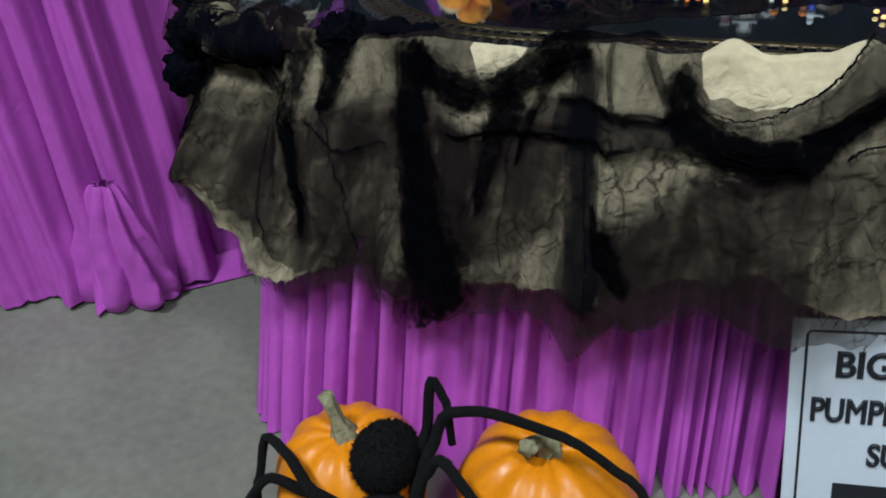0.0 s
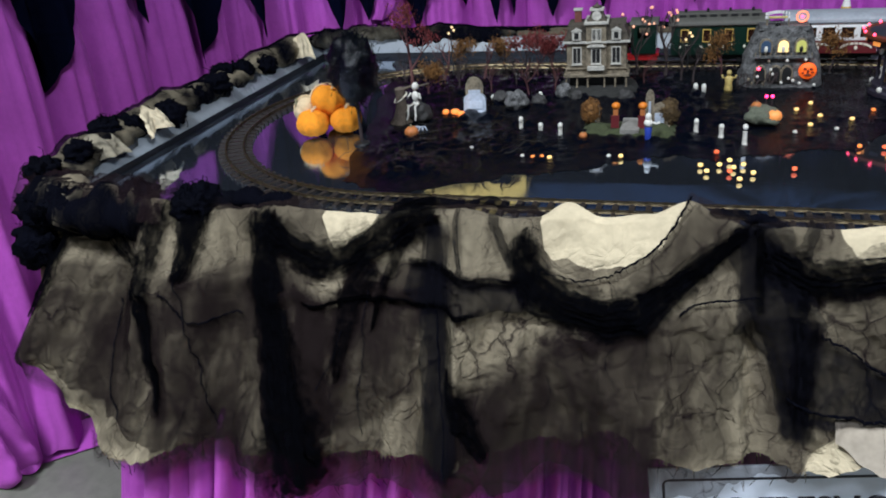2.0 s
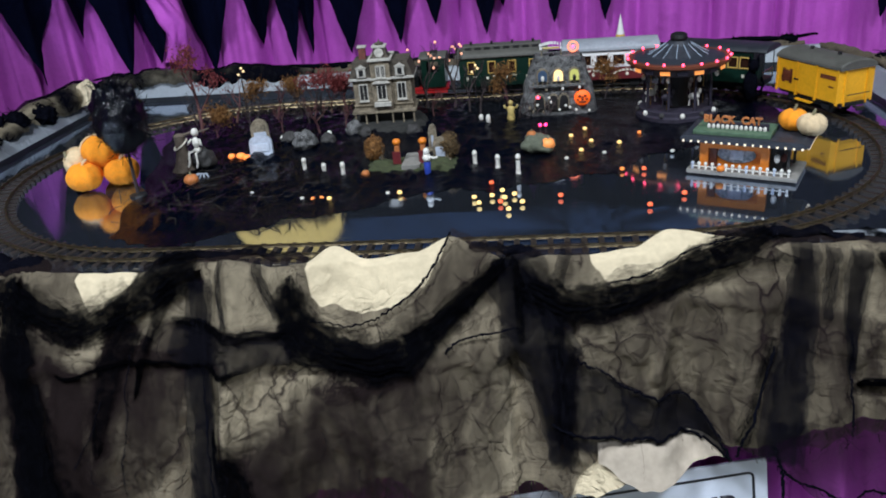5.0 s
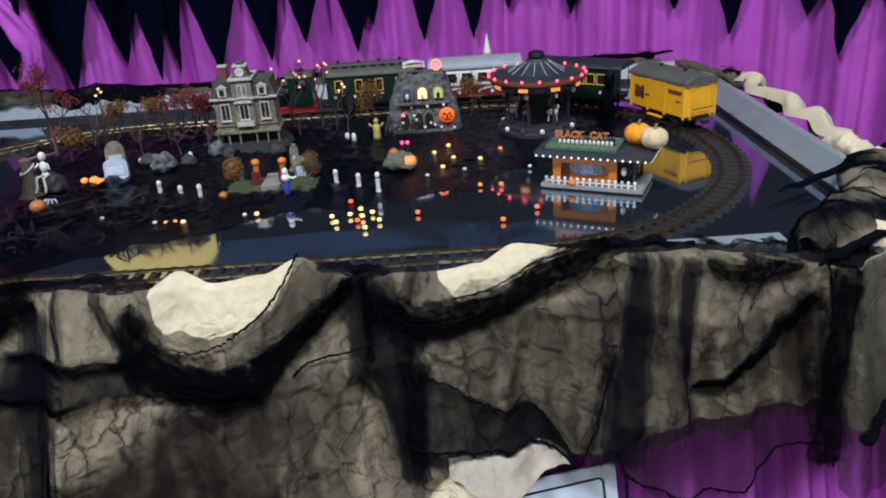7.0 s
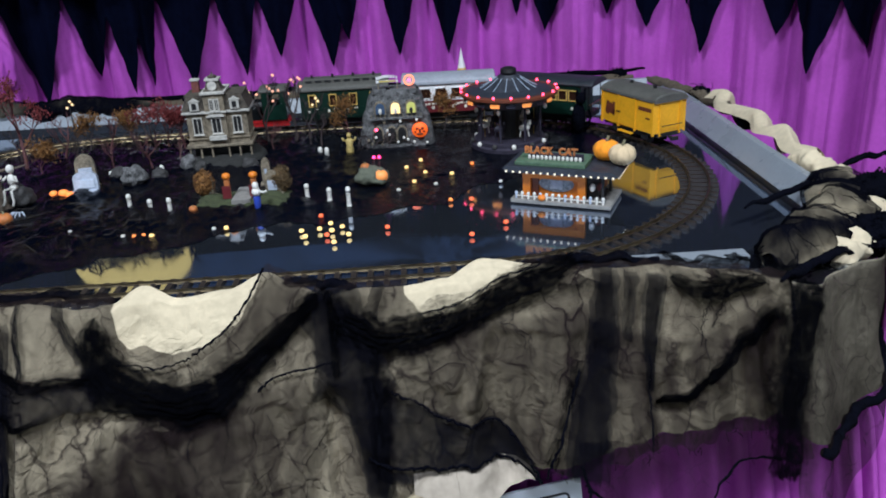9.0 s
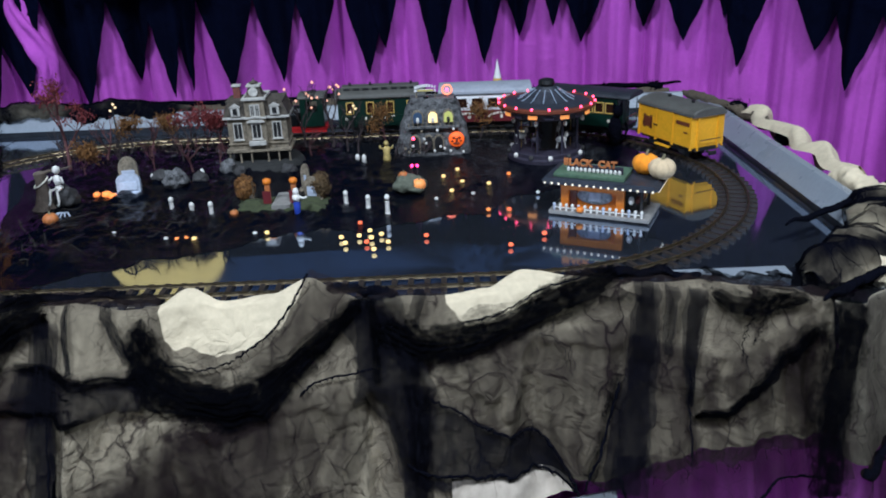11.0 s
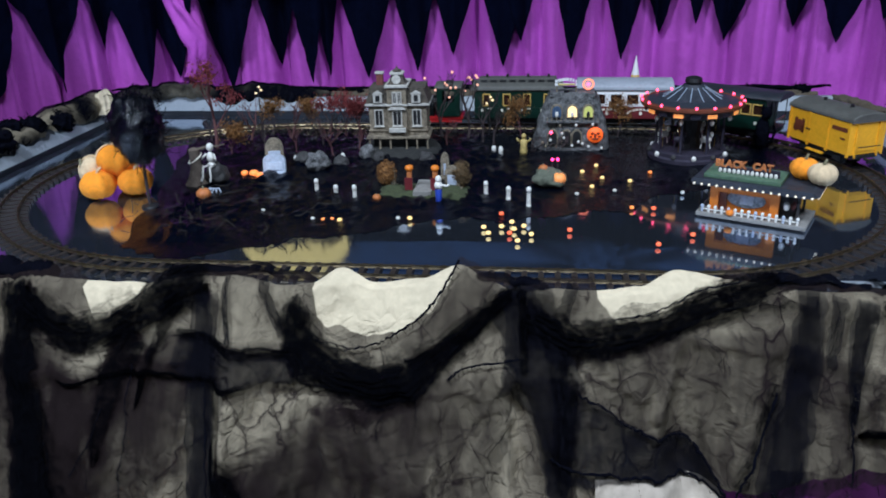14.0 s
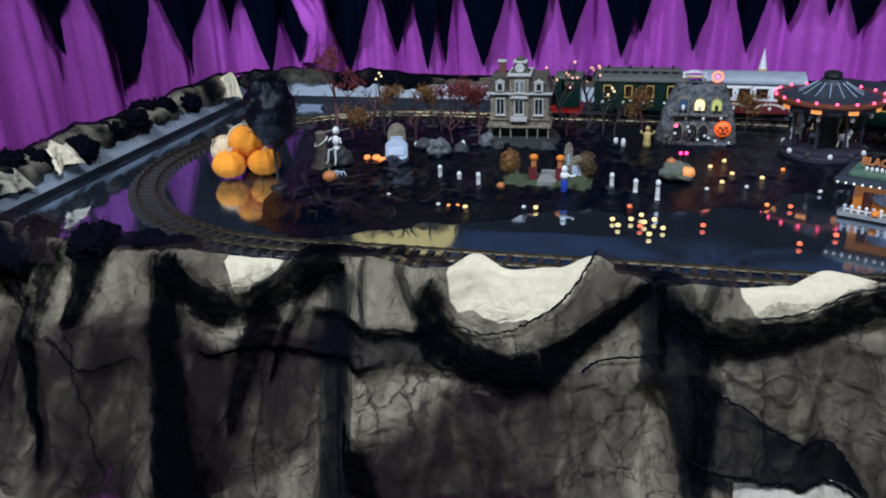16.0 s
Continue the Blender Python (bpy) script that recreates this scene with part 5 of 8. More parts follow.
def curved_roof(parent, half, wide, z, rise, mat, label):
    r = B()
    n = 14
    rows = []
    for x in (-half, -half * 0.98, half * 0.98, half):
        k = 0.8 if abs(x) == half else 1.0
        rows.append([r.verts.new((x, wide * math.sin(math.pi * (j / n - 0.5)), z + rise * k * math.cos(math.pi * (j / n - 0.5)) ** 0.9)) for j in range(n + 1)])
        rows[-1] += [r.verts.new((x, wide * 0.98, z - 0.003)), r.verts.new((x, -wide * 0.98, z - 0.003))]
    m = n + 3
    for one, two in zip(rows, rows[1:]):
        for j in range(m):
            r.faces.new((one[j], one[(j + 1) % m], two[(j + 1) % m], two[j]))
    r.faces.new(rows[0][::-1])
    r.faces.new(rows[-1])
    return part("roof", r, mat, parent, label)


def side_with_windows(half, ys, z0, z1, wins, thick=0.003):
    """A side wall at y = ys with window openings (x0, x1, z0, z1)."""
    bm = B()
    xs = sorted({-half, half, *[w[0] for w in wins], *[w[1] for w in wins]})
    zs = sorted({z0, z1, *[w[2] for w in wins], *[w[3] for w in wins]})
    for xa, xb in zip(xs, xs[1:]):
        for za, zb in zip(zs, zs[1:]):
            cx, cz = (xa + xb) / 2, (za + zb) / 2
            if not any(w[0] < cx < w[1] and w[2] < cz < w[3] for w in wins):
                box(bm, xa, xb, ys - thick / 2, ys + thick / 2, za, zb)
    bmesh.ops.remove_doubles(bm, verts=bm.verts, dist=1e-5)
    return bm


def frame_ring(x0, x1, z0, z1, y, w, d):
    bm = B()
    for a, b, c, e in ((x0 - w, x1 + w, z0 - w, z0), (x0 - w, x1 + w, z1, z1 + w), (x0 - w, x0, z0, z1), (x1, x1 + w, z0, z1)):
        box(bm, a, b, y - d, y + d, c, e)
    return bm


def coach(name, label, half, body, lower, roof, roof_label, wins, z_split, trim=None, rise=0.020, porch=0.0, width=0.055, height=0.128):
    """A two-axle coach: walls with real window openings, panes, ends, roof and running gear."""
    c = thing(name, label, "train car", group="cars of the model train")
    chassis(c, half + porch)
    for s in (-1, 1):
        y = s * (width - 0.003)
        part("upper_side", side_with_windows(half, y, z_split, height, wins), body, c)
        part("lower_side", box(B(), -half, half, y - 0.0025, y + 0.0025, 0.036, z_split - 0.0005), lower, c)
        for w in wins:
            fr = part("window_frame", frame_ring(*w, y + s * 0.0012, 0.0028, 0.0022), trim or body, c)
            part("pane", box(B(), w[0], w[1], y - s * 0.001 - 0.0006, y - s * 0.001 + 0.0006, w[2], w[3]), PANE, fr, "dark brown glass")
        part("end_wall", box(B(), s * half - 0.002, s * half + 0.002, -width + 0.006, width - 0.006, 0.036, height), body, c)
        part("end_door", box(B(), s * (half + 0.003) - 0.002, s * (half + 0.003) + 0.002, -0.016, 0.016, 0.040, height - 0.02), lower, c)
    part("coach_floor", box(B(), -half - porch, half + porch, -width + 0.006, width - 0.006, 0.0365, 0.040), BLACK_METAL, c)
    curved_roof(c, half + porch + 0.012, width + 0.004, height, rise, roof, roof_label)
    if porch:
        for s in (-1, 1):
            for y in (-width + 0.008, width - 0.008):
                part("porch_post", cyl(B(), (s * (half + porch - 0.003), y, 0.04), (s * (half + porch - 0.003), y, height), 0.0016, n=6), BLACK_METAL, c)
            g = B()
            for k in range(7):
                y = -width + 0.010 + k * (2 * width - 0.02) / 6
                cyl(g, (s * (half + porch - 0.003), y, 0.04), (s * (half + porch - 0.003), y, 0.066), 0.0009, n=5)
            cyl(g, (s * (half + porch - 0.003), -width + 0.008, 0.066), (s * (half + porch - 0.003), width - 0.008, 0.066), 0.0013, n=6)
            part("porch_railing", g, BRASS, c)
    return c


def row_windows(half, n, w, z0, z1, margin):
    step = (2 * half - 2 * margin) / n
    return [(-half + margin + step * (k + 0.5) - w / 2, -half + margin + step * (k + 0.5) + w / 2, z0, z1) for k in range(n)]


green = coach("green_coach", "dark green tinplate coach with four gold-framed windows", 0.135, GREEN, GREEN, GREY_ROOF, "tan-grey roof", row_windows(0.135, 4, 0.019, 0.078, 0.112, 0.005), 0.070, GOLD)
part("clerestory", box(B(), -0.125, 0.125, -0.026, 0.026, 0.143, 0.158, 0.002), GREY_ROOF, green)
for s in (-1, 1):
    for k in range(8):
        x = -0.107 + k * 0.0305
        part("vent_light", box(B(), x - 0.010, x + 0.010, s * 0.0265 - 0.0015, s * 0.0265 + 0.0015, 0.147, 0.154), BLACK_METAL, green)
    for k in range(4):
        x = -0.095 + k * 0.0634
        part("door_mark", box(B(), x + 0.012, x + 0.019, s * 0.0575 - 0.001, s * 0.0575 + 0.001, 0.058, 0.066), CREAM, green, "small cream plate")
        part("door_handle", box(B(), x - 0.014, x - 0.002, s * 0.0575 - 0.0015, s * 0.0575 + 0.0015, 0.066, 0.069), CREAM, green)
for k in range(4):
    part("roof_vent", cyl(B(), (-0.1 + k * 0.066, 0, 0.156), (-0.1 + k * 0.066, 0, 0.168), 0.004, n=10), BLACK_METAL, green)

white = coach("white_coach", "white and maroon coach with a pale grey roof and arched lettering", 0.108, WHITE, MAROON, PALE_ROOF, "pale grey roof", row_windows(0.108, 4, 0.034, 0.082, 0.112, 0.006), 0.074, None, rise=0.026, porch=0.030)
for s in (-1, 1):
    for cx in (-0.052, 0.052):
        for k in range(9):
            a = math.pi * (0.15 + 0.7 * k / 8)
            x, z = cx - 0.044 * math.cos(a), 0.046 + 0.019 * math.sin(a)
            b = box(B(), -0.0045, 0.0045, -0.0008, 0.0008, -0.003, 0.003)
            ob = part("scroll_bar", b, CREAM, white, "small cream lettering bar")
            ob.matrix_basis = pose(x, s * 0.0556, z, 0, -math.degrees(math.atan2(0.019 * math.cos(a), 0.044 * math.sin(a))), 0)
        part("crest", ball_mesh(cx, s * 0.0555, 0.052, 0.005, 0.0012, 0.006), CREAM, white, "tiny shield crest")

dark = coach("third_class_coach", "dark green coach with six yellow-framed windows and black roof", 0.108, GREEN, GREEN, BLACK_ROOF, "matt black roof", row_windows(0.108, 6, 0.025, 0.080, 0.108, 0.004), 0.074, GOLD, rise=0.016, porch=0.030)
for s in (-1, 1):
    for x in (-0.085, 0.085):
        part("class_mark", box(B(), x - 0.004, x + 0.004, s * 0.0556 - 0.0008, s * 0.0556 + 0.0008, 0.051, 0.060), CREAM, dark, "white class number")

van = thing("yellow_van", "bright yellow goods van with brown crest and grey roof", "train car", group="cars of the model train")
chassis(van, 0.118)
part("van_body", box(B(), -0.116, 0.116, -0.054, 0.054, 0.037, 0.126, 0.002), YELLOW, van)
curved_roof(van, 0.122, 0.058, 0.126, 0.022, GREY_ROOF, "dark grey roof")
for s in (-1, 1):
    y = s * 0.0545
    part("sliding_door", box(B(), -0.034, 0.034, y - 0.002, y + 0.002, 0.040, 0.121, 0.001), YELLOW, van)
    for x in (-0.113, -0.036, 0.036, 0.113):
        part("side_post", box(B(), x - 0.0025, x + 0.0025, y - 0.003, y + 0.003, 0.032, 0.125), YELLOW, van)
    part("door_bolt", box(B(), 0.028, 0.044, y - 0.004, y + 0.004, 0.074, 0.078), BLACK_METAL, van)
    e = B()
    for dx in (-0.018, 0.010):
        box(e, 0.075 + dx - 0.002, 0.075 + dx + 0.008, y - 0.001, y + 0.001, 0.060, 0.098)
    box(e, 0.056, 0.096, y - 0.001, y + 0.001, 0.064, 0.078)
    ball(e, 0.076, y, 0.085, 0.012, 0.0012, 0.010)
    part("crest", e, BROWN, van, "brown painted crest")
    part("name_bar", box(B(), -0.103, -0.050, y - 0.0011, y + 0.0011, 0.096, 0.106), BROWN, van, "dark lettering bar")
    part("data_bar", box(B(), -0.098, -0.082, y - 0.0011, y + 0.0011, 0.075, 0.079), BROWN, van)
    part("step_board", box(B(), -0.03, 0.03, s * 0.058 - 0.005, s * 0.058 + 0.005, 0.022, 0.026), YELLOW, van)
    for x in (-0.035, 0.035):
        part("end_post", box(B(), s * 0.117 - 0.003, s * 0.117 + 0.003, x - 0.0025, x + 0.0025, 0.03, 0.135), YELLOW, van)
    part("end_rail", cyl(B(), (s * 0.128, -0.035, 0.06), (s * 0.128, 0.035, 0.06), 0.0014, n=6), BLACK_METAL, van)
for x in (-0.05, 0.05):
    part("roof_vent", cyl(B(), (x, 0, 0.146), (x, 0, 0.156), 0.005, n=10), BLACK_METAL, van)

loco = thing("tank_locomotive", "green and black tank engine with red frames", "locomotive")
part("frame", box(B(), -0.105, 0.105, -0.042, 0.042, 0.030, 0.040, 0.001), RED, loco, "red running plate")
for s in (-1, 1):
    part("side_skirt", box(B(), -0.10, 0.10, s * 0.037 - 0.002, s * 0.037 + 0.002, 0.018, 0.030), RED, loco)
    part("side_tank", box(B(), -0.010, 0.062, s * 0.034 - 0.010, s * 0.034 + 0.010, 0.041, 0.080, 0.003), BLACK_GLOSS, loco)
    part("cab_side", side_with_windows(0.036, s * 0.046, 0.040, 0.132, [(-0.018, 0.020, 0.088, 0.122)]), GREEN, loco).matrix_basis = pose(-0.058, 0, 0)
    part("cylinder", cyl(B(), (0.058, s * 0.044, 0.026), (0.092, s * 0.044, 0.026), 0.011, n=14), RED, loco)
    part("rod", box(B(), -0.05, 0.07, s * 0.049 - 0.001, s * 0.049 + 0.001, 0.016, 0.021), STEEL, loco)
    part("buffer", cyl(B(), (0.104, s * 0.026, 0.034), (0.118, s * 0.026, 0.034), 0.006, n=12), STEEL, loco)
    part("head_lamp", cyl(B(), (0.098, s * 0.030, 0.048), (0.107, s * 0.030, 0.048), 0.006, n=12), BRASS, loco)
for x, w in ((-0.022, 0.002), (-0.094, 0.002)):
    part("cab_end", box(B(), x - w, x + w, -0.046, 0.046, 0.040, 0.132), GREEN, loco)
curved_roof(loco, 0.044, 0.050, 0.132, 0.012, GREY_ROOF, "grey-green cab roof").matrix_basis = pose(-0.058, 0, 0)
part("roof_hatch", box(B(), -0.070, -0.046, -0.014, 0.014, 0.142, 0.148, 0.002), BLACK_METAL, loco)
part("boiler", cyl(B(), (-0.02, 0, 0.075), (0.088, 0, 0.075), 0.026, n=24), BLACK_GLOSS, loco, smooth=False)
part("smokebox_door", cyl(B(), (0.088, 0, 0.075), (0.093, 0, 0.075), 0.022, 0.018, n=24), BLACK_METAL, loco)
part("chimney", lathe(B(), [(0.012, 0.098), (0.009, 0.105), (0.009, 0.140), (0.013, 0.146), (0.012, 0.152), (0.0, 0.150)], 18, 0.066), BLACK_METAL, loco)
part("steam_dome", lathe(B(), [(0.013, 0.096), (0.013, 0.112), (0.009, 0.122), (0.0, 0.125)], 18, 0.022), BLACK_GLOSS, loco)
part("sand_dome", lathe(B(), [(0.009, 0.098), (0.009, 0.110), (0.0, 0.116)], 14, 0.045), BRASS, loco)
for x in (-0.06, 0.0, 0.05):
    wheelset(loco, x)
part("coupler", box(B(), -0.124, -0.104, -0.010, 0.010, 0.020, 0.028), BLACK_METAL, loco)
part("number_plate_bar", box(B(), -0.07, -0.045, -0.0485, -0.047, 0.062, 0.070), BRASS, loco)

TAIL = 2.07
for ob, at in ((van, 0.165), (dark, 0.50), (white, 0.85), (green, 1.19), (loco, 1.47)):
    h = 0.075
    p, _ = oval(TAIL + at - h)
    q, _ = oval(TAIL + at + h)
    mid, d = (p + q) / 2, q - p
    ob.matrix_basis = pose(mid.x, mid.y, ZT + 0.0145, 0, 0, math.degrees(math.atan2(d.y, d.x)))


# ---- village materials ----
STONE = material("grey_resin_stone", (0.20, 0.165, 0.115), 0.75, vary=0.75, scale=60.0, fine=260.0, bump=0.5)
ROCK = material("dark_resin_rock", (0.045, 0.043, 0.042), 0.8, vary=0.6, scale=45.0, fine=200.0, bump=0.6)
SLATE = material("slate_roof", (0.070, 0.058, 0.044), 0.8, vary=0.9, scale=70.0, fine=300.0, bump=0.4)
TRIM = material("weathered_white_trim", (0.48, 0.46, 0.41), 0.7, vary=0.3, scale=90.0, bump=0.3)
BRICK = material("red_brick_chimney", (0.16, 0.05, 0.04), 0.8, vary=0.4, scale=90.0)
ORANGE = material("pumpkin_orange", (0.72, 0.20, 0.012), 0.5, vary=0.18, scale=25.0, fine=160.0, bump=0.15)
ORANGE_DULL = material("dull_orange", (0.45, 0.15, 0.04), 0.6, vary=0.3, scale=60.0)
KNIT = material("orange_knit", (0.95, 0.31, 0.012), 0.85, vary=0.2, scale=90.0, fine=420.0, bump=0.5, sheen=0.2)
KNIT_CREAM = material("cream_knit", (0.66, 0.50, 0.30), 0.85, vary=0.2, scale=90.0, fine=420.0, bump=0.5, sheen=0.2)
STALK = material("dry_stalk", (0.24, 0.22, 0.13), 0.8, vary=0.4, scale=60.0, bump=0.4)
TWIG = material("dark_twig", (0.035, 0.022, 0.022), 0.8, vary=0.4, scale=90.0)
TWIG_OLIVE = material("dry_olive_twig", (0.034, 0.028, 0.018), 0.85, vary=0.7, scale=40.0)
TWIG_RED = material("reddish_twig", (0.10, 0.035, 0.035), 0.8, vary=0.4, scale=90.0)
LEAF_RED = material("dark_red_leaf", (0.16, 0.022, 0.022), 0.7, vary=0.5, scale=120.0)
LEAF_RUST = material("rust_foliage", (0.17, 0.075, 0.018), 0.85, vary=0.5, scale=120.0, bump=0.5)
LEAF_OLIVE = material("olive_brown_foliage", (0.085, 0.052, 0.020), 0.85, vary=0.5, scale=120.0, bump=0.5)
GRASS = material("olive_flock", (0.045, 0.055, 0.022), 0.9, vary=0.5, scale=120.0, fine=500.0, bump=0.6)
PATH_GREY = material("grey_path", (0.22, 0.21, 0.19), 0.8, vary=0.25, scale=90.0)
BONE = material("bone_white", (0.70, 0.68, 0.62), 0.55, vary=0.12, scale=120.0, bump=0.2)
TOMB = material("pale_blue_stone", (0.42, 0.47, 0.56), 0.6, vary=0.2, scale=60.0, bump=0.3)
BLUE = material("blue_paint", (0.02, 0.05, 0.35), 0.5, vary=0.2, scale=80.0)
PURPLE_PAINT = material("dusky_violet_paint", (0.024, 0.020, 0.034), 0.6, vary=0.3, scale=80.0)
ROOF_GREEN = material("green_diner_roof", (0.08, 0.14, 0.085), 0.5, vary=0.3, scale=60.0)
TINSEL = material("black_tinsel", (0.0012, 0.0016, 0.005), 0.16, vary=0.5, scale=60.0, fine=200.0, bump=0.7, spec=0.4)
CRINKLE = material("black_crinkled_film", (0.0012, 0.0018, 0.0046), 0.12, vary=0.5, scale=34.0, fine=190.0, bump=0.6, spec=0.2)
CRYPT = material("blue_grey_resin_stone", (0.105, 0.105, 0.105), 0.7, vary=1.3, scale=70.0, fine=260.0, bump=0.7)
DUSK = material("dusky_grey_paint", (0.075, 0.065, 0.075), 0.6, vary=0.9, scale=80.0, fine=260.0, bump=0.5)
CANOPY = material("dark_slate_canopy", (0.026, 0.030, 0.040), 0.5, vary=0.4, scale=60.0)


def glow(name, colour, power):
    return material(name, colour, 0.5, vary=0.1, emit=colour, power=power, bump=0.0)


LED_RED = glow("red_led", (1.0, 0.06, 0.13), 5.5)
LED_ORANGE = glow("orange_glow", (1.0, 0.13, 0.012), 0.62)
LED_YELLOW = glow("yellow_glow", (1.0, 0.72, 0.30), 1.0)
LED_PINK = glow("pink_led", (1.0, 0.04, 0.2), 4.0)
LED_AMBER = glow("amber_panel", (1.0, 0.35, 0.08), 0.8)
LED_CREAM = glow("cream_bulb", (1.0, 0.85, 0.6), 0.35)
LED_PEACH = glow("peach_bud", (1.0, 0.45, 0.28), 0.8)
LED_DIM = glow("dim_lamp", (1.0, 0.7, 0.35), 0.8)
ORANGE_NEON = glow("orange_neon", (1.0, 0.22, 0.10), 1.6)
OLIVE_GLOW = glow("olive_lit_pane", (0.45, 0.45, 0.12), 0.5)
RIB = material("dull_blue_rib", (0.30, 0.36, 0.44), 0.5)
CARVED = material("carved_cut", (0.20, 0.03, 0.005), 0.7)
DARK_BLUE = material("dim_blue_pane", (0.05, 0.09, 0.16), 0.3, vary=0.2)
BANNER_YELLOW = material("yellow_lettering", (0.62, 0.50, 0.16), 0.6)
GLASSY = material("glass_painted_bright", (0.30, 0.36, 0.42), 0.15, vary=0.5, scale=120.0, bump=0.0)
ROCK_BROWN = material("brown_resin_bark", (0.11, 0.085, 0.065), 0.85, vary=0.5, scale=60.0, fine=300.0, bump=0.6)
PALE = material("pale_stone_panel", (0.52, 0.58, 0.68), 0.6, vary=0.15, scale=60.0)
DARK_BASE = material("near_black_base", (0.022, 0.022, 0.020), 0.9, vary=0.6, scale=60.0, fine=300.0, bump=0.6)
MOSS = material("mossy_rock", (0.11, 0.12, 0.085), 0.85, vary=0.5, scale=60.0, fine=300.0, bump=0.6)
YELLOW_DULL = material("dull_yellow_paint", (0.48, 0.36, 0.12), 0.6, vary=0.3, scale=120.0)
PUMP_DIM = glow("softly_lit_pumpkin", (0.85, 0.30, 0.08), 0.45)
PUMP_RED = glow("lit_red_orange_pumpkin", (1.0, 0.15, 0.05), 0.7)
PUMP_LIT = glow("lit_pumpkin", (1.0, 0.26, 0.05), 0.9)
PUMP_YELLOW = glow("lit_yellow_pumpkin", (1.0, 0.66, 0.22), 0.9)


def gourd(r, flat=0.8, ribs=9, u=36, v=16, depth=0.10):
    """A ribbed pumpkin, its base at 0."""
    bm = B()

    def place(a, b):
        th, ph = 2 * math.pi * a, math.pi * (b - 0.5)
        k = r * (1 - depth * abs(math.sin(th * ribs / 2)) ** 0.6 * 0 - depth * (0.5 + 0.5 * math.cos(th * ribs)) * math.cos(ph) ** 0.5)
        dip = 0.16 * r * math.exp(-((math.cos(ph) / 0.3) ** 2)) * (1 if ph > 0 else -1)
        return Vector((k * math.cos(th) * math.cos(ph), k * math.sin(th) * math.cos(ph), r * flat + k * flat * math.sin(ph) - dip))

    sheet(bm, u, v, place)
    bmesh.ops.remove_doubles(bm, verts=bm.verts, dist=1e-6)
    return bm


# ---- crumpled black film under the village ----
FILM_FRONT = [(-0.74, -0.42), (-0.62, -0.50), (-0.50, -0.55), (-0.36, -0.48), (-0.26, -0.40), (-0.12, -0.38), (0.0, -0.30), (0.3, -0.25), (0.45, -0.20), (0.60, -0.06), (0.80, 0.02), (0.95, 0.08)]


def film_place(u, v):
    x = -0.66 - 0.28 * v + (1.62 + 0.28 * v) * u
    y0 = lerp_list(FILM_FRONT, x) + 0.05 * wob(x * 7, 1) + 0.025 * wob(x * 23, 4) + 0.030 * abs(wob(x * 50, 2)) + 0.010 * wob(x * 120, 6)
    y = y0 + (0.735 - y0) * v
    edge = min(1.0, 12 * u, 9 * (1 - u), 8 * v, 9 * (1 - v))
    low = (1.0 - 0.6 * min(1.0, max(0.0, (x - 0.1) / 0.2))) * min(1.0, max(0.0, (0.53 - y) / 0.05)) * min(1.0, max(0.0, (0.535 - math.hypot(max(0.0, abs(x) - 0.52), y)) / 0.05))
    h = 0.006 + 0.010 * wob(x * 9, y * 9, 2) + 0.014 * abs(wob(x * 22, y * 22, 5)) + 0.006 * wob(x * 50, y * 50)
    return Vector((x + 0.03 * wob(y * 8, 3), y, ZT + 0.0015 + max(0.0, h) * edge * low))


film = thing("crinkled_film", "crumpled black plastic film lying on the glossy board", "sheet")
part("film_sheet", sheet(B(), 260, 110, film_place), CRINKLE, film, smooth=True)
litter = B()
fall = random.Random(12)
for k in range(26):
    x, y, a = fall.uniform(-0.72, -0.28), fall.uniform(-0.42, -0.06), fall.uniform(0, 6.28)
    pts = [(x, y, ZT + 0.010)]
    for i in range(4):
        a += fall.gauss(0, 0.5)
        x, y = x + 0.018 * math.cos(a), y + 0.018 * math.sin(a)
        pts.append((x, y, ZT + 0.012 + 0.012 * abs(fall.gauss(0, 0.8))))
    tube(litter, pts, lambda f: 0.0010 * (1.1 - 0.8 * f), 4)
tagged(part("twig_litter", litter, TWIG_OLIVE), "dry brown twigs scattered on the black film", "twigs", kind="stuff")
G = ZT + 0.004  # foot of the village pieces


# ---- haunted house ----
def sash(parent, x, z, w, h, y, mat=None):
    fr = part("window", frame_ring(x - w / 2, x + w / 2, z, z + h, y - 0.001, 0.0028, 0.002), TRIM, parent)
    part("pane", box(B(), x - w / 2, x + w / 2, y - 0.0004, y + 0.0016, z, z + h), mat or BLACK_METAL, fr)
    part("mullion", box(B(), x - 0.0008, x + 0.0008, y - 0.0025, y, z, z + h), TRIM, fr)
    part("sill", box(B(), x - w / 2 - 0.005, x + w / 2 + 0.005, y - 0.006, y + 0.001, z - 0.005, z - 0.0028), TRIM, fr)


house = thing("haunted_house", "grey stone toy haunted mansion with mansard roof and porch", "model house", pose(-0.155, 0.315, G, 0, 0, 3))
# mound in a near-black tone, darker than the other rocks
part("mound", lathe(B(), [(0.125, 0.0), (0.118, 0.012), (0.108, 0.022), (0.0, 0.022)], 22), DARK_BASE, house, "dark rocky base")
F = -0.045
part("main_wall", box(B(), -0.085, 0.085, F, 0.055, 0.055, 0.150, 0.001), STONE, house)
# wall drawn black to darken the porch zone behind the columns
part("porch_wall", box(B(), -0.078, 0.078, F + 0.014, 0.05, 0.020, 0.055), BLACK_METAL, house)
part("porch_roof", box(B(), -0.094, 0.094, F - 0.018, 0.058, 0.052, 0.060, 0.0015), STONE, house)
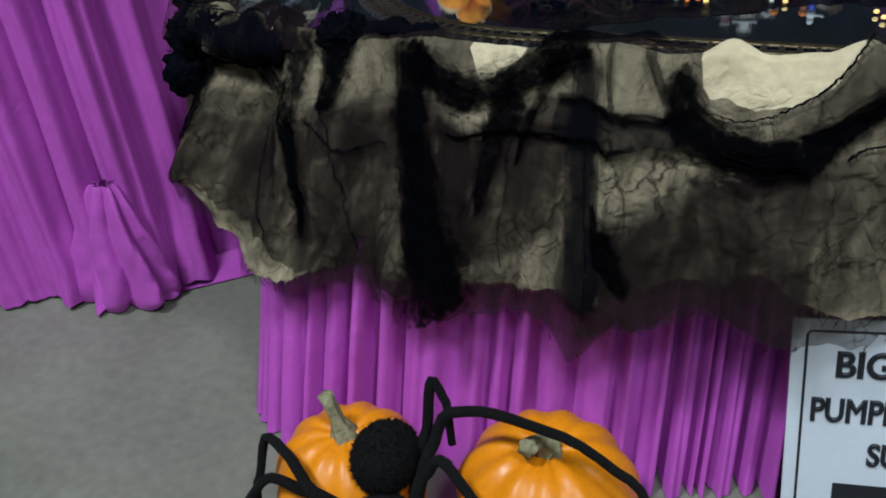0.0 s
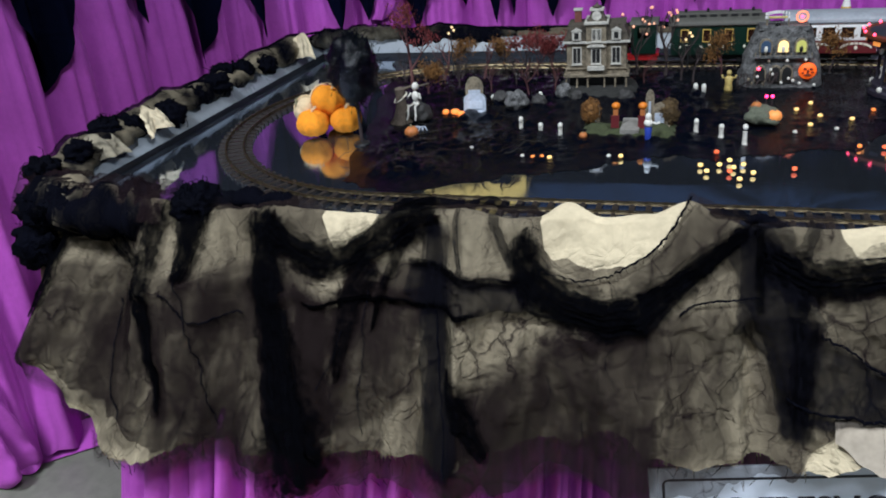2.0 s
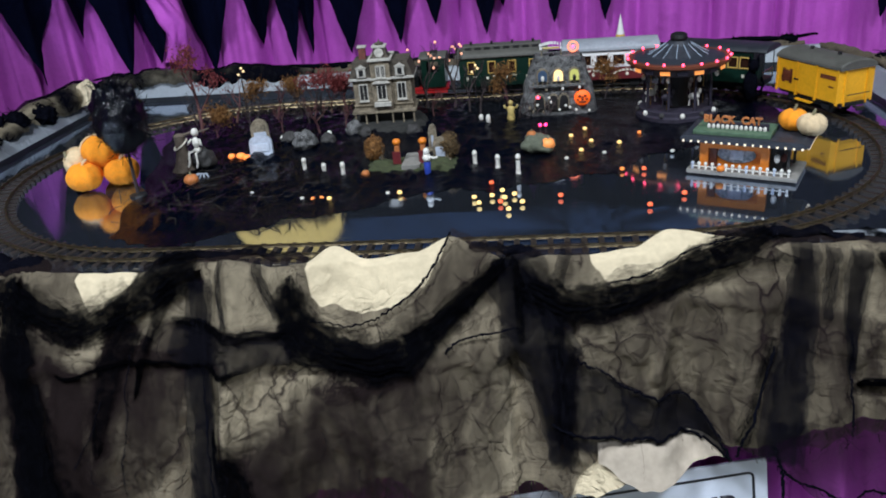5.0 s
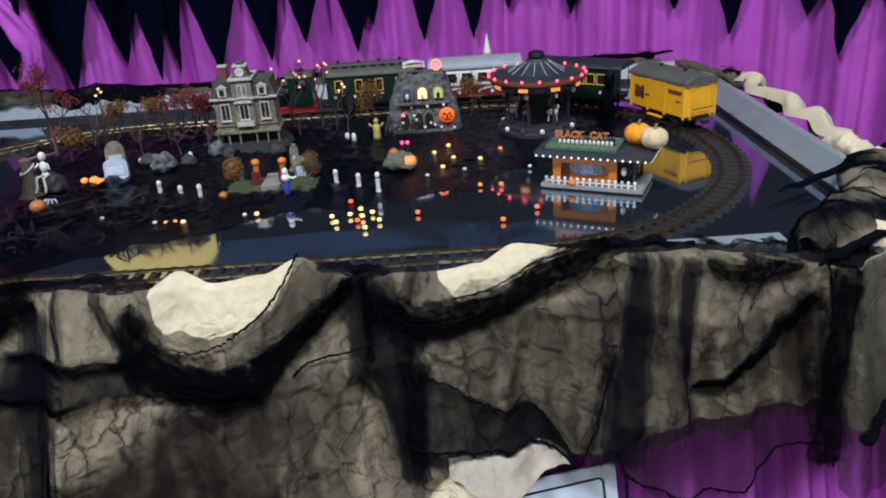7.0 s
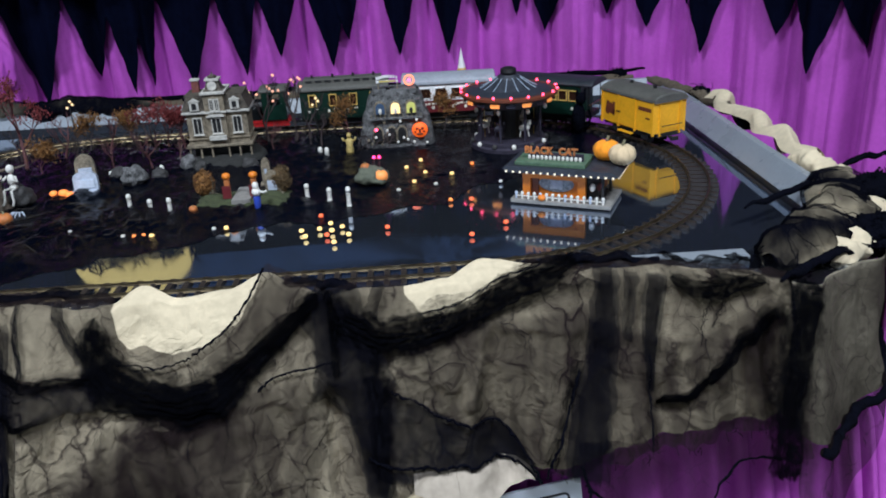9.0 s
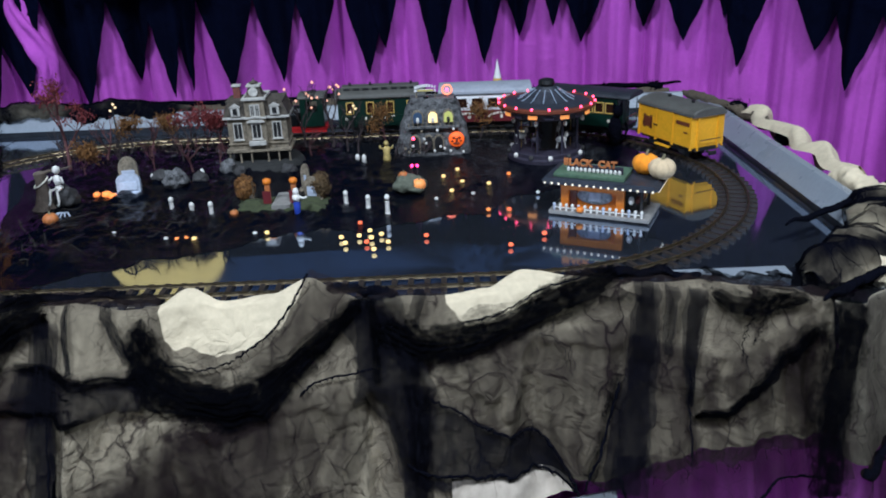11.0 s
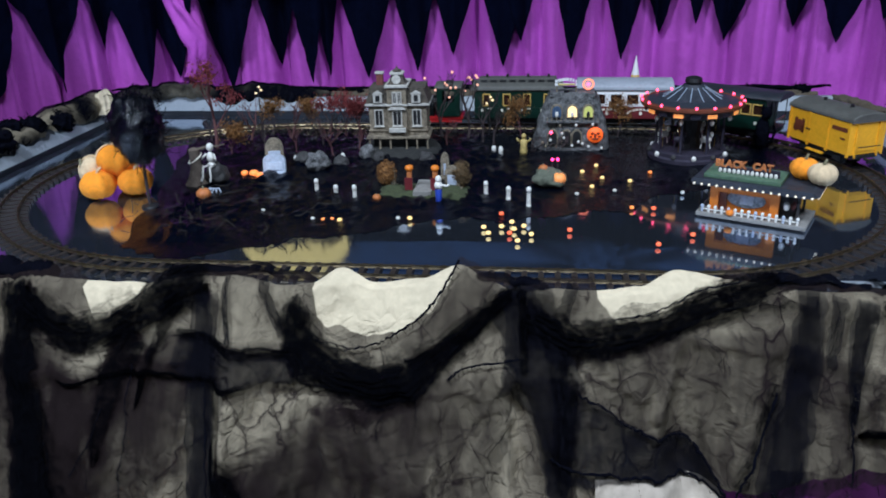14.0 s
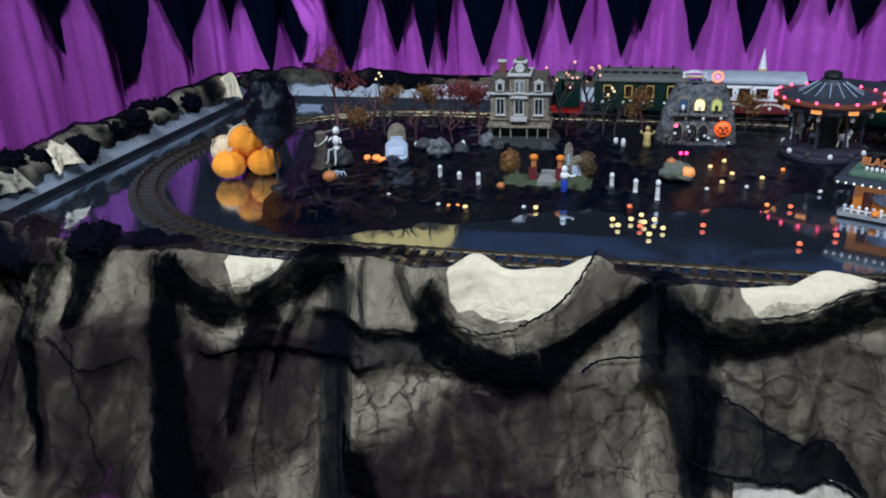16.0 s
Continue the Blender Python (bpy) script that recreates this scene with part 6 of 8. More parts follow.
for x in (-0.086, -0.055, -0.024, 0.024, 0.055, 0.086):
    part("porch_column", lathe(B(), [(0.0042, 0.020), (0.0028, 0.026), (0.0026, 0.047), (0.0042, 0.052)], 10, x, F - 0.012), STONE, house)
part("string_course", box(B(), -0.088, 0.088, F - 0.004, 0.058, 0.072, 0.076, 0.001), STONE, house)
part("eave", box(B(), -0.095, 0.095, F - 0.009, 0.064, 0.148, 0.155, 0.001), TRIM, house)
for s in (-1, 1):
    bm = prism(B(), [(s * 0.028, 0.155), (s * 0.094, 0.155), (s * 0.078, 0.195), (s * 0.028, 0.195)], F - 0.006, 0.06)
    part("mansard", bm, SLATE, house, "dark slate mansard")
    part("roof_curb", box(B(), min(s * 0.028, s * 0.082), max(s * 0.028, s * 0.082), F - 0.003, 0.05, 0.195, 0.200), SLATE, house)
    d = part("dormer", box(B(), s * 0.056 - 0.013, s * 0.056 + 0.013, F - 0.013, F + 0.01, 0.158, 0.184, 0.001), TRIM, house)
    part("pediment", prism(B(), [(s * 0.056 - 0.016, 0.184), (s * 0.056 + 0.016, 0.184), (s * 0.056, 0.194)], F - 0.015, F + 0.01), TRIM, d)
    part("pane", box(B(), s * 0.056 - 0.006, s * 0.056 + 0.006, F - 0.0145, F - 0.012, 0.163, 0.180), BLACK_METAL, d)
    sash(house, s * 0.056, 0.090, 0.021, 0.044, F)
part("centre_bay", box(B(), -0.028, 0.028, F - 0.016, 0.05, 0.055, 0.205, 0.001), STONE, house)
sash(house, 0.0, 0.094, 0.022, 0.040, F - 0.016)
part("balcony_rail", box(B(), -0.024, 0.024, F - 0.028, F - 0.016, 0.074, 0.086, 0.001), TRIM, house)
part("window_hood", prism(B(), [(-0.026, 0.140), (0.026, 0.140), (0.018, 0.147), (-0.018, 0.147)], F - 0.024, F - 0.015), TRIM, house)
sash(house, -0.006, 0.158, 0.008, 0.030, F - 0.016)
sash(house, 0.008, 0.158, 0.008, 0.030, F - 0.016)
part("bay_eave", box(B(), -0.034, 0.034, F - 0.022, 0.052, 0.203, 0.209, 0.001), TRIM, house)
part("bay_cornice", box(B(), -0.032, 0.032, F - 0.020, 0.0, 0.150, 0.155), TRIM, house)
part("tower_roof", lathe(B(), [(0.040, 0.209), (0.030, 0.216), (0.024, 0.232), (0.022, 0.238)], 4), SLATE, house).matrix_basis = pose(0, -0.02, 0, 0, 0, 45)
part("tower_curb", box(B(), -0.020, 0.020, -0.04, 0.0, 0.236, 0.242, 0.001), TRIM, house)
part("finial", lathe(B(), [(0.012, 0.242), (0.014, 0.247), (0.003, 0.252), (0.0, 0.262)], 10, 0, -0.02), SLATE, house)
part("clock", lathe(B(), [(0.0, -0.002), (0.013, -0.002), (0.013, 0.002), (0.0, 0.002)], 20), TRIM, house, "white tower clock").matrix_basis = pose(0, F - 0.002, 0.224, 90, 0, 0)
part("chimney", box(B(), -0.066, -0.046, 0.0, 0.02, 0.195, 0.232, 0.001), BRICK, house)
part("chimney_cap", box(B(), -0.069, -0.043, -0.003, 0.023, 0.232, 0.237, 0.001), TRIM, house)
part("front_steps", prism(B(), [(-0.02, 0.0), (0.02, 0.0), (0.02, 0.008), (0.016, 0.008), (0.016, 0.016), (-0.016, 0.016), (-0.016, 0.008), (-0.02, 0.008)], F - 0.045, F - 0.01), PATH_GREY, house)


def boulder(name, x, y, r, mat, label, category, flat=0.6, seed=0.0, z=None):
    bm = B()

    def place(u, v):
        a, b = 2 * math.pi * u, math.pi * (v - 0.5)
        d = Vector((math.cos(a) * math.cos(b), math.sin(a) * math.cos(b), math.sin(b)))
        k = r * (1 + 0.35 * wob(d.x * 1.8 + seed, d.y * 1.8, d.z * 1.8) + 0.18 * wob(d.x * 5, d.y * 5 + seed, d.z * 5))
        return Vector((d.x * k, d.y * k, max(0.0, r * flat * 0.8 + d.z * k * flat)))

    sheet(bm, 26, 14, place)
    ob = tagged(part(name, bm, mat, smooth=True), label, category)
    ob.matrix_basis = pose(x, y, G if z is None else z)
    return ob


for x, y, r, s in ((-0.245, 0.235, 0.026, 1), (-0.20, 0.20, 0.018, 2), (-0.06, 0.19, 0.022, 3), (-0.36, 0.11, 0.034, 4), (-0.30, 0.14, 0.022, 5), (-0.42, 0.17, 0.024, 6)):
    boulder("rock", x, y, r, CRYPT if s in (1, 4) else ROCK, "rough grey resin rock on the black film", "rock", 0.8, s * 3.1)

# ---- haunted crypt with banner ----
crypt = thing("haunted_crypt", "grey rocky toy crypt with lit windows and a banner", "model house", pose(0.355, 0.375, G, 0, 0, 0))
bm = B()


def crypt_place(u, v):
    a = math.pi * 2 * u
    w = 0.112 * (1 - 0.38 * v ** 1.7) * (1 + 0.05 * wob(math.cos(a) * 3, math.sin(a) * 3, v * 5))
    d = 0.055 * (1 - 0.3 * v)
    ex = 0.55
    cx, cy = math.copysign(abs(math.cos(a)) ** ex, math.cos(a)), math.copysign(abs(math.sin(a)) ** ex, math.sin(a))
    return Vector((w * cx, d * cy + 0.006 * wob(cx * 4, v * 9, 3), 0.165 * v + 0.006 * wob(cx * 5, cy * 5, v * 6)))


sheet(bm, 64, 26, crypt_place)
part("rock_wall", bm, CRYPT, crypt, smooth=True)
part("roof_slab", box(B(), -0.066, 0.066, -0.036, 0.036, 0.155, 0.170, 0.004), CRYPT, crypt)


def arch(parent, x, z, w, h, y, fill, name="arch_window"):
    outer = [(-w / 2 - 0.004, 0), (w / 2 + 0.004, 0), (w / 2 + 0.004, h * 0.6)] + [((w / 2 + 0.004) * math.cos(math.pi * k / 8), h * 0.6 + (h * 0.4 + 0.004) * math.sin(math.pi * k / 8)) for k in range(1, 8)] + [(-w / 2 - 0.004, h * 0.6)]
    inner = [(-w / 2, 0.002), (w / 2, 0.002), (w / 2, h * 0.6)] + [((w / 2) * math.cos(math.pi * k / 8), h * 0.6 + h * 0.4 * math.sin(math.pi * k / 8)) for k in range(1, 8)] + [(-w / 2, h * 0.6)]
    fr = part(name, prism(B(), [(x + a, z + b) for a, b in outer], y - 0.004, y + 0.01), STONE, parent)
    part("pane", prism(B(), [(x + a, z + b) for a, b in inner], y - 0.006, y), fill, fr)
    return fr


for x, fill in ((-0.045, DARK_BLUE), (0.0, LED_YELLOW), (0.046, OLIVE_GLOW)):
    arch(crypt, x, 0.100, 0.026, 0.034, -0.048, fill)
    part("figure_shape", ball_mesh(x, -0.056, 0.110, 0.005, 0.003, 0.009), BLACK_METAL if x > 0 else BONE, crypt)
part("balcony", box(B(), -0.075, 0.078, -0.062, -0.04, 0.086, 0.092, 0.001), CRYPT, crypt)
for k in range(12):
    x = -0.072 + k * 0.0133
    part("baluster", cyl(B(), (x, -0.060, 0.092), (x, -0.060, 0.102), 0.0015, n=6), STONE, crypt)
for x, r in ((-0.055, 0.0), (-0.015, 0.0), (0.015, 0.0)):
    arch(crypt, x, 0.020, 0.024, 0.042, -0.056, BLACK_METAL, "arch_door")
lit = part("lit_jack_o_lantern", ball_mesh(0.068, -0.056, 0.050, 0.024, 0.012, 0.023), LED_ORANGE, crypt, "glowing orange jack-o'-lantern")
for dx, dz, rx, rz in ((-0.008, 0.007, 0.005, 0.004), (0.008, 0.007, 0.005, 0.004), (0.0, -0.010, 0.011, 0.004), (0.0, 0.0, 0.004, 0.007), (-0.013, -0.003, 0.004, 0.003), (0.012, -0.002, 0.005, 0.003)):
    part("carving", ball_mesh(0.068 + dx, -0.068, 0.050 + dz, rx, 0.0025, rz), CARVED, lit, "dark carved cut")
part("red_eye", ball_mesh(-0.060, -0.062, 0.058, 0.005), LED_RED, crypt)
for x, z in ((-0.028, 0.055), (-0.022, 0.042), (0.02, 0.03), (-0.062, 0.035), (0.032, 0.024), (-0.075, 0.016), (-0.045, 0.014), (0.002, 0.018), (-0.085, 0.028), (0.05, 0.016), (0.088, 0.012), (-0.035, 0.078), (0.012, 0.080), (0.06, 0.082)):
    part("skull", ball_mesh(x, -0.062, z, 0.0042, 0.004, 0.0048), BONE if (x * 1000) % 2 < 1 else STONE, crypt)
ban = B()
for k in range(8):
    t0, t1 = k / 8, (k + 1) / 8
    for j, (za, zb) in enumerate(((0.0, 0.007), (0.0085, 0.016))):
        arc = 0.006 * math.sin(math.pi * (t0 + t1) / 2)
        box(ban, -0.052 + 0.068 * t0, -0.048 + 0.060 * t1 - 0.001 * j, -0.024, -0.020, 0.188 + za + arc * j, 0.188 + zb + arc * j)
part("banner", ban, WHITE, crypt, "white banner with an unreadable name")
part("banner_bar", box(B(), -0.042, 0.006, -0.026, -0.024, 0.190, 0.1945), BANNER_YELLOW, crypt, "yellow lettering bar")
for x in (-0.046, 0.010):
    part("banner_post", cyl(B(), (x, -0.02, 0.165), (x, -0.02, 0.194), 0.0022, n=8), STONE, crypt)
ring = B()
tube(ring, [(0.045 + 0.014 * math.cos(2 * math.pi * k / 20), -0.012, 0.190 + 0.014 * math.sin(2 * math.pi * k / 20)) for k in range(21)], 0.0026, 6)
part("ring_sign", ring, ORANGE_NEON, crypt, "orange lit ring")
part("ring_hub", ball_mesh(0.045, -0.012, 0.190, 0.005, 0.003, 0.005), LED_RED, crypt)
part("lamp_head", ball_mesh(-0.018, -0.03, 0.172, 0.008, 0.006, 0.006), BLACK_GLOSS, crypt)
# bare roots round the crypt
rt = random.Random(7)
for k in range(14):
    x, y = rt.uniform(-0.12, 0.0), -0.058
    pts = [(x, y, rt.uniform(0.03, 0.06))]
    for i in range(5):
        pts.append((pts[-1][0] + rt.uniform(-0.012, 0.006), pts[-1][1] - rt.uniform(0.0, 0.006), max(0.002, pts[-1][2] - rt.uniform(0.002, 0.014))))
    part("root", tube(B(), pts, lambda f: 0.0022 * (1.1 - 0.8 * f), 5), TWIG, crypt)

# ---- carousel ----
car = thing("carousel", "violet skull carousel with red bulbs round its canopy", "carousel", pose(0.685, 0.285, G))
part("base", lathe(B(), [(0.112, 0.0), (0.112, 0.010), (0.104, 0.014), (0.104, 0.024), (0.100, 0.026), (0.0, 0.026)], 36), PURPLE_PAINT, car)
part("core", lathe(B(), [(0.034, 0.026), (0.030, 0.06), (0.034, 0.145)], 12), BLACK_METAL, car)
part("canopy", lathe(B(), [(0.108, 0.128), (0.134, 0.150), (0.138, 0.158), (0.132, 0.161), (0.080, 0.168), (0.072, 0.172), (0.036, 0.194), (0.026, 0.205), (0.0, 0.205)], 40), CANOPY, car, "dark canopy")
part("canopy_skirt", lathe(B(), [(0.101, 0.124), (0.112, 0.130), (0.124, 0.139), (0.133, 0.148), (0.130, 0.149), (0.118, 0.141), (0.100, 0.128)], 40), DUSK, car, "dusky curved fascia")
part("canopy_rim", lathe(B(), [(0.1385, 0.150), (0.1415, 0.153), (0.1415, 0.160), (0.1385, 0.162)], 40), BROWN, car, "dark red-brown rim")
part("crown", lathe(B(), [(0.020, 0.205), (0.024, 0.212), (0.022, 0.222), (0.012, 0.226), (0.0, 0.226)], 20), BLACK_METAL, car)
for k in range(14):
    a = 2 * math.pi * k / 14
    c, s = math.cos(a), math.sin(a)
    part("canopy_rib", tube(B(), [(0.082 * c, 0.082 * s, 0.170), (0.070 * c, 0.070 * s, 0.1755), (0.034 * c, 0.034 * s, 0.198)], 0.0013, 5), RIB, car, "pale blue rib")
for k in range(18):
    a = 2 * math.pi * (k + 0.3) / 18
    part("bulb", ball_mesh(0.139 * math.cos(a), 0.139 * math.sin(a), 0.165, 0.0038, u=10, v=6), LED_RED, car, "small red bulb")
    part("rim_panel", box(B(), -0.013, 0.013, -0.001, 0.001, -0.006, 0.006), LED_AMBER if k % 2 == 0 else PURPLE_PAINT, car).matrix_basis = Matrix.Translation((0.1285 * math.cos(a), 0.1285 * math.sin(a), 0.141)) @ pose(0, 0, 0, 0, 0, math.degrees(a) + 90)
for k in range(8):
    a = 2 * math.pi * (k + 0.5) / 8
    x, y = 0.092 * math.cos(a), 0.092 * math.sin(a)
    part("pole", cyl(B(), (x, y, 0.026), (x, y, 0.140), 0.004, n=8), PURPLE_PAINT, car)
    part("hanging_skull", ball_mesh(1.16 * x, 1.16 * y, 0.117, 0.006, 0.006, 0.008), BONE, car, "bone-white skull")
for k in range(6):
    a = 2 * math.pi * k / 6
    x, y = 0.072 * math.cos(a), 0.072 * math.sin(a)
    m = B()
    ball(m, x, y, 0.062, 0.016, 0.009, 0.010, 12, 8)
    ball(m, x + 0.014, y, 0.076, 0.006, 0.005, 0.009, 10, 6)
    for dx in (-0.010, 0.010):
        cyl(m, (x + dx, y, 0.056), (x + dx * 1.3, y, 0.036), 0.002, n=6)
    part("mount", m, BONE if k % 2 else PURPLE_PAINT, car, "small skeletal mount")
    part("mount_pole", cyl(B(), (x, y, 0.026), (x, y, 0.135), 0.0014, n=6), BRASS, car)
for k in range(12):
    a = 2 * math.pi * k / 12
    part("step_skull", ball_mesh(0.107 * math.cos(a), 0.107 * math.sin(a), 0.018, 0.007, 0.007, 0.008, 10, 7), BONE if k % 2 else ROCK, car)

# ---- diner with a lettered sign ----
din = thing("toy_diner", "orange and green toy diner with a lettered roof sign", "model house", pose(0.756, -0.226, G, 0, 0, -25) @ Matrix.Scale(0.95, 4))
part("base_slab", box(B(), -0.125, 0.125, -0.055, 0.080, 0.0, 0.010, 0.002), PATH_GREY, din)
part("back_wall", box(B(), -0.090, 0.085, -0.012, 0.072, 0.010, 0.076), BLACK_METAL, din)
for x in (-0.090, 0.048):
    part("front_post", box(B(), x - 0.010, x + 0.010, -0.032, -0.018, 0.010, 0.074, 0.001), ORANGE, din)
part("front_beam", box(B(), -0.100, 0.058, -0.034, -0.017, 0.060, 0.078, 0.001), ORANGE, din)
part("front_panel", box(B(), -0.088, 0.048, -0.0165, -0.0125, 0.010, 0.060), ORANGE, din)
# glow of the lit inside put into pale colours of glass and panel
part("shop_window", ball_mesh(-0.018, -0.018, 0.044, 0.045, 0.008, 0.021, 24, 12), GLASSY, din, "curved window painted bright")
part("painted_glow", box(B(), -0.030, 0.0, -0.0275, -0.026, 0.034, 0.056), TOMB, din)
part("door_panel", box(B(), -0.080, -0.062, -0.022, -0.018, 0.012, 0.064), BROWN, din)
part("roof_slab", prism(B(), [(-0.135, 0.080), (0.13, 0.080), (0.145, 0.087), (0.13, 0.096), (-0.135, 0.096), (-0.142, 0.088)], -0.062, 0.078), CANOPY, din)
part("roof_deck", box(B(), -0.115, 0.060, -0.050, 0.05, 0.096, 0.106, 0.002), ROOF_GREEN, din, "green deck")
for k in range(16):
    x = -0.132 + k * 0.0175
    part("edge_bulb", ball_mesh(x, -0.064, 0.083, 0.0029, u=10, v=6), LED_CREAM, din, "cream bulb")
for k in range(7):
    part("edge_bulb", ball_mesh(0.142, -0.052 + k * 0.018, 0.084, 0.0036, u=10, v=6), LED_CREAM, din)
part("sign_board", box(B(), -0.088, 0.050, -0.020, -0.016, 0.104, 0.124, 0.001), PURPLE_PAINT, din)
for k in range(13):
    x = -0.084 + k * 0.0105
    part("sign_figure", ball_mesh(x, -0.024, 0.111, 0.0042, 0.003, 0.0062, 10, 7), BONE, din, "small white skull")
for word, x in (("BLACK", -0.098), ("CAT", -0.012)):
    cu = bpy.data.curves.new("letters", "FONT")
    cu.body, cu.size, cu.extrude, cu.bevel_depth = word, 0.023, 0.0022, 0.0011
    tmp = new("letters_source", cu)
    me = tmp.to_mesh().copy()
    bpy.data.objects.remove(tmp)
    me.materials.clear()
    me.materials.append(ORANGE_DULL)
    ob = new("sign_letters", me)
    ob.parent = din
    ob["label"] = "orange raised letters"
    ob.matrix_basis = pose(x, -0.018, 0.1195, 90, 0, 0)
for k in range(15):
    x = -0.112 + k * 0.0155
    w = B()
    ball(w, x, -0.047, 0.024, 0.0042, 0.004, 0.0048, 10, 6)
    cyl(w, (x, -0.047, 0.010), (x, -0.047, 0.021), 0.0030, 0.0022, 6)
    part("bone_fence_post", w, BONE if k % 4 else TOMB, din)
part("bone_rail", cyl(B(), (-0.112, -0.047, 0.017), (0.108, -0.047, 0.017), 0.0014, n=6), BONE, din)
part("step_pumpkin", gourd(0.010, 0.8, 7, 16, 8), ORANGE, din).matrix_basis = pose(-0.045, -0.053, 0.010)
for k in range(5):
    part("table_figure", ball_mesh(0.075 + 0.012 * math.sin(k * 2), -0.03 + 0.022 * k, 0.038 + 0.008 * math.cos(k), 0.007, 0.007, 0.011, 10, 7), (BONE, BRICK, PURPLE_PAINT, BONE, ORANGE_DULL)[k], din)
for x, y in ((0.10, -0.03), (0.10, 0.06), (-0.10, 0.06)):
    part("roof_post", cyl(B(), (x, y, 0.010), (x, y, 0.082), 0.0035, n=8), ROCK, din)
for x, y, r, mat, lab in ((0.092, 0.04, 0.034, KNIT, "orange pumpkin on the roof"), (0.136, 0.01, 0.034, KNIT_CREAM, "cream striped pumpkin on the roof")):
    part("roof_pumpkin", gourd(r, 0.8, 9, 30, 12, 0.14), mat, din, lab, True).matrix_basis = pose(x, y, 0.094)
    part("roof_pumpkin_stalk", cyl(B(), (x, y, 0.094 + 1.45 * r), (x + 0.004, y, 0.094 + 1.85 * r), 0.004, 0.003, 8), STALK, din)

# ---- stack of knitted pumpkins ----
for x, y, z, r, mat, label, tilt in ((-0.868, -0.165, 0.0, 0.047, KNIT, "knitted orange pumpkin on the glossy board", 0), (-0.786, -0.125, 0.0, 0.046, KNIT, "knitted orange pumpkin beside the black topiary", 0), (-0.850, -0.118, 0.050, 0.050, KNIT, "knitted orange pumpkin with a cream cord, stacked on others", 20), (-0.880, -0.112, 0.050, 0.038, KNIT_CREAM, "knitted cream pumpkin leaning on the orange ones", -60), (-0.835, -0.07, 0.0, 0.040, KNIT, "knitted orange pumpkin under the stack", 0)):
    p = thing("knitted_pumpkin", label, "pumpkin", pose(x, y, ZT + 0.002 + z, 0, tilt, 20), "stack of knitted pumpkins")
    part("knitted_body", gourd(r, 0.82, 8, 40, 16, 0.09), mat, p, smooth=True)
    part("cord_stalk", tube(B(), [(0, 0, 1.35 * r), (0.004, 0, 1.6 * r), (0.014, 0.004, 1.75 * r)], 0.004, 8), KNIT_CREAM if mat is KNIT else STALK, p, "cream cord stalk")
    if tilt:
        ring = [(1.01 * r * math.cos(a), 0.30 * r * math.sin(a), 0.82 * r + 0.84 * r * math.sin(a)) for a in [math.pi * k / 9 - 0.3 for k in range(12)]]
        part("cord", tube(B(), ring, 0.0026, 6), KNIT_CREAM, p, "cream knitted cord")

# ---- black tinsel topiary ----
top = thing("tinsel_topiary", "black tinsel ball on a thin dark stem", "ornament", pose(-0.708, -0.215, ZT + 0.001))
bm = B()


def tuft(u, v):
    a, b = 2 * math.pi * u, math.pi * (v - 0.5)
    d = Vector((math.cos(a) * math.cos(b), math.sin(a) * math.cos(b), math.sin(b)))
    k = 0.060 * (1 + 0.22 * wob(d.x * 3, d.y * 3, d.z * 3) + 0.12 * abs(wob(d.x * 11, d.y * 11, d.z * 11)))
    return Vector((d.x * k, d.y * k, 0.200 + d.z * k * 1.30))


sheet(bm, 60, 36, tuft)
strand = random.Random(6)
for k in range(620):
    p = tuft(strand.random(), strand.uniform(0.03, 0.97))
    d = (p - Vector((0, 0, 0.205))).normalized()
    s = Vector((strand.gauss(0, 1), strand.gauss(0, 1), strand.gauss(0, 1))) * 0.008
    e = d * strand.uniform(0.002, 0.009)
    tube(bm, [p - d * 0.006, p + e + s * 0.4, p + e * 1.1 + s, p + e * 0.5 + s * 1.5], 0.0008, 3)
part("tinsel_ball", bm, TINSEL, top, smooth=True)
part("stem", cyl(B(), (0, 0, 0.004), (0, 0, 0.155), 0.0045, 0.0035, 10), TWIG, top)
part("foot", lathe(B(), [(0.022, 0.0), (0.020, 0.004), (0.006, 0.008), (0.0, 0.008)], 20), BLACK_METAL, top)


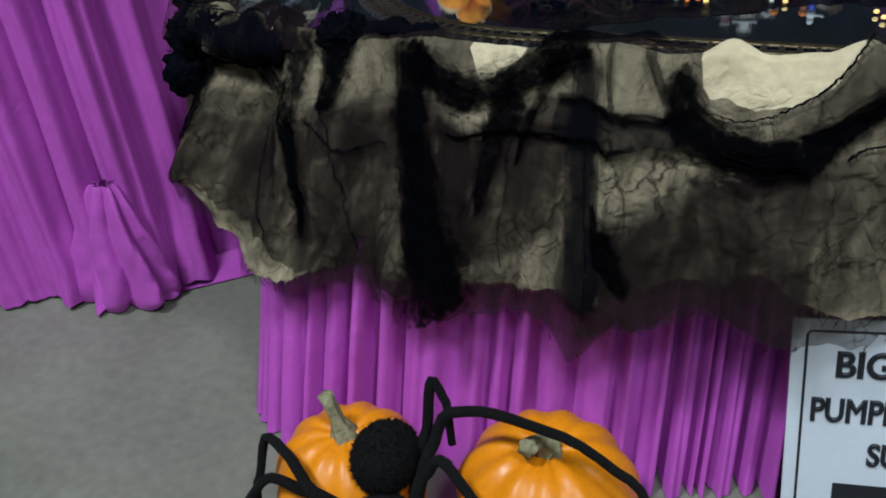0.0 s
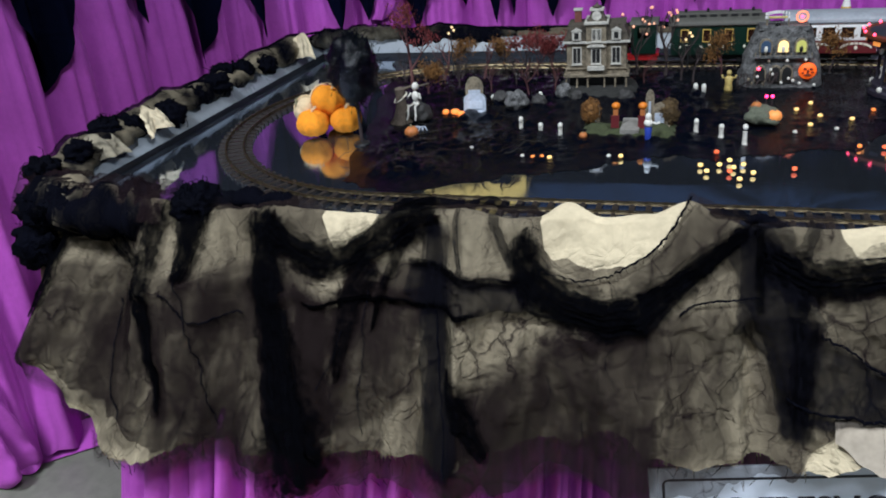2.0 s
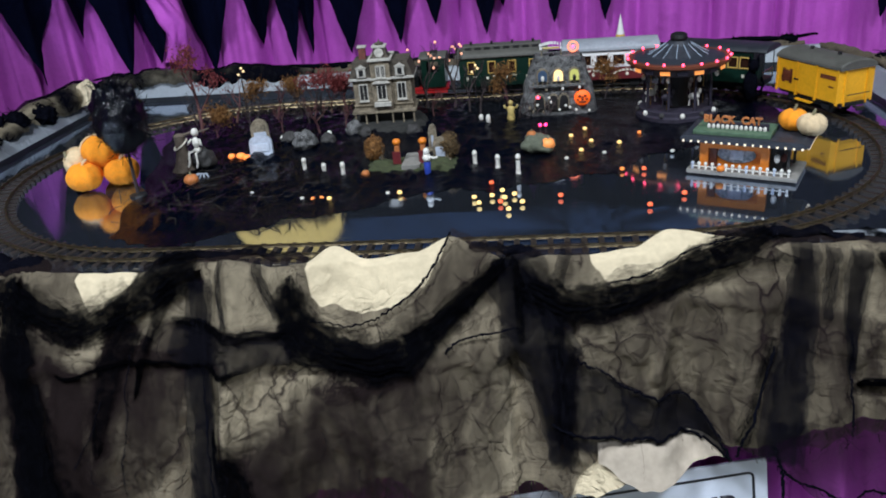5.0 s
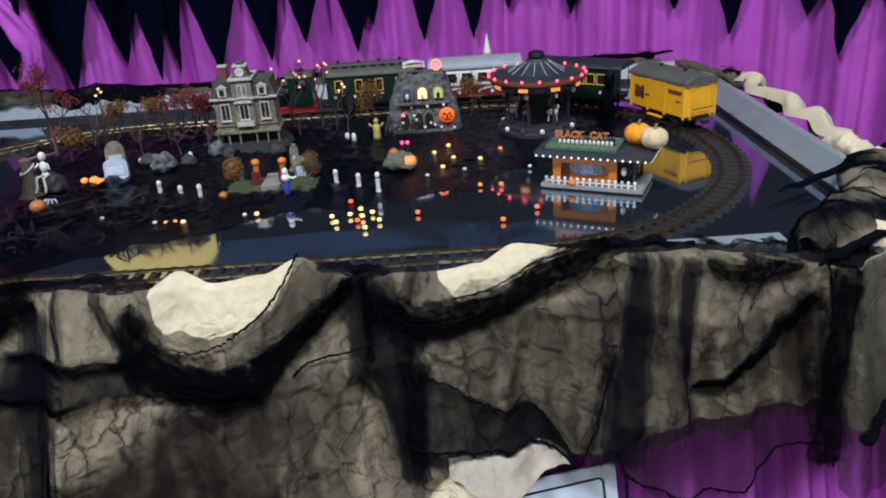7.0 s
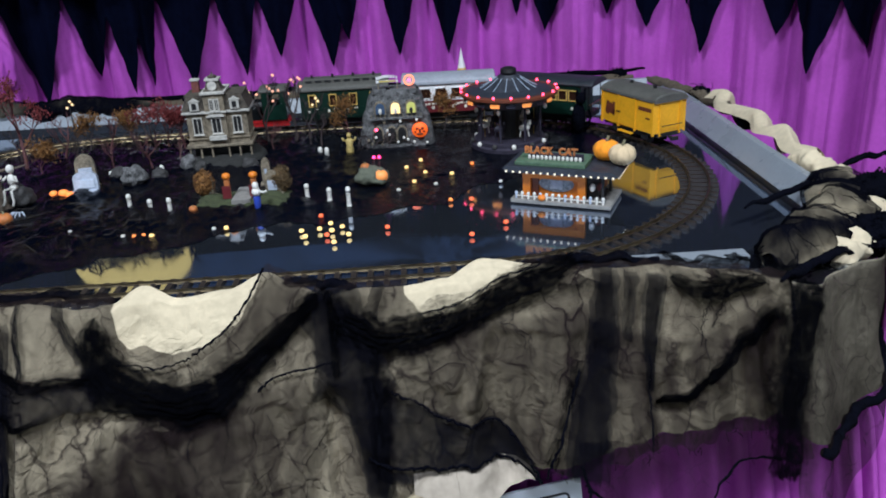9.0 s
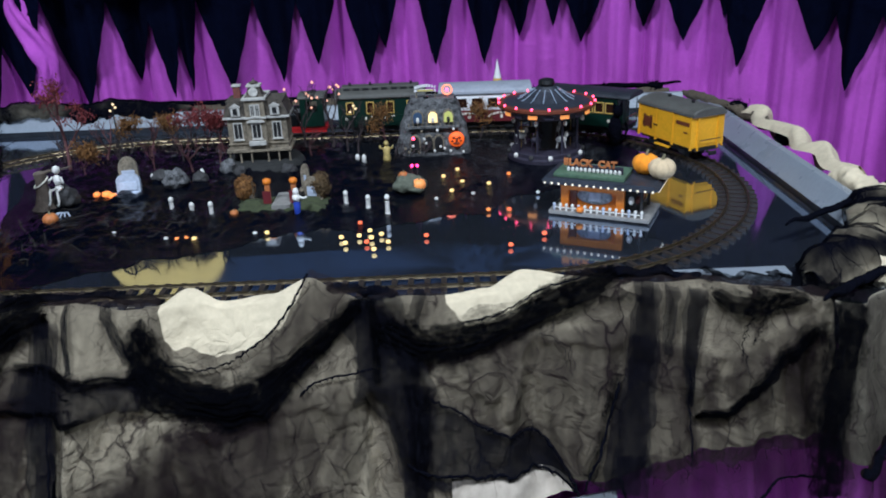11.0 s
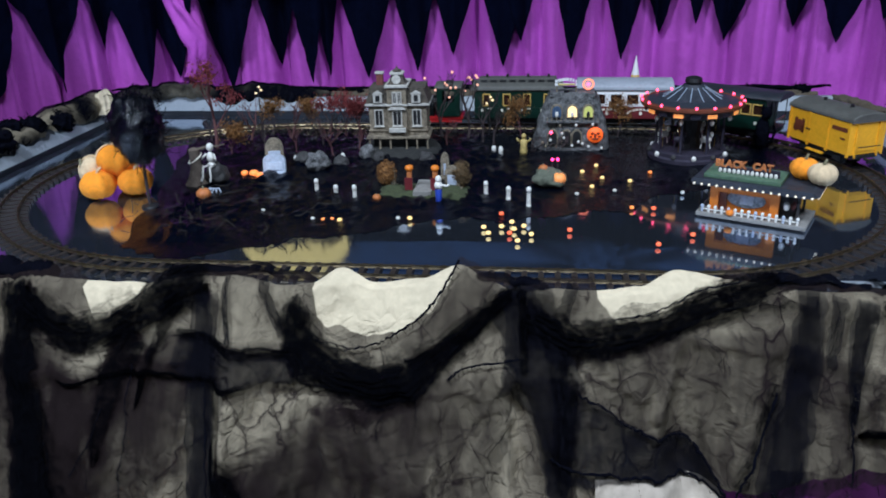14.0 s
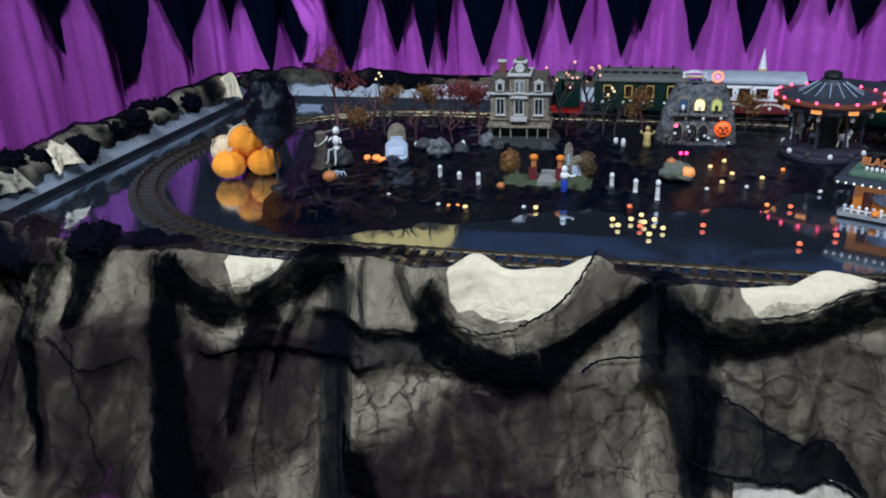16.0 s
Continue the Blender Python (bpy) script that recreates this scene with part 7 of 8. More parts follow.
# ---- trees ----
def tree(name, x, y, height, mat, label, seed, spread=0.5, leaves=None, buds=None, levels=4):
    """A bare forked tree with tapering limbs; leaves and buds sit at the twig ends."""
    t = thing(name, label, "tree", pose(x, y, ZT + 0.002))
    r = random.Random(seed)
    wood, ends = B(), []

    def grow(p, way, long, thick, level):
        pts = [p]
        for i in range(3):
            way = (way + Vector((r.gauss(0, 0.14), r.gauss(0, 0.14), 0.05))).normalized()
            pts.append(pts[-1] + way * long / 3)
        tube(wood, pts, lambda f: thick * (1 - 0.35 * f), 6 if level < 2 else 4)
        if level == levels:
            ends.append(pts[-1])
            return
        for i in range(r.choice((2, 3)) if level else 3):
            turn = Vector((r.gauss(0, spread), r.gauss(0, spread), r.uniform(0.2, 0.7)))
            grow(pts[-1 if i else 2], (way + turn).normalized(), long * r.uniform(0.6, 0.8), thick * 0.62, level + 1)

    grow(Vector((0, 0, 0)), Vector((0, 0, 1)), height * 0.36, height * 0.024, 0)
    part("trunk", wood, mat, t)
    if leaves:
        bm = B()
        for e in ends:
            for k in range(20):
                c = e + Vector((r.gauss(0, 0.011), r.gauss(0, 0.011), r.gauss(0, 0.010)))
                q = Euler((r.uniform(0, 6), r.uniform(0, 6), r.uniform(0, 6))).to_matrix()
                w = r.uniform(0.0026, 0.0056)
                bm.faces.new([bm.verts.new(c + q @ Vector(v) * w) for v in ((-1, 0, 0), (0, -0.5, 0.2), (1, 0, 0), (0, 0.5, 0.2))])
        tagged(part("crown", bm, leaves, t, "sparse small leaves"), kind="stuff")
    if buds:
        for e in ends[:: max(1, len(ends) // 7)]:
            part("bud", ball_mesh(e.x, e.y, e.z, 0.0040, u=10, v=6), buds, t, "glowing bud")
    return t


tree("bare_tree", -0.745, 0.325, 0.255, TWIG_RED, "tall bare reddish twig tree behind the skeleton", 3, 0.45, LEAF_RED)
tree("bare_tree", -0.375, 0.40, 0.185, TWIG, "dark tree with deep red leaves beside the mansion", 5, 0.6, LEAF_RED)
tree("bare_tree", -0.53, 0.42, 0.15, TWIG_RED, "small bare reddish tree near the back track", 8, 0.6)
tree("bare_tree", -0.045, 0.44, 0.21, TWIG, "bare black tree with pale orange buds", 11, 0.35, None, LED_PEACH)
tree("bare_tree", 0.035, 0.46, 0.225, TWIG, "tall bare black tree with pale orange buds", 14, 0.32, None, LED_PEACH)
tree("bare_tree", -0.345, 0.235, 0.13, TWIG_RED, "low bare brown tree among the rocks", 17, 0.6)
tree("bare_tree", -0.46, 0.47, 0.13, TWIG, "leafless dark sapling near the back track", 19, 0.55, LEAF_RUST)
for k, (x, y, h) in enumerate(((-0.66, 0.24, 0.10), (-0.58, 0.30, 0.12), (-0.47, 0.27, 0.11), (-0.62, 0.50, 0.12), (-0.27, 0.26, 0.09), (0.12, 0.40, 0.13), (0.20, 0.47, 0.12), (-0.80, 0.42, 0.13), (-0.02, 0.36, 0.11), (0.50, 0.47, 0.12))):
    tree("bare_shrub", x, y, h, TWIG if k % 2 else TWIG_RED, "low bare twig shrub by the back track", 40 + k, 0.7, LEAF_RUST if k % 3 == 0 else None)
tree("bare_tree", -0.30, 0.43, 0.15, TWIG_RED, "dense red-leaved bush beside the mansion", 61, 0.75, LEAF_RED)
tree("bare_tree", -0.36, 0.46, 0.14, TWIG_RED, "dense bare reddish bush by the back track", 63, 0.8, LEAF_RED)
tree("bare_tree", -0.41, 0.36, 0.12, TWIG, "low dark twig bush by the back track", 65, 0.8)
tree("bare_tree", -0.66, 0.40, 0.17, TWIG_RED, "bare brown tree near the curved track", 67, 0.6)
tree("bare_tree", 0.085, 0.42, 0.17, TWIG, "bare black tree between mansion and crypt", 69, 0.5)
tree("bare_tree", -0.255, 0.455, 0.15, TWIG_RED, "bare reddish tree behind the mansion", 23, 0.6, LEAF_RED)


def lamp_post(x, y, h, mat):
    p = thing("lamp_post", "thin black lamp post with small warm lamps", "lamp", pose(x, y, ZT + 0.002))
    part("post", cyl(B(), (0, 0, 0), (0, 0, h), 0.0028, 0.0020, 8), BLACK_METAL, p)
    for dx, dz in ((0.010, -0.004), (-0.008, -0.014), (0.004, 0.006)):
        part("arm", cyl(B(), (0, 0, h + dz - 0.004), (dx, 0, h + dz), 0.0012, n=6), BLACK_METAL, p)
        part("lamp", ball_mesh(dx, 0, h + dz, 0.0042, u=10, v=6), mat, p)


lamp_post(-0.655, 0.50, 0.155, LED_DIM)
lamp_post(-0.11, 0.50, 0.16, LED_DIM)
lamp_post(0.10, 0.50, 0.12, LED_DIM)

# ---- skeleton on a tree stump ----
stump = thing("rope_stump", "brown tree stump wound with pale rope", "stump", pose(-0.655, -0.035, ZT + 0.006))
part("bole", lathe(B(), [(0.036, 0.0), (0.026, 0.012), (0.017, 0.04), (0.013, 0.075), (0.015, 0.094), (0.008, 0.098), (0.0, 0.094)], 14), ROCK_BROWN, stump)
part("branch", tube(B(), [(0.005, 0, 0.092), (0.03, 0, 0.100), (0.06, 0.004, 0.102), (0.085, 0.006, 0.108)], lambda f: 0.0045 * (1 - 0.6 * f), 8), ROCK_BROWN, stump)
for z, tw in ((0.035, 0.2), (0.07, 1.0)):
    part("rope", tube(B(), [(0.018 * math.cos(a), 0.018 * math.sin(a), z + 0.012 * math.sin(a + tw)) for a in [2 * math.pi * k / 16 for k in range(17)]], 0.0022, 6), CREAM, stump, "pale rope")
bm = B()
ball(bm, 0, 0, 0.090, 0.0085, 0.009, 0.010)
ball(bm, 0, -0.003, 0.066, 0.0095, 0.007, 0.013)
ball(bm, 0, -0.002, 0.048, 0.010, 0.008, 0.006)
for s in (-1, 1):
    tube(bm, [(s * 0.011, -0.003, 0.074), (s * 0.019, -0.010, 0.062), (s * 0.008, -0.018, 0.072)], 0.0024, 6)
    tube(bm, [(s * 0.006, -0.003, 0.046), (s * 0.009, -0.024, 0.046), (s * 0.011, -0.027, 0.022), (s * 0.012, -0.034, 0.014)], 0.0028, 6)
sk = tagged(part("skeleton_figurine", bm, BONE, smooth=True), "small white skeleton figurine sitting by the stump", "figurine")
sk.matrix_basis = pose(-0.610, -0.034, ZT + 0.006, 0, 0, -12) @ Matrix.Scale(1.12, 4)
seat = boulder("rock", -0.606, -0.020, 0.030, ROCK, "dark rock that the skeleton sits on", "rock", 1.05, 9.0)
for k in range(5):
    a = radians(-40 + 20 * k)
    fing = tagged(part("bone_claw", tube(B(), [(0, 0, 0.004), (0.018 * math.sin(a), -0.018 * math.cos(a), 0.010), (0.034 * math.sin(a), -0.034 * math.cos(a), 0.003)], 0.0018, 6), TOMB), "grey bony claw reaching over the film", "ornament", "claw bones")
    fing.matrix_basis = pose(-0.575, -0.105, ZT + 0.010)

# ---- tombstones ----


def tombstone(x, y, w, h, mat, label, turn=0, lean=0):
    t = thing("tombstone", label, "tombstone", pose(x, y, ZT + 0.006, lean, 0, turn))
    pts = [(-w / 2, 0), (w / 2, 0), (w / 2, h * 0.7)] + [(w / 2 * math.cos(math.pi * k / 8), h * 0.7 + h * 0.3 * math.sin(math.pi * k / 8)) for k in range(1, 8)] + [(-w / 2, h * 0.7)]
    part("slab", prism(B(), pts, -0.006, 0.006), mat, t)
    part("plinth", box(B(), -w / 2 - 0.006, w / 2 + 0.006, -0.012, 0.012, -0.002, 0.010, 0.002), mat, t)
    part("relief", box(B(), -w / 2 + 0.008, w / 2 - 0.008, -0.0085, -0.006, 0.016, h * 0.62), TOMB if mat is not TOMB else PALE, t, "worn inscription panel")
    return t


tombstone(-0.465, 0.045, 0.062, 0.060, TOMB, "pale blue-grey tombstone with pumpkins at its foot", 5, -8)
tombstone(-0.475, 0.085, 0.05, 0.095, STONE, "taller grey tombstone behind the pale one", 10, -4)
tombstone(-0.115, -0.06, 0.018, 0.060, STONE, "small grey tombstone on the grassy plot")
tombstone(0.045, -0.065, 0.04, 0.065, STONE, "rounded grey tombstone on the grassy plot", -8)
tombstone(0.015, 0.02, 0.022, 0.075, STONE, "narrow grey tombstone behind the plot")


def small_pumpkin(x, y, r, mat, label, z=0.0, name="mini_pumpkin"):
    p = thing(name, label, "pumpkin", pose(x, y, ZT + 0.003 + z, 0, 0, (x * 997) % 360), "mini pumpkins on the board")
    part("shell", gourd(r, 0.82, 7, 16, 8, 0.12), mat, p, smooth=True)
    part("stalk", cyl(B(), (0, 0, 1.35 * r), (0.1 * r, 0, 1.85 * r), 0.16 * r, 0.10 * r, 5), STALK, p)


for x, y, r in ((-0.515, 0.015, 0.013), (-0.495, 0.005, 0.011), (-0.545, 0.025, 0.010)):
    small_pumpkin(x, y, r, PUMP_LIT, "lit orange mini pumpkin by the tombstone", 0.006)
small_pumpkin(-0.585, -0.165, 0.020, ORANGE_DULL, "dull orange mini pumpkin beside the claw")
small_pumpkin(-0.135, -0.165, 0.011, ORANGE_DULL, "dull orange mini pumpkin before the plot", 0.004)

# ---- grassy plot with gate, bushes and figure ----
plot = thing("grass_plot", "olive grass plot with a grey path on the black film", "model lawn", pose(-0.03, -0.085, ZT + 0.002))
bm = B()
sheet(bm, 50, 20, lambda u, v: Vector((-0.125 + 0.25 * u + 0.008 * wob(v * 6, 2), -0.065 + 0.115 * v + 0.01 * wob(u * 7, 4), 0.020 * min(1, 8 * u, 8 * (1 - u), 8 * v, 8 * (1 - v)) * (0.8 + 0.4 * wob(u * 6, v * 4)))))
part("turf", bm, GRASS, plot, smooth=True)
part("path", prism(B(), [(-0.018, 0.010), (0.028, 0.010), (0.028, 0.021), (-0.018, 0.021)], -0.055, 0.05), PATH_GREY, plot)
for x in (-0.032, 0.034):
    g = part("gate_post", box(B(), x - 0.006, x + 0.006, -0.018, -0.006, 0.015, 0.062, 0.001), ORANGE_DULL, plot)
    part("post_pumpkin", gourd(0.011, 0.85, 7, 16, 8), ORANGE, g).matrix_basis = pose(x, -0.012, 0.061)
    part("gate_leaf", box(B(), x - 0.010, x + 0.010, -0.030, -0.027, 0.018, 0.050), MAROON, plot)
for x, s in ((-0.098, 1), (0.096, 2)):
    t = thing("round_bush", "rust-brown round foam bush on the plot", "bush", pose(-0.03 + x, -0.060, ZT + 0.012), "bushes of the plot")
    bm, rr = B(), random.Random(s)
    ball(bm, 0, 0, 0.034, 0.022, 0.020, 0.030, 16, 10)
    for v in bm.verts:
        v.co += v.co.normalized() * 0.006 * wob(v.co.x * 120, v.co.y * 120, v.co.z * 120)
    for k in range(420):
        d = Vector((rr.gauss(0, 1), rr.gauss(0, 1), rr.gauss(0, 1))).normalized()
        c = Vector((d.x * 0.025, d.y * 0.023, 0.034 + d.z * 0.033)) * rr.uniform(0.9, 1.08)
        q = Euler((rr.uniform(0, 6), rr.uniform(0, 6), rr.uniform(0, 6))).to_matrix()
        bm.faces.new([bm.verts.new(c + q @ Vector(v) * 0.0032) for v in ((-1, -0.6, 0), (1, -0.6, 0), (0, 1, 0))])
    part("foliage", bm, LEAF_RUST if s == 1 else LEAF_OLIVE, t)
    part("bush_stem", cyl(B(), (0, 0, 0), (0, 0, 0.012), 0.003, n=6), TWIG, t)
bm = B()
lathe(bm, [(0.0075, 0.0), (0.0075, 0.01), (0.0088, 0.036), (0.006, 0.042)], 12)
fig = thing("ghoul_figurine", "blue-robed figurine with a pale head and arm", "figurine", pose(0.022, -0.172, ZT + 0.004, 0, 0, 8))
part("robe", bm, BLUE, fig, smooth=True)
bm = B()
ball(bm, 0, 0, 0.063, 0.0078, 0.008, 0.0098)
lathe(bm, [(0.009, 0.040), (0.011, 0.048), (0.008, 0.056)], 12)
tube(bm, [(0.008, -0.004, 0.050), (0.018, -0.010, 0.048), (0.026, -0.012, 0.052)], 0.003, 6)
part("upper_shape", bm, BONE, fig, smooth=True)

# ---- skull posts ----
for x, y, h in ((-0.300, -0.120, 0.036), (-0.247, -0.132, 0.024), (-0.193, -0.155, 0.032), (0.133, -0.105, 0.030), (0.191, -0.134, 0.026), (0.242, -0.185, 0.042)):
    p = thing("skull_post", "white candle-like post topped with a small skull", "ornament", pose(x, y, ZT + 0.006), "skull posts")
    part("shaft", lathe(B(), [(0.0068, 0.0), (0.0052, 0.006), (0.0048, h * 0.7), (0.0058, h * 0.75)], 10), BONE, p)
    part("skull", ball_mesh(0, 0, h, 0.0062, 0.0062, 0.0078, 12, 8), BONE, p)

# ---- rock with pumpkins and red eyes ----
boulder("rock", 0.290, -0.010, 0.042, MOSS, "mossy grey rock with pumpkins on it", "rock", 0.55, 4.4)
small_pumpkin(0.316, -0.030, 0.019, PUMP_DIM, "softly lit orange pumpkin against the rock", 0.010)
small_pumpkin(0.275, 0.002, 0.014, ORANGE_DULL, "orange pumpkin on top of the rock", 0.030)
for x in (0.298, 0.312):
    e = tagged(part("red_eye_lamp", ball_mesh(0, 0, 0, 0.0045, u=10, v=6), LED_PINK), "tiny glowing red eye lamp above the rock", "lamp", "red eye lamps")
    e.matrix_basis = pose(x, 0.02, ZT + 0.064)
    tagged(part("eye_stalk", cyl(B(), (x, 0.022, ZT + 0.02), (x, 0.022, ZT + 0.062), 0.0016, n=6), TWIG), "thin dark stalk holding an eye lamp", "stalk", "eye stalks")

# ---- yellow figurine, ghosts, cat, candy cone ----
bm = B()
lathe(bm, [(0.010, 0.0), (0.012, 0.01), (0.009, 0.026), (0.012, 0.040), (0.006, 0.046)], 12)
ball(bm, 0, 0, 0.055, 0.007, 0.007, 0.008)
for s in (-1, 1):
    tube(bm, [(s * 0.009, 0, 0.040), (s * 0.017, -0.004, 0.042), (s * 0.019, -0.006, 0.050)], 0.003, 6)
tagged(part("yellow_figurine", bm, YELLOW_DULL, smooth=True), "small yellow-clad figurine beside the crypt", "figurine").matrix_basis = pose(0.216, 0.275, ZT + 0.006)
for x, y, h in ((0.150, 0.255, 0.028), (0.128, 0.285, 0.022), (-0.30, 0.165, 0.03), (-0.44, 0.165, 0.022)):
    bm = lathe(B(), [(0.007, 0.0), (0.006, h * 0.5), (0.007, h * 0.75), (0.004, h), (0.0, h * 1.08)], 12)
    tagged(part("ghost_figurine", bm, BONE, smooth=True), "tiny white ghost figurine on the black film", "figurine", "ghost figurines").matrix_basis = pose(x, y, ZT + 0.006)
bm = B()
ball(bm, 0, 0, 0.035, 0.020, 0.016, 0.036)
ball(bm, 0.004, -0.006, 0.080, 0.015, 0.014, 0.014)
for s in (-1, 1):
    cyl(bm, (0.004 + s * 0.009, -0.006, 0.088), (0.004 + s * 0.012, -0.006, 0.104), 0.006, 0.0005, 6)
tube(bm, [(0.012, 0.01, 0.01), (0.032, 0.012, 0.014), (0.038, 0.012, 0.035), (0.032, 0.012, 0.05)], 0.004, 6)
tagged(part("cat_figurine", bm, NET_BLACK, smooth=True), "black cat figurine near the back corner of the track", "figurine").matrix_basis = pose(0.905, 0.365, ZT + 0.001) @ Matrix.Diagonal((1.05, 1.2, 1.35, 1))
cone = thing("candy_cone", "pointed white and orange cone ornament on the back rim", "ornament", pose(0.585, 0.862, ZT + 0.075))
part("cone_tip", lathe(B(), [(0.014, 0.055), (0.007, 0.090), (0.0, 0.125)], 16), WHITE, cone)
part("cone_body", lathe(B(), [(0.020, 0.022), (0.0145, 0.056), (0.0, 0.056)], 16), GOLD, cone)
part("cone_foot", lathe(B(), [(0.030, 0.0), (0.031, 0.010), (0.022, 0.026), (0.0, 0.026)], 16), ORANGE, cone)

# ---- mini lit pumpkins strewn on the board ----
for x, y, c in ((-0.557, -0.405, "o"), (-0.546, -0.368, "o"), (-0.525, -0.362, "o"), (-0.235, -0.305, "o"), (-0.215, -0.302, "o"), (-0.195, -0.308, "y"), (-0.262, -0.30, "d"), (-0.032, -0.287, "y"), (-0.06, -0.287, "d"), (0.145, -0.336, "y"), (0.158, -0.372, "y"), (0.185, -0.33, "y"), (0.207, -0.30, "y"), (0.214, -0.345, "y"), (0.224, -0.415, "y"), (0.253, -0.375, "y"), (0.205, -0.37, "r"), (0.235, -0.325, "y"), (0.337, -0.345, "r"), (0.536, -0.192, "r"), (0.486, -0.187, "o"), (0.180, -0.246, "r"), (0.40, -0.03, "y"), (0.43, 0.045, "y"), (0.455, -0.06, "d"), (0.50, 0.02, "y"), (0.56, 0.10, "o"), (0.42, 0.16, "y"), (0.52, -0.42, "r"), (-0.40, -0.25, "d"), (0.60, -0.36, "r"), (0.38, 0.10, "y"), (0.36, -0.09, "d"), (0.62, -0.07, "d")):
    small_pumpkin(x, y, 0.0060 if c in "yr" else 0.0055, {"o": PUMP_LIT, "y": PUMP_YELLOW, "r": PUMP_RED, "d": BONE}[c], {"o": "tiny lit orange pumpkin on the glossy board", "y": "tiny lit yellow pumpkin on the glossy board", "r": "tiny lit red-orange pumpkin on the glossy board", "d": "tiny pale pumpkin on the glossy board"}[c])


# ---- pumpkins, spider and sign on the floor before the skirt ----
RIND = material("pumpkin_rind", (0.74, 0.235, 0.006), 0.38, vary=0.14, scale=9.0, fine=90.0, bump=0.12, spec=0.4)
PLUSH = woven("black_plush", (0.004, 0.004, 0.005), 500.0, vary=0.5, sheen=0.05, wrinkle=160.0)
CARD = material("white_sign_board", (0.74, 0.80, 0.92), 0.35, vary=0.04, scale=6.0, bump=0.02)
INK = material("black_sign_ink", (0.012, 0.013, 0.022), 0.5, vary=0.1)


def big_pumpkin(x, y, r, flat, label, stalk, turn):
    p = thing("pumpkin", label, "pumpkin", pose(x, y, 0.002, 0, 0, turn))
    part("rind", gourd(r, flat, 11, 88, 30, 0.055), RIND, p, smooth=True)
    z = 2 * r * flat - 0.16 * r
    bm = B()
    pts = [Vector((a * r, b * r, z + c * r)) for a, b, c in stalk]
    rows = []
    for i, q in enumerate(pts):
        f = i / (len(pts) - 1)
        way = (pts[min(i + 1, len(pts) - 1)] - pts[max(i - 1, 0)]).normalized().to_track_quat("Z", "Y").to_matrix()
        rr = r * (0.21 - 0.13 * min(1, f * 2.2) + 0.025 * max(0, f - 0.7))
        rows.append([bm.verts.new(q + way @ Vector((rr * (1 + 0.16 * math.cos(5 * a)) * math.cos(a), rr * (1 + 0.16 * math.cos(5 * a)) * math.sin(a), 0))) for a in [2 * math.pi * k / 30 for k in range(30)]])
    for one, two in zip(rows, rows[1:]):
        for k in range(30):
            bm.faces.new((one[k], one[(k + 1) % 30], two[(k + 1) % 30], two[k]))
    bm.faces.new(rows[-1])
    part("stalk", bm, STALK, p, "dry grey-green stalk", True)
    return p


big_pumpkin(-0.69, -1.25, 0.160, 0.88, "large orange pumpkin standing before the purple skirt", [(0, 0, -0.05), (-0.01, 0, 0.08), (-0.06, 0.02, 0.25), (-0.12, 0.05, 0.45), (-0.16, 0.06, 0.62)], 20)
big_pumpkin(-0.297, -1.18, 0.180, 0.86, "large orange pumpkin with a bent stalk beside the sign", [(0, 0, -0.05), (0.0, 0.02, 0.06), (-0.08, 0.03, 0.16), (-0.2, 0.04, 0.22), (-0.32, 0.03, 0.27)], 75)

spider = thing("plush_spider", "giant black plush spider lying over the two pumpkins", "toy spider", pose(-0.55, -1.32, 0.045))


def fur_ball(x, y, z, rx, ry, rz, name, count):
    bm, r = B(), random.Random(name)
    ball(bm, x, y, z, rx, ry, rz, 28, 18)
    tri = [((math.cos(a)) * 0.0016, math.sin(a) * 0.0016) for a in (0, 2.1, 4.2)]
    for k in range(count):
        d = Vector((r.gauss(0, 1), r.gauss(0, 1), r.gauss(0, 1))).normalized()
        c = Vector((x + d.x * rx, y + d.y * ry, z + d.z * rz))
        q = d.to_track_quat("Z", "Y").to_matrix()
        tip = c + (d + Vector((r.gauss(0, 0.5), r.gauss(0, 0.5), r.gauss(0, 0.5)))) * 0.0045
        vs = [bm.verts.new(c + q @ Vector((a, b, -0.001))) for a, b in tri]
        tv = bm.verts.new(tip)
        for i in range(3):
            bm.faces.new((vs[i], vs[(i + 1) % 3], tv))
    part(name, bm, PLUSH, spider)


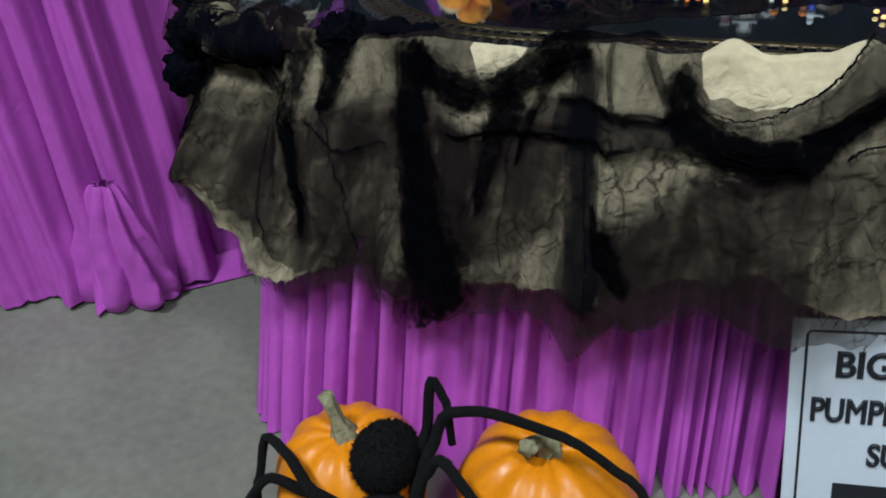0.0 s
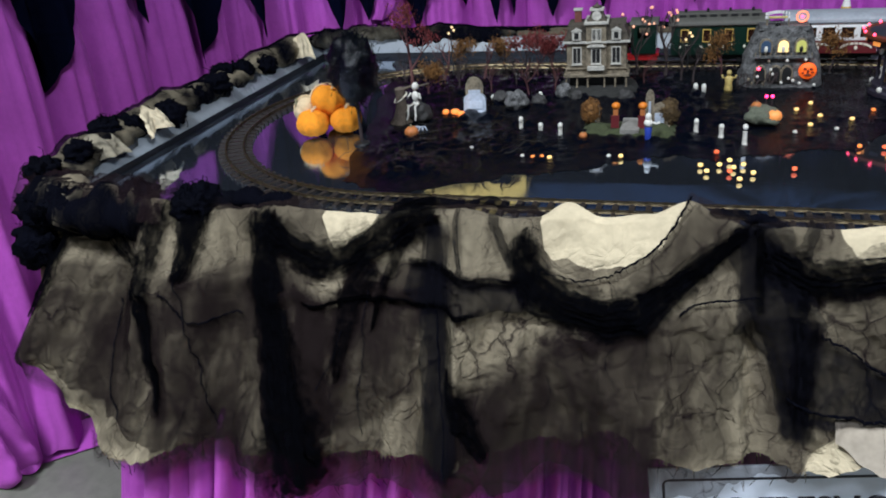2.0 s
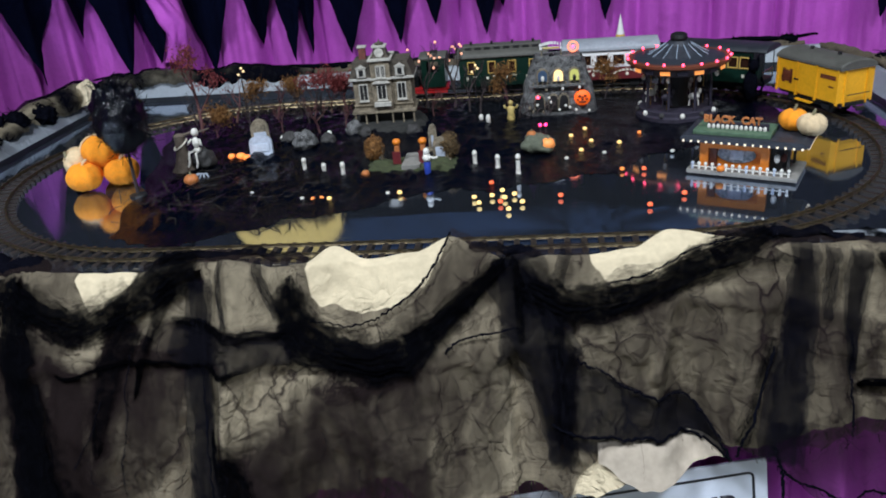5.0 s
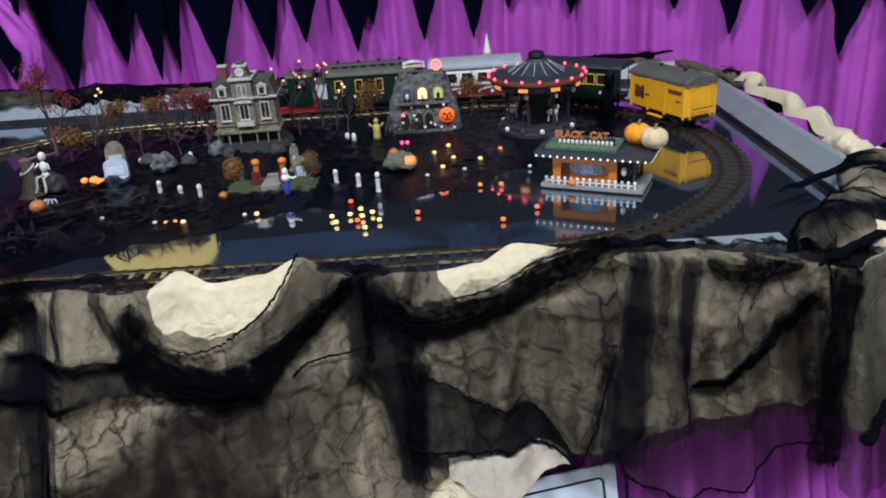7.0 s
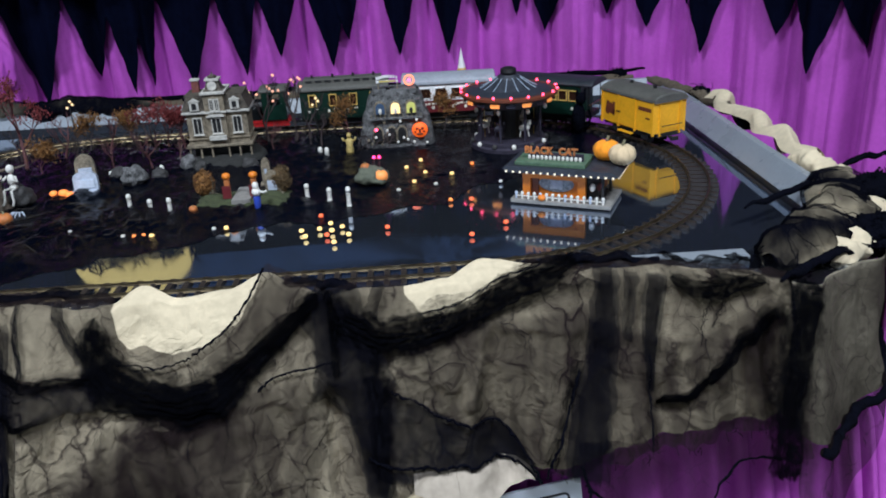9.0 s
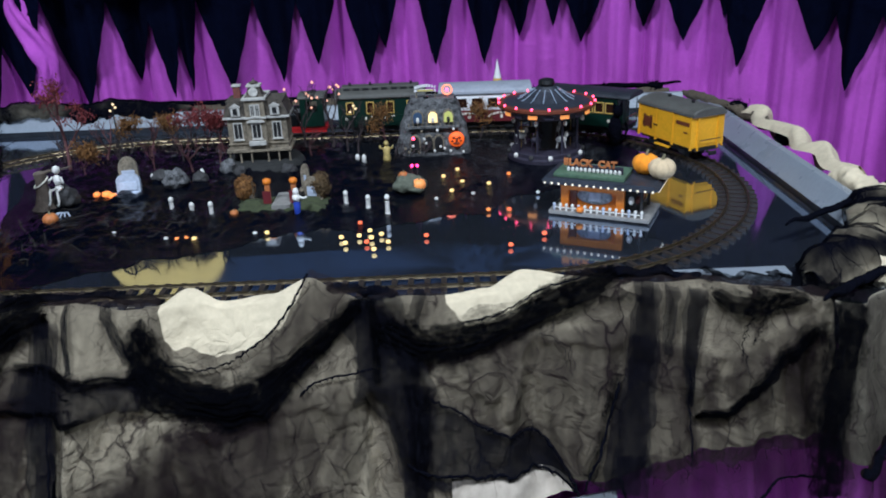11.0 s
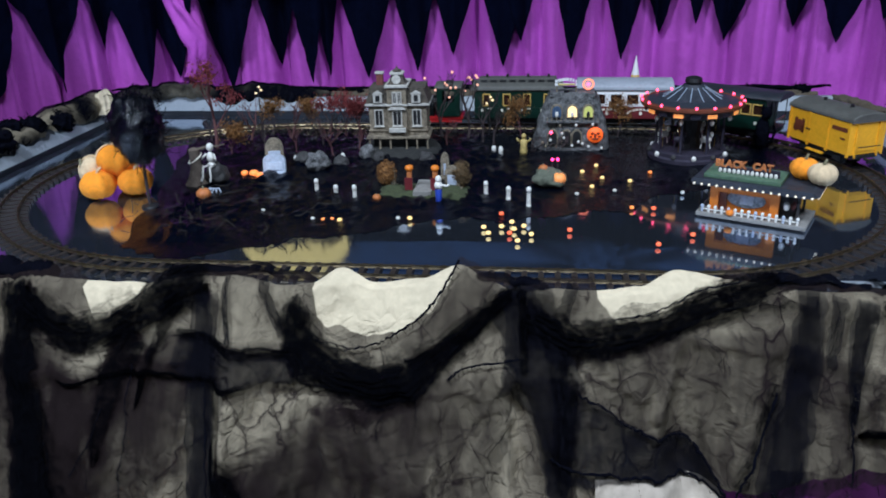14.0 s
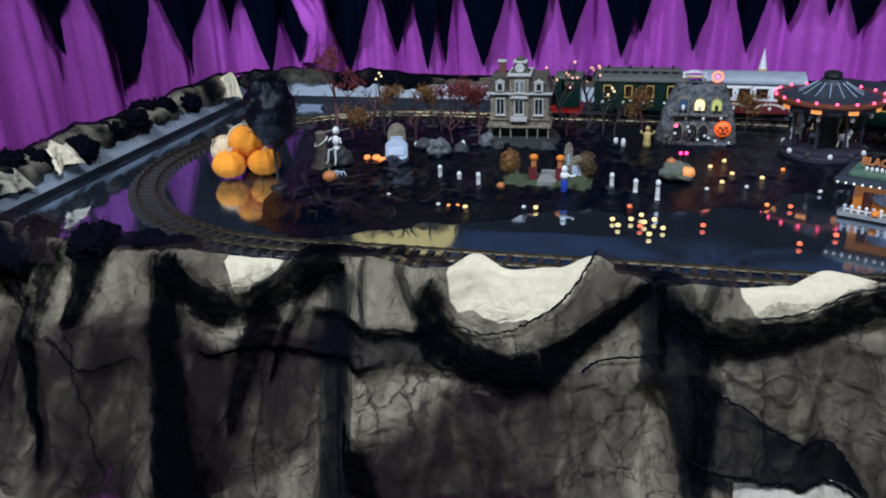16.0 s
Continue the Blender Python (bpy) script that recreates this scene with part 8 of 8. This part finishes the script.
fur_ball(-0.035, 0.045, 0.215, 0.064, 0.074, 0.064, "abdomen", 3600)
fur_ball(0.0, -0.045, 0.150, 0.060, 0.055, 0.045, "thorax", 1500)
LEGS = [
    [(0.045, -0.02, 0.15), (0.060, 0.05, 0.26), (0.085, 0.09, 0.325), (0.17, 0.10, 0.34), (0.30, 0.09, 0.335), (0.42, 0.07, 0.295), (0.47, 0.05, 0.22)],
    [(0.045, -0.03, 0.16), (0.055, 0.02, 0.22), (0.10, 0.02, 0.275), (0.20, -0.04, 0.25), (0.31, -0.09, 0.21), (0.40, -0.12, 0.15)],
    [(0.045, -0.04, 0.15), (0.12, -0.05, 0.205), (0.20, -0.08, 0.205), (0.28, -0.12, 0.16), (0.32, -0.15, 0.08)],
    [(0.040, -0.06, 0.14), (0.10, -0.13, 0.17), (0.16, -0.20, 0.12), (0.18, -0.24, 0.035)],
    [(0.03, 0.02, 0.16), (0.025, 0.10, 0.24), (0.030, 0.14, 0.345), (0.060, 0.13, 0.31), (0.075, 0.11, 0.22)],
    [(-0.040, -0.06, 0.165), (-0.11, -0.085, 0.225), (-0.185, -0.05, 0.262), (-0.262, -0.01, 0.245), (-0.285, -0.04, 0.15), (-0.29, -0.06, 0.06)],
    [(-0.045, -0.05, 0.15), (-0.14, -0.06, 0.185), (-0.23, -0.06, 0.195), (-0.29, -0.09, 0.13), (-0.31, -0.11, 0.035)],
    [(-0.040, -0.06, 0.14), (-0.12, -0.13, 0.16), (-0.20, -0.18, 0.10), (-0.22, -0.20, 0.035)],
]
for pts in LEGS:
    flat = [(p[0], p[1]) for p in pts]
    fine = []
    for k in range(25):
        q, _ = along(flat, k / 24)
        z = lerp_list([(i / (len(pts) - 1), p[2]) for i, p in enumerate(pts)], k / 24)
        fine.append((q.x, q.y, z))
    bm = tube(B(), fine, lambda f: 0.0125 - 0.005 * f, 10)
    for v in bm.verts:
        v.co += 0.0016 * Vector((wob(v.co.x * 300, v.co.y * 300, v.co.z * 300), wob(v.co.y * 300, v.co.z * 300), 0))
    part("leg", bm, PLUSH, spider, smooth=True)

sign = thing("fair_sign", "white rectangular sign board with black lettering and border", "sign")
W, H, LOW = 0.285, 0.512, 0.056
sign.matrix_basis = pose(0.376, -0.8775, 0.5115, -5, -4.5, 8.1) @ Matrix.Scale(1.06, 4) @ Matrix.Translation((0, 0, -H))
part("board", box(B(), -W, W, -0.003, 0.003, LOW, H, 0.002), CARD, sign)
bm = B()
m, b, e = 0.022, 0.0045, -0.0038
for x0, x1, z0, z1 in ((-W + m + 0.012, W - m - 0.012, H - m - b, H - m), (-W + m + 0.012, W - m - 0.012, LOW + m, LOW + m + b), (-W + m, -W + m + b, LOW + m + 0.012, H - m - 0.012), (W - m - b, W - m, LOW + m + 0.012, H - m - 0.012)):
    box(bm, x0, x1, e, -0.003, z0, z1)
for sx in (-1, 1):
    for sz, zc in ((1, H - m - 0.012), (-1, LOW + m + 0.012)):
        pts = []
        for k in range(7):
            a = radians(15 * k)
            pts.append((sx * (W - m - 0.012 + 0.0098 * math.cos(a)), -0.0034, zc + sz * 0.0098 * math.sin(a)))
        tube(bm, pts, 0.0021, 4)
part("border", bm, INK, sign, "thin black border line")
for word, x, z, size in (("BIG FRESNO FAIR", -0.215, 0.398, 0.072), ("PUMPKIN", -0.248, 0.302, 0.070), ("SUN", -0.150, 0.208, 0.070)):
    cu = bpy.data.curves.new("letters", "FONT")
    cu.body, cu.size, cu.extrude, cu.bevel_depth, cu.bevel_resolution = word, size, 0.0002, 0.0026, 0
    tmp = new("letters_source", cu)
    me = tmp.to_mesh().copy()
    bpy.data.objects.remove(tmp)
    me.materials.clear()
    me.materials.append(INK)
    ob = new("sign_text", me)
    ob.parent = sign
    ob["label"] = "bold black lettering"
    wide = max(v.co.x for v in me.vertices)
    want = {"BIG FRESNO FAIR": 0.455, "PUMPKIN": 0.190, "SUN": 0.088}[word]
    ob.matrix_basis = pose(x, -0.0036, z, 90, 0, 0) @ Matrix.Diagonal((want / wide, 1, 1, 1))
for x0, x1, z0 in ((-0.04, 0.245, 0.302), (-0.045, 0.16, 0.208), (-0.2, 0.2, 0.115)):
    part("text_bar", box(B(), x0, x1, -0.0038, -0.003, z0, z0 + 0.046), INK, sign, "black bar of lettering")
part("sign_strut", cyl(B(), (0, 0.004, 0.45), (0, 0.05, 0.0), 0.006, n=8), BLACK_METAL, sign)
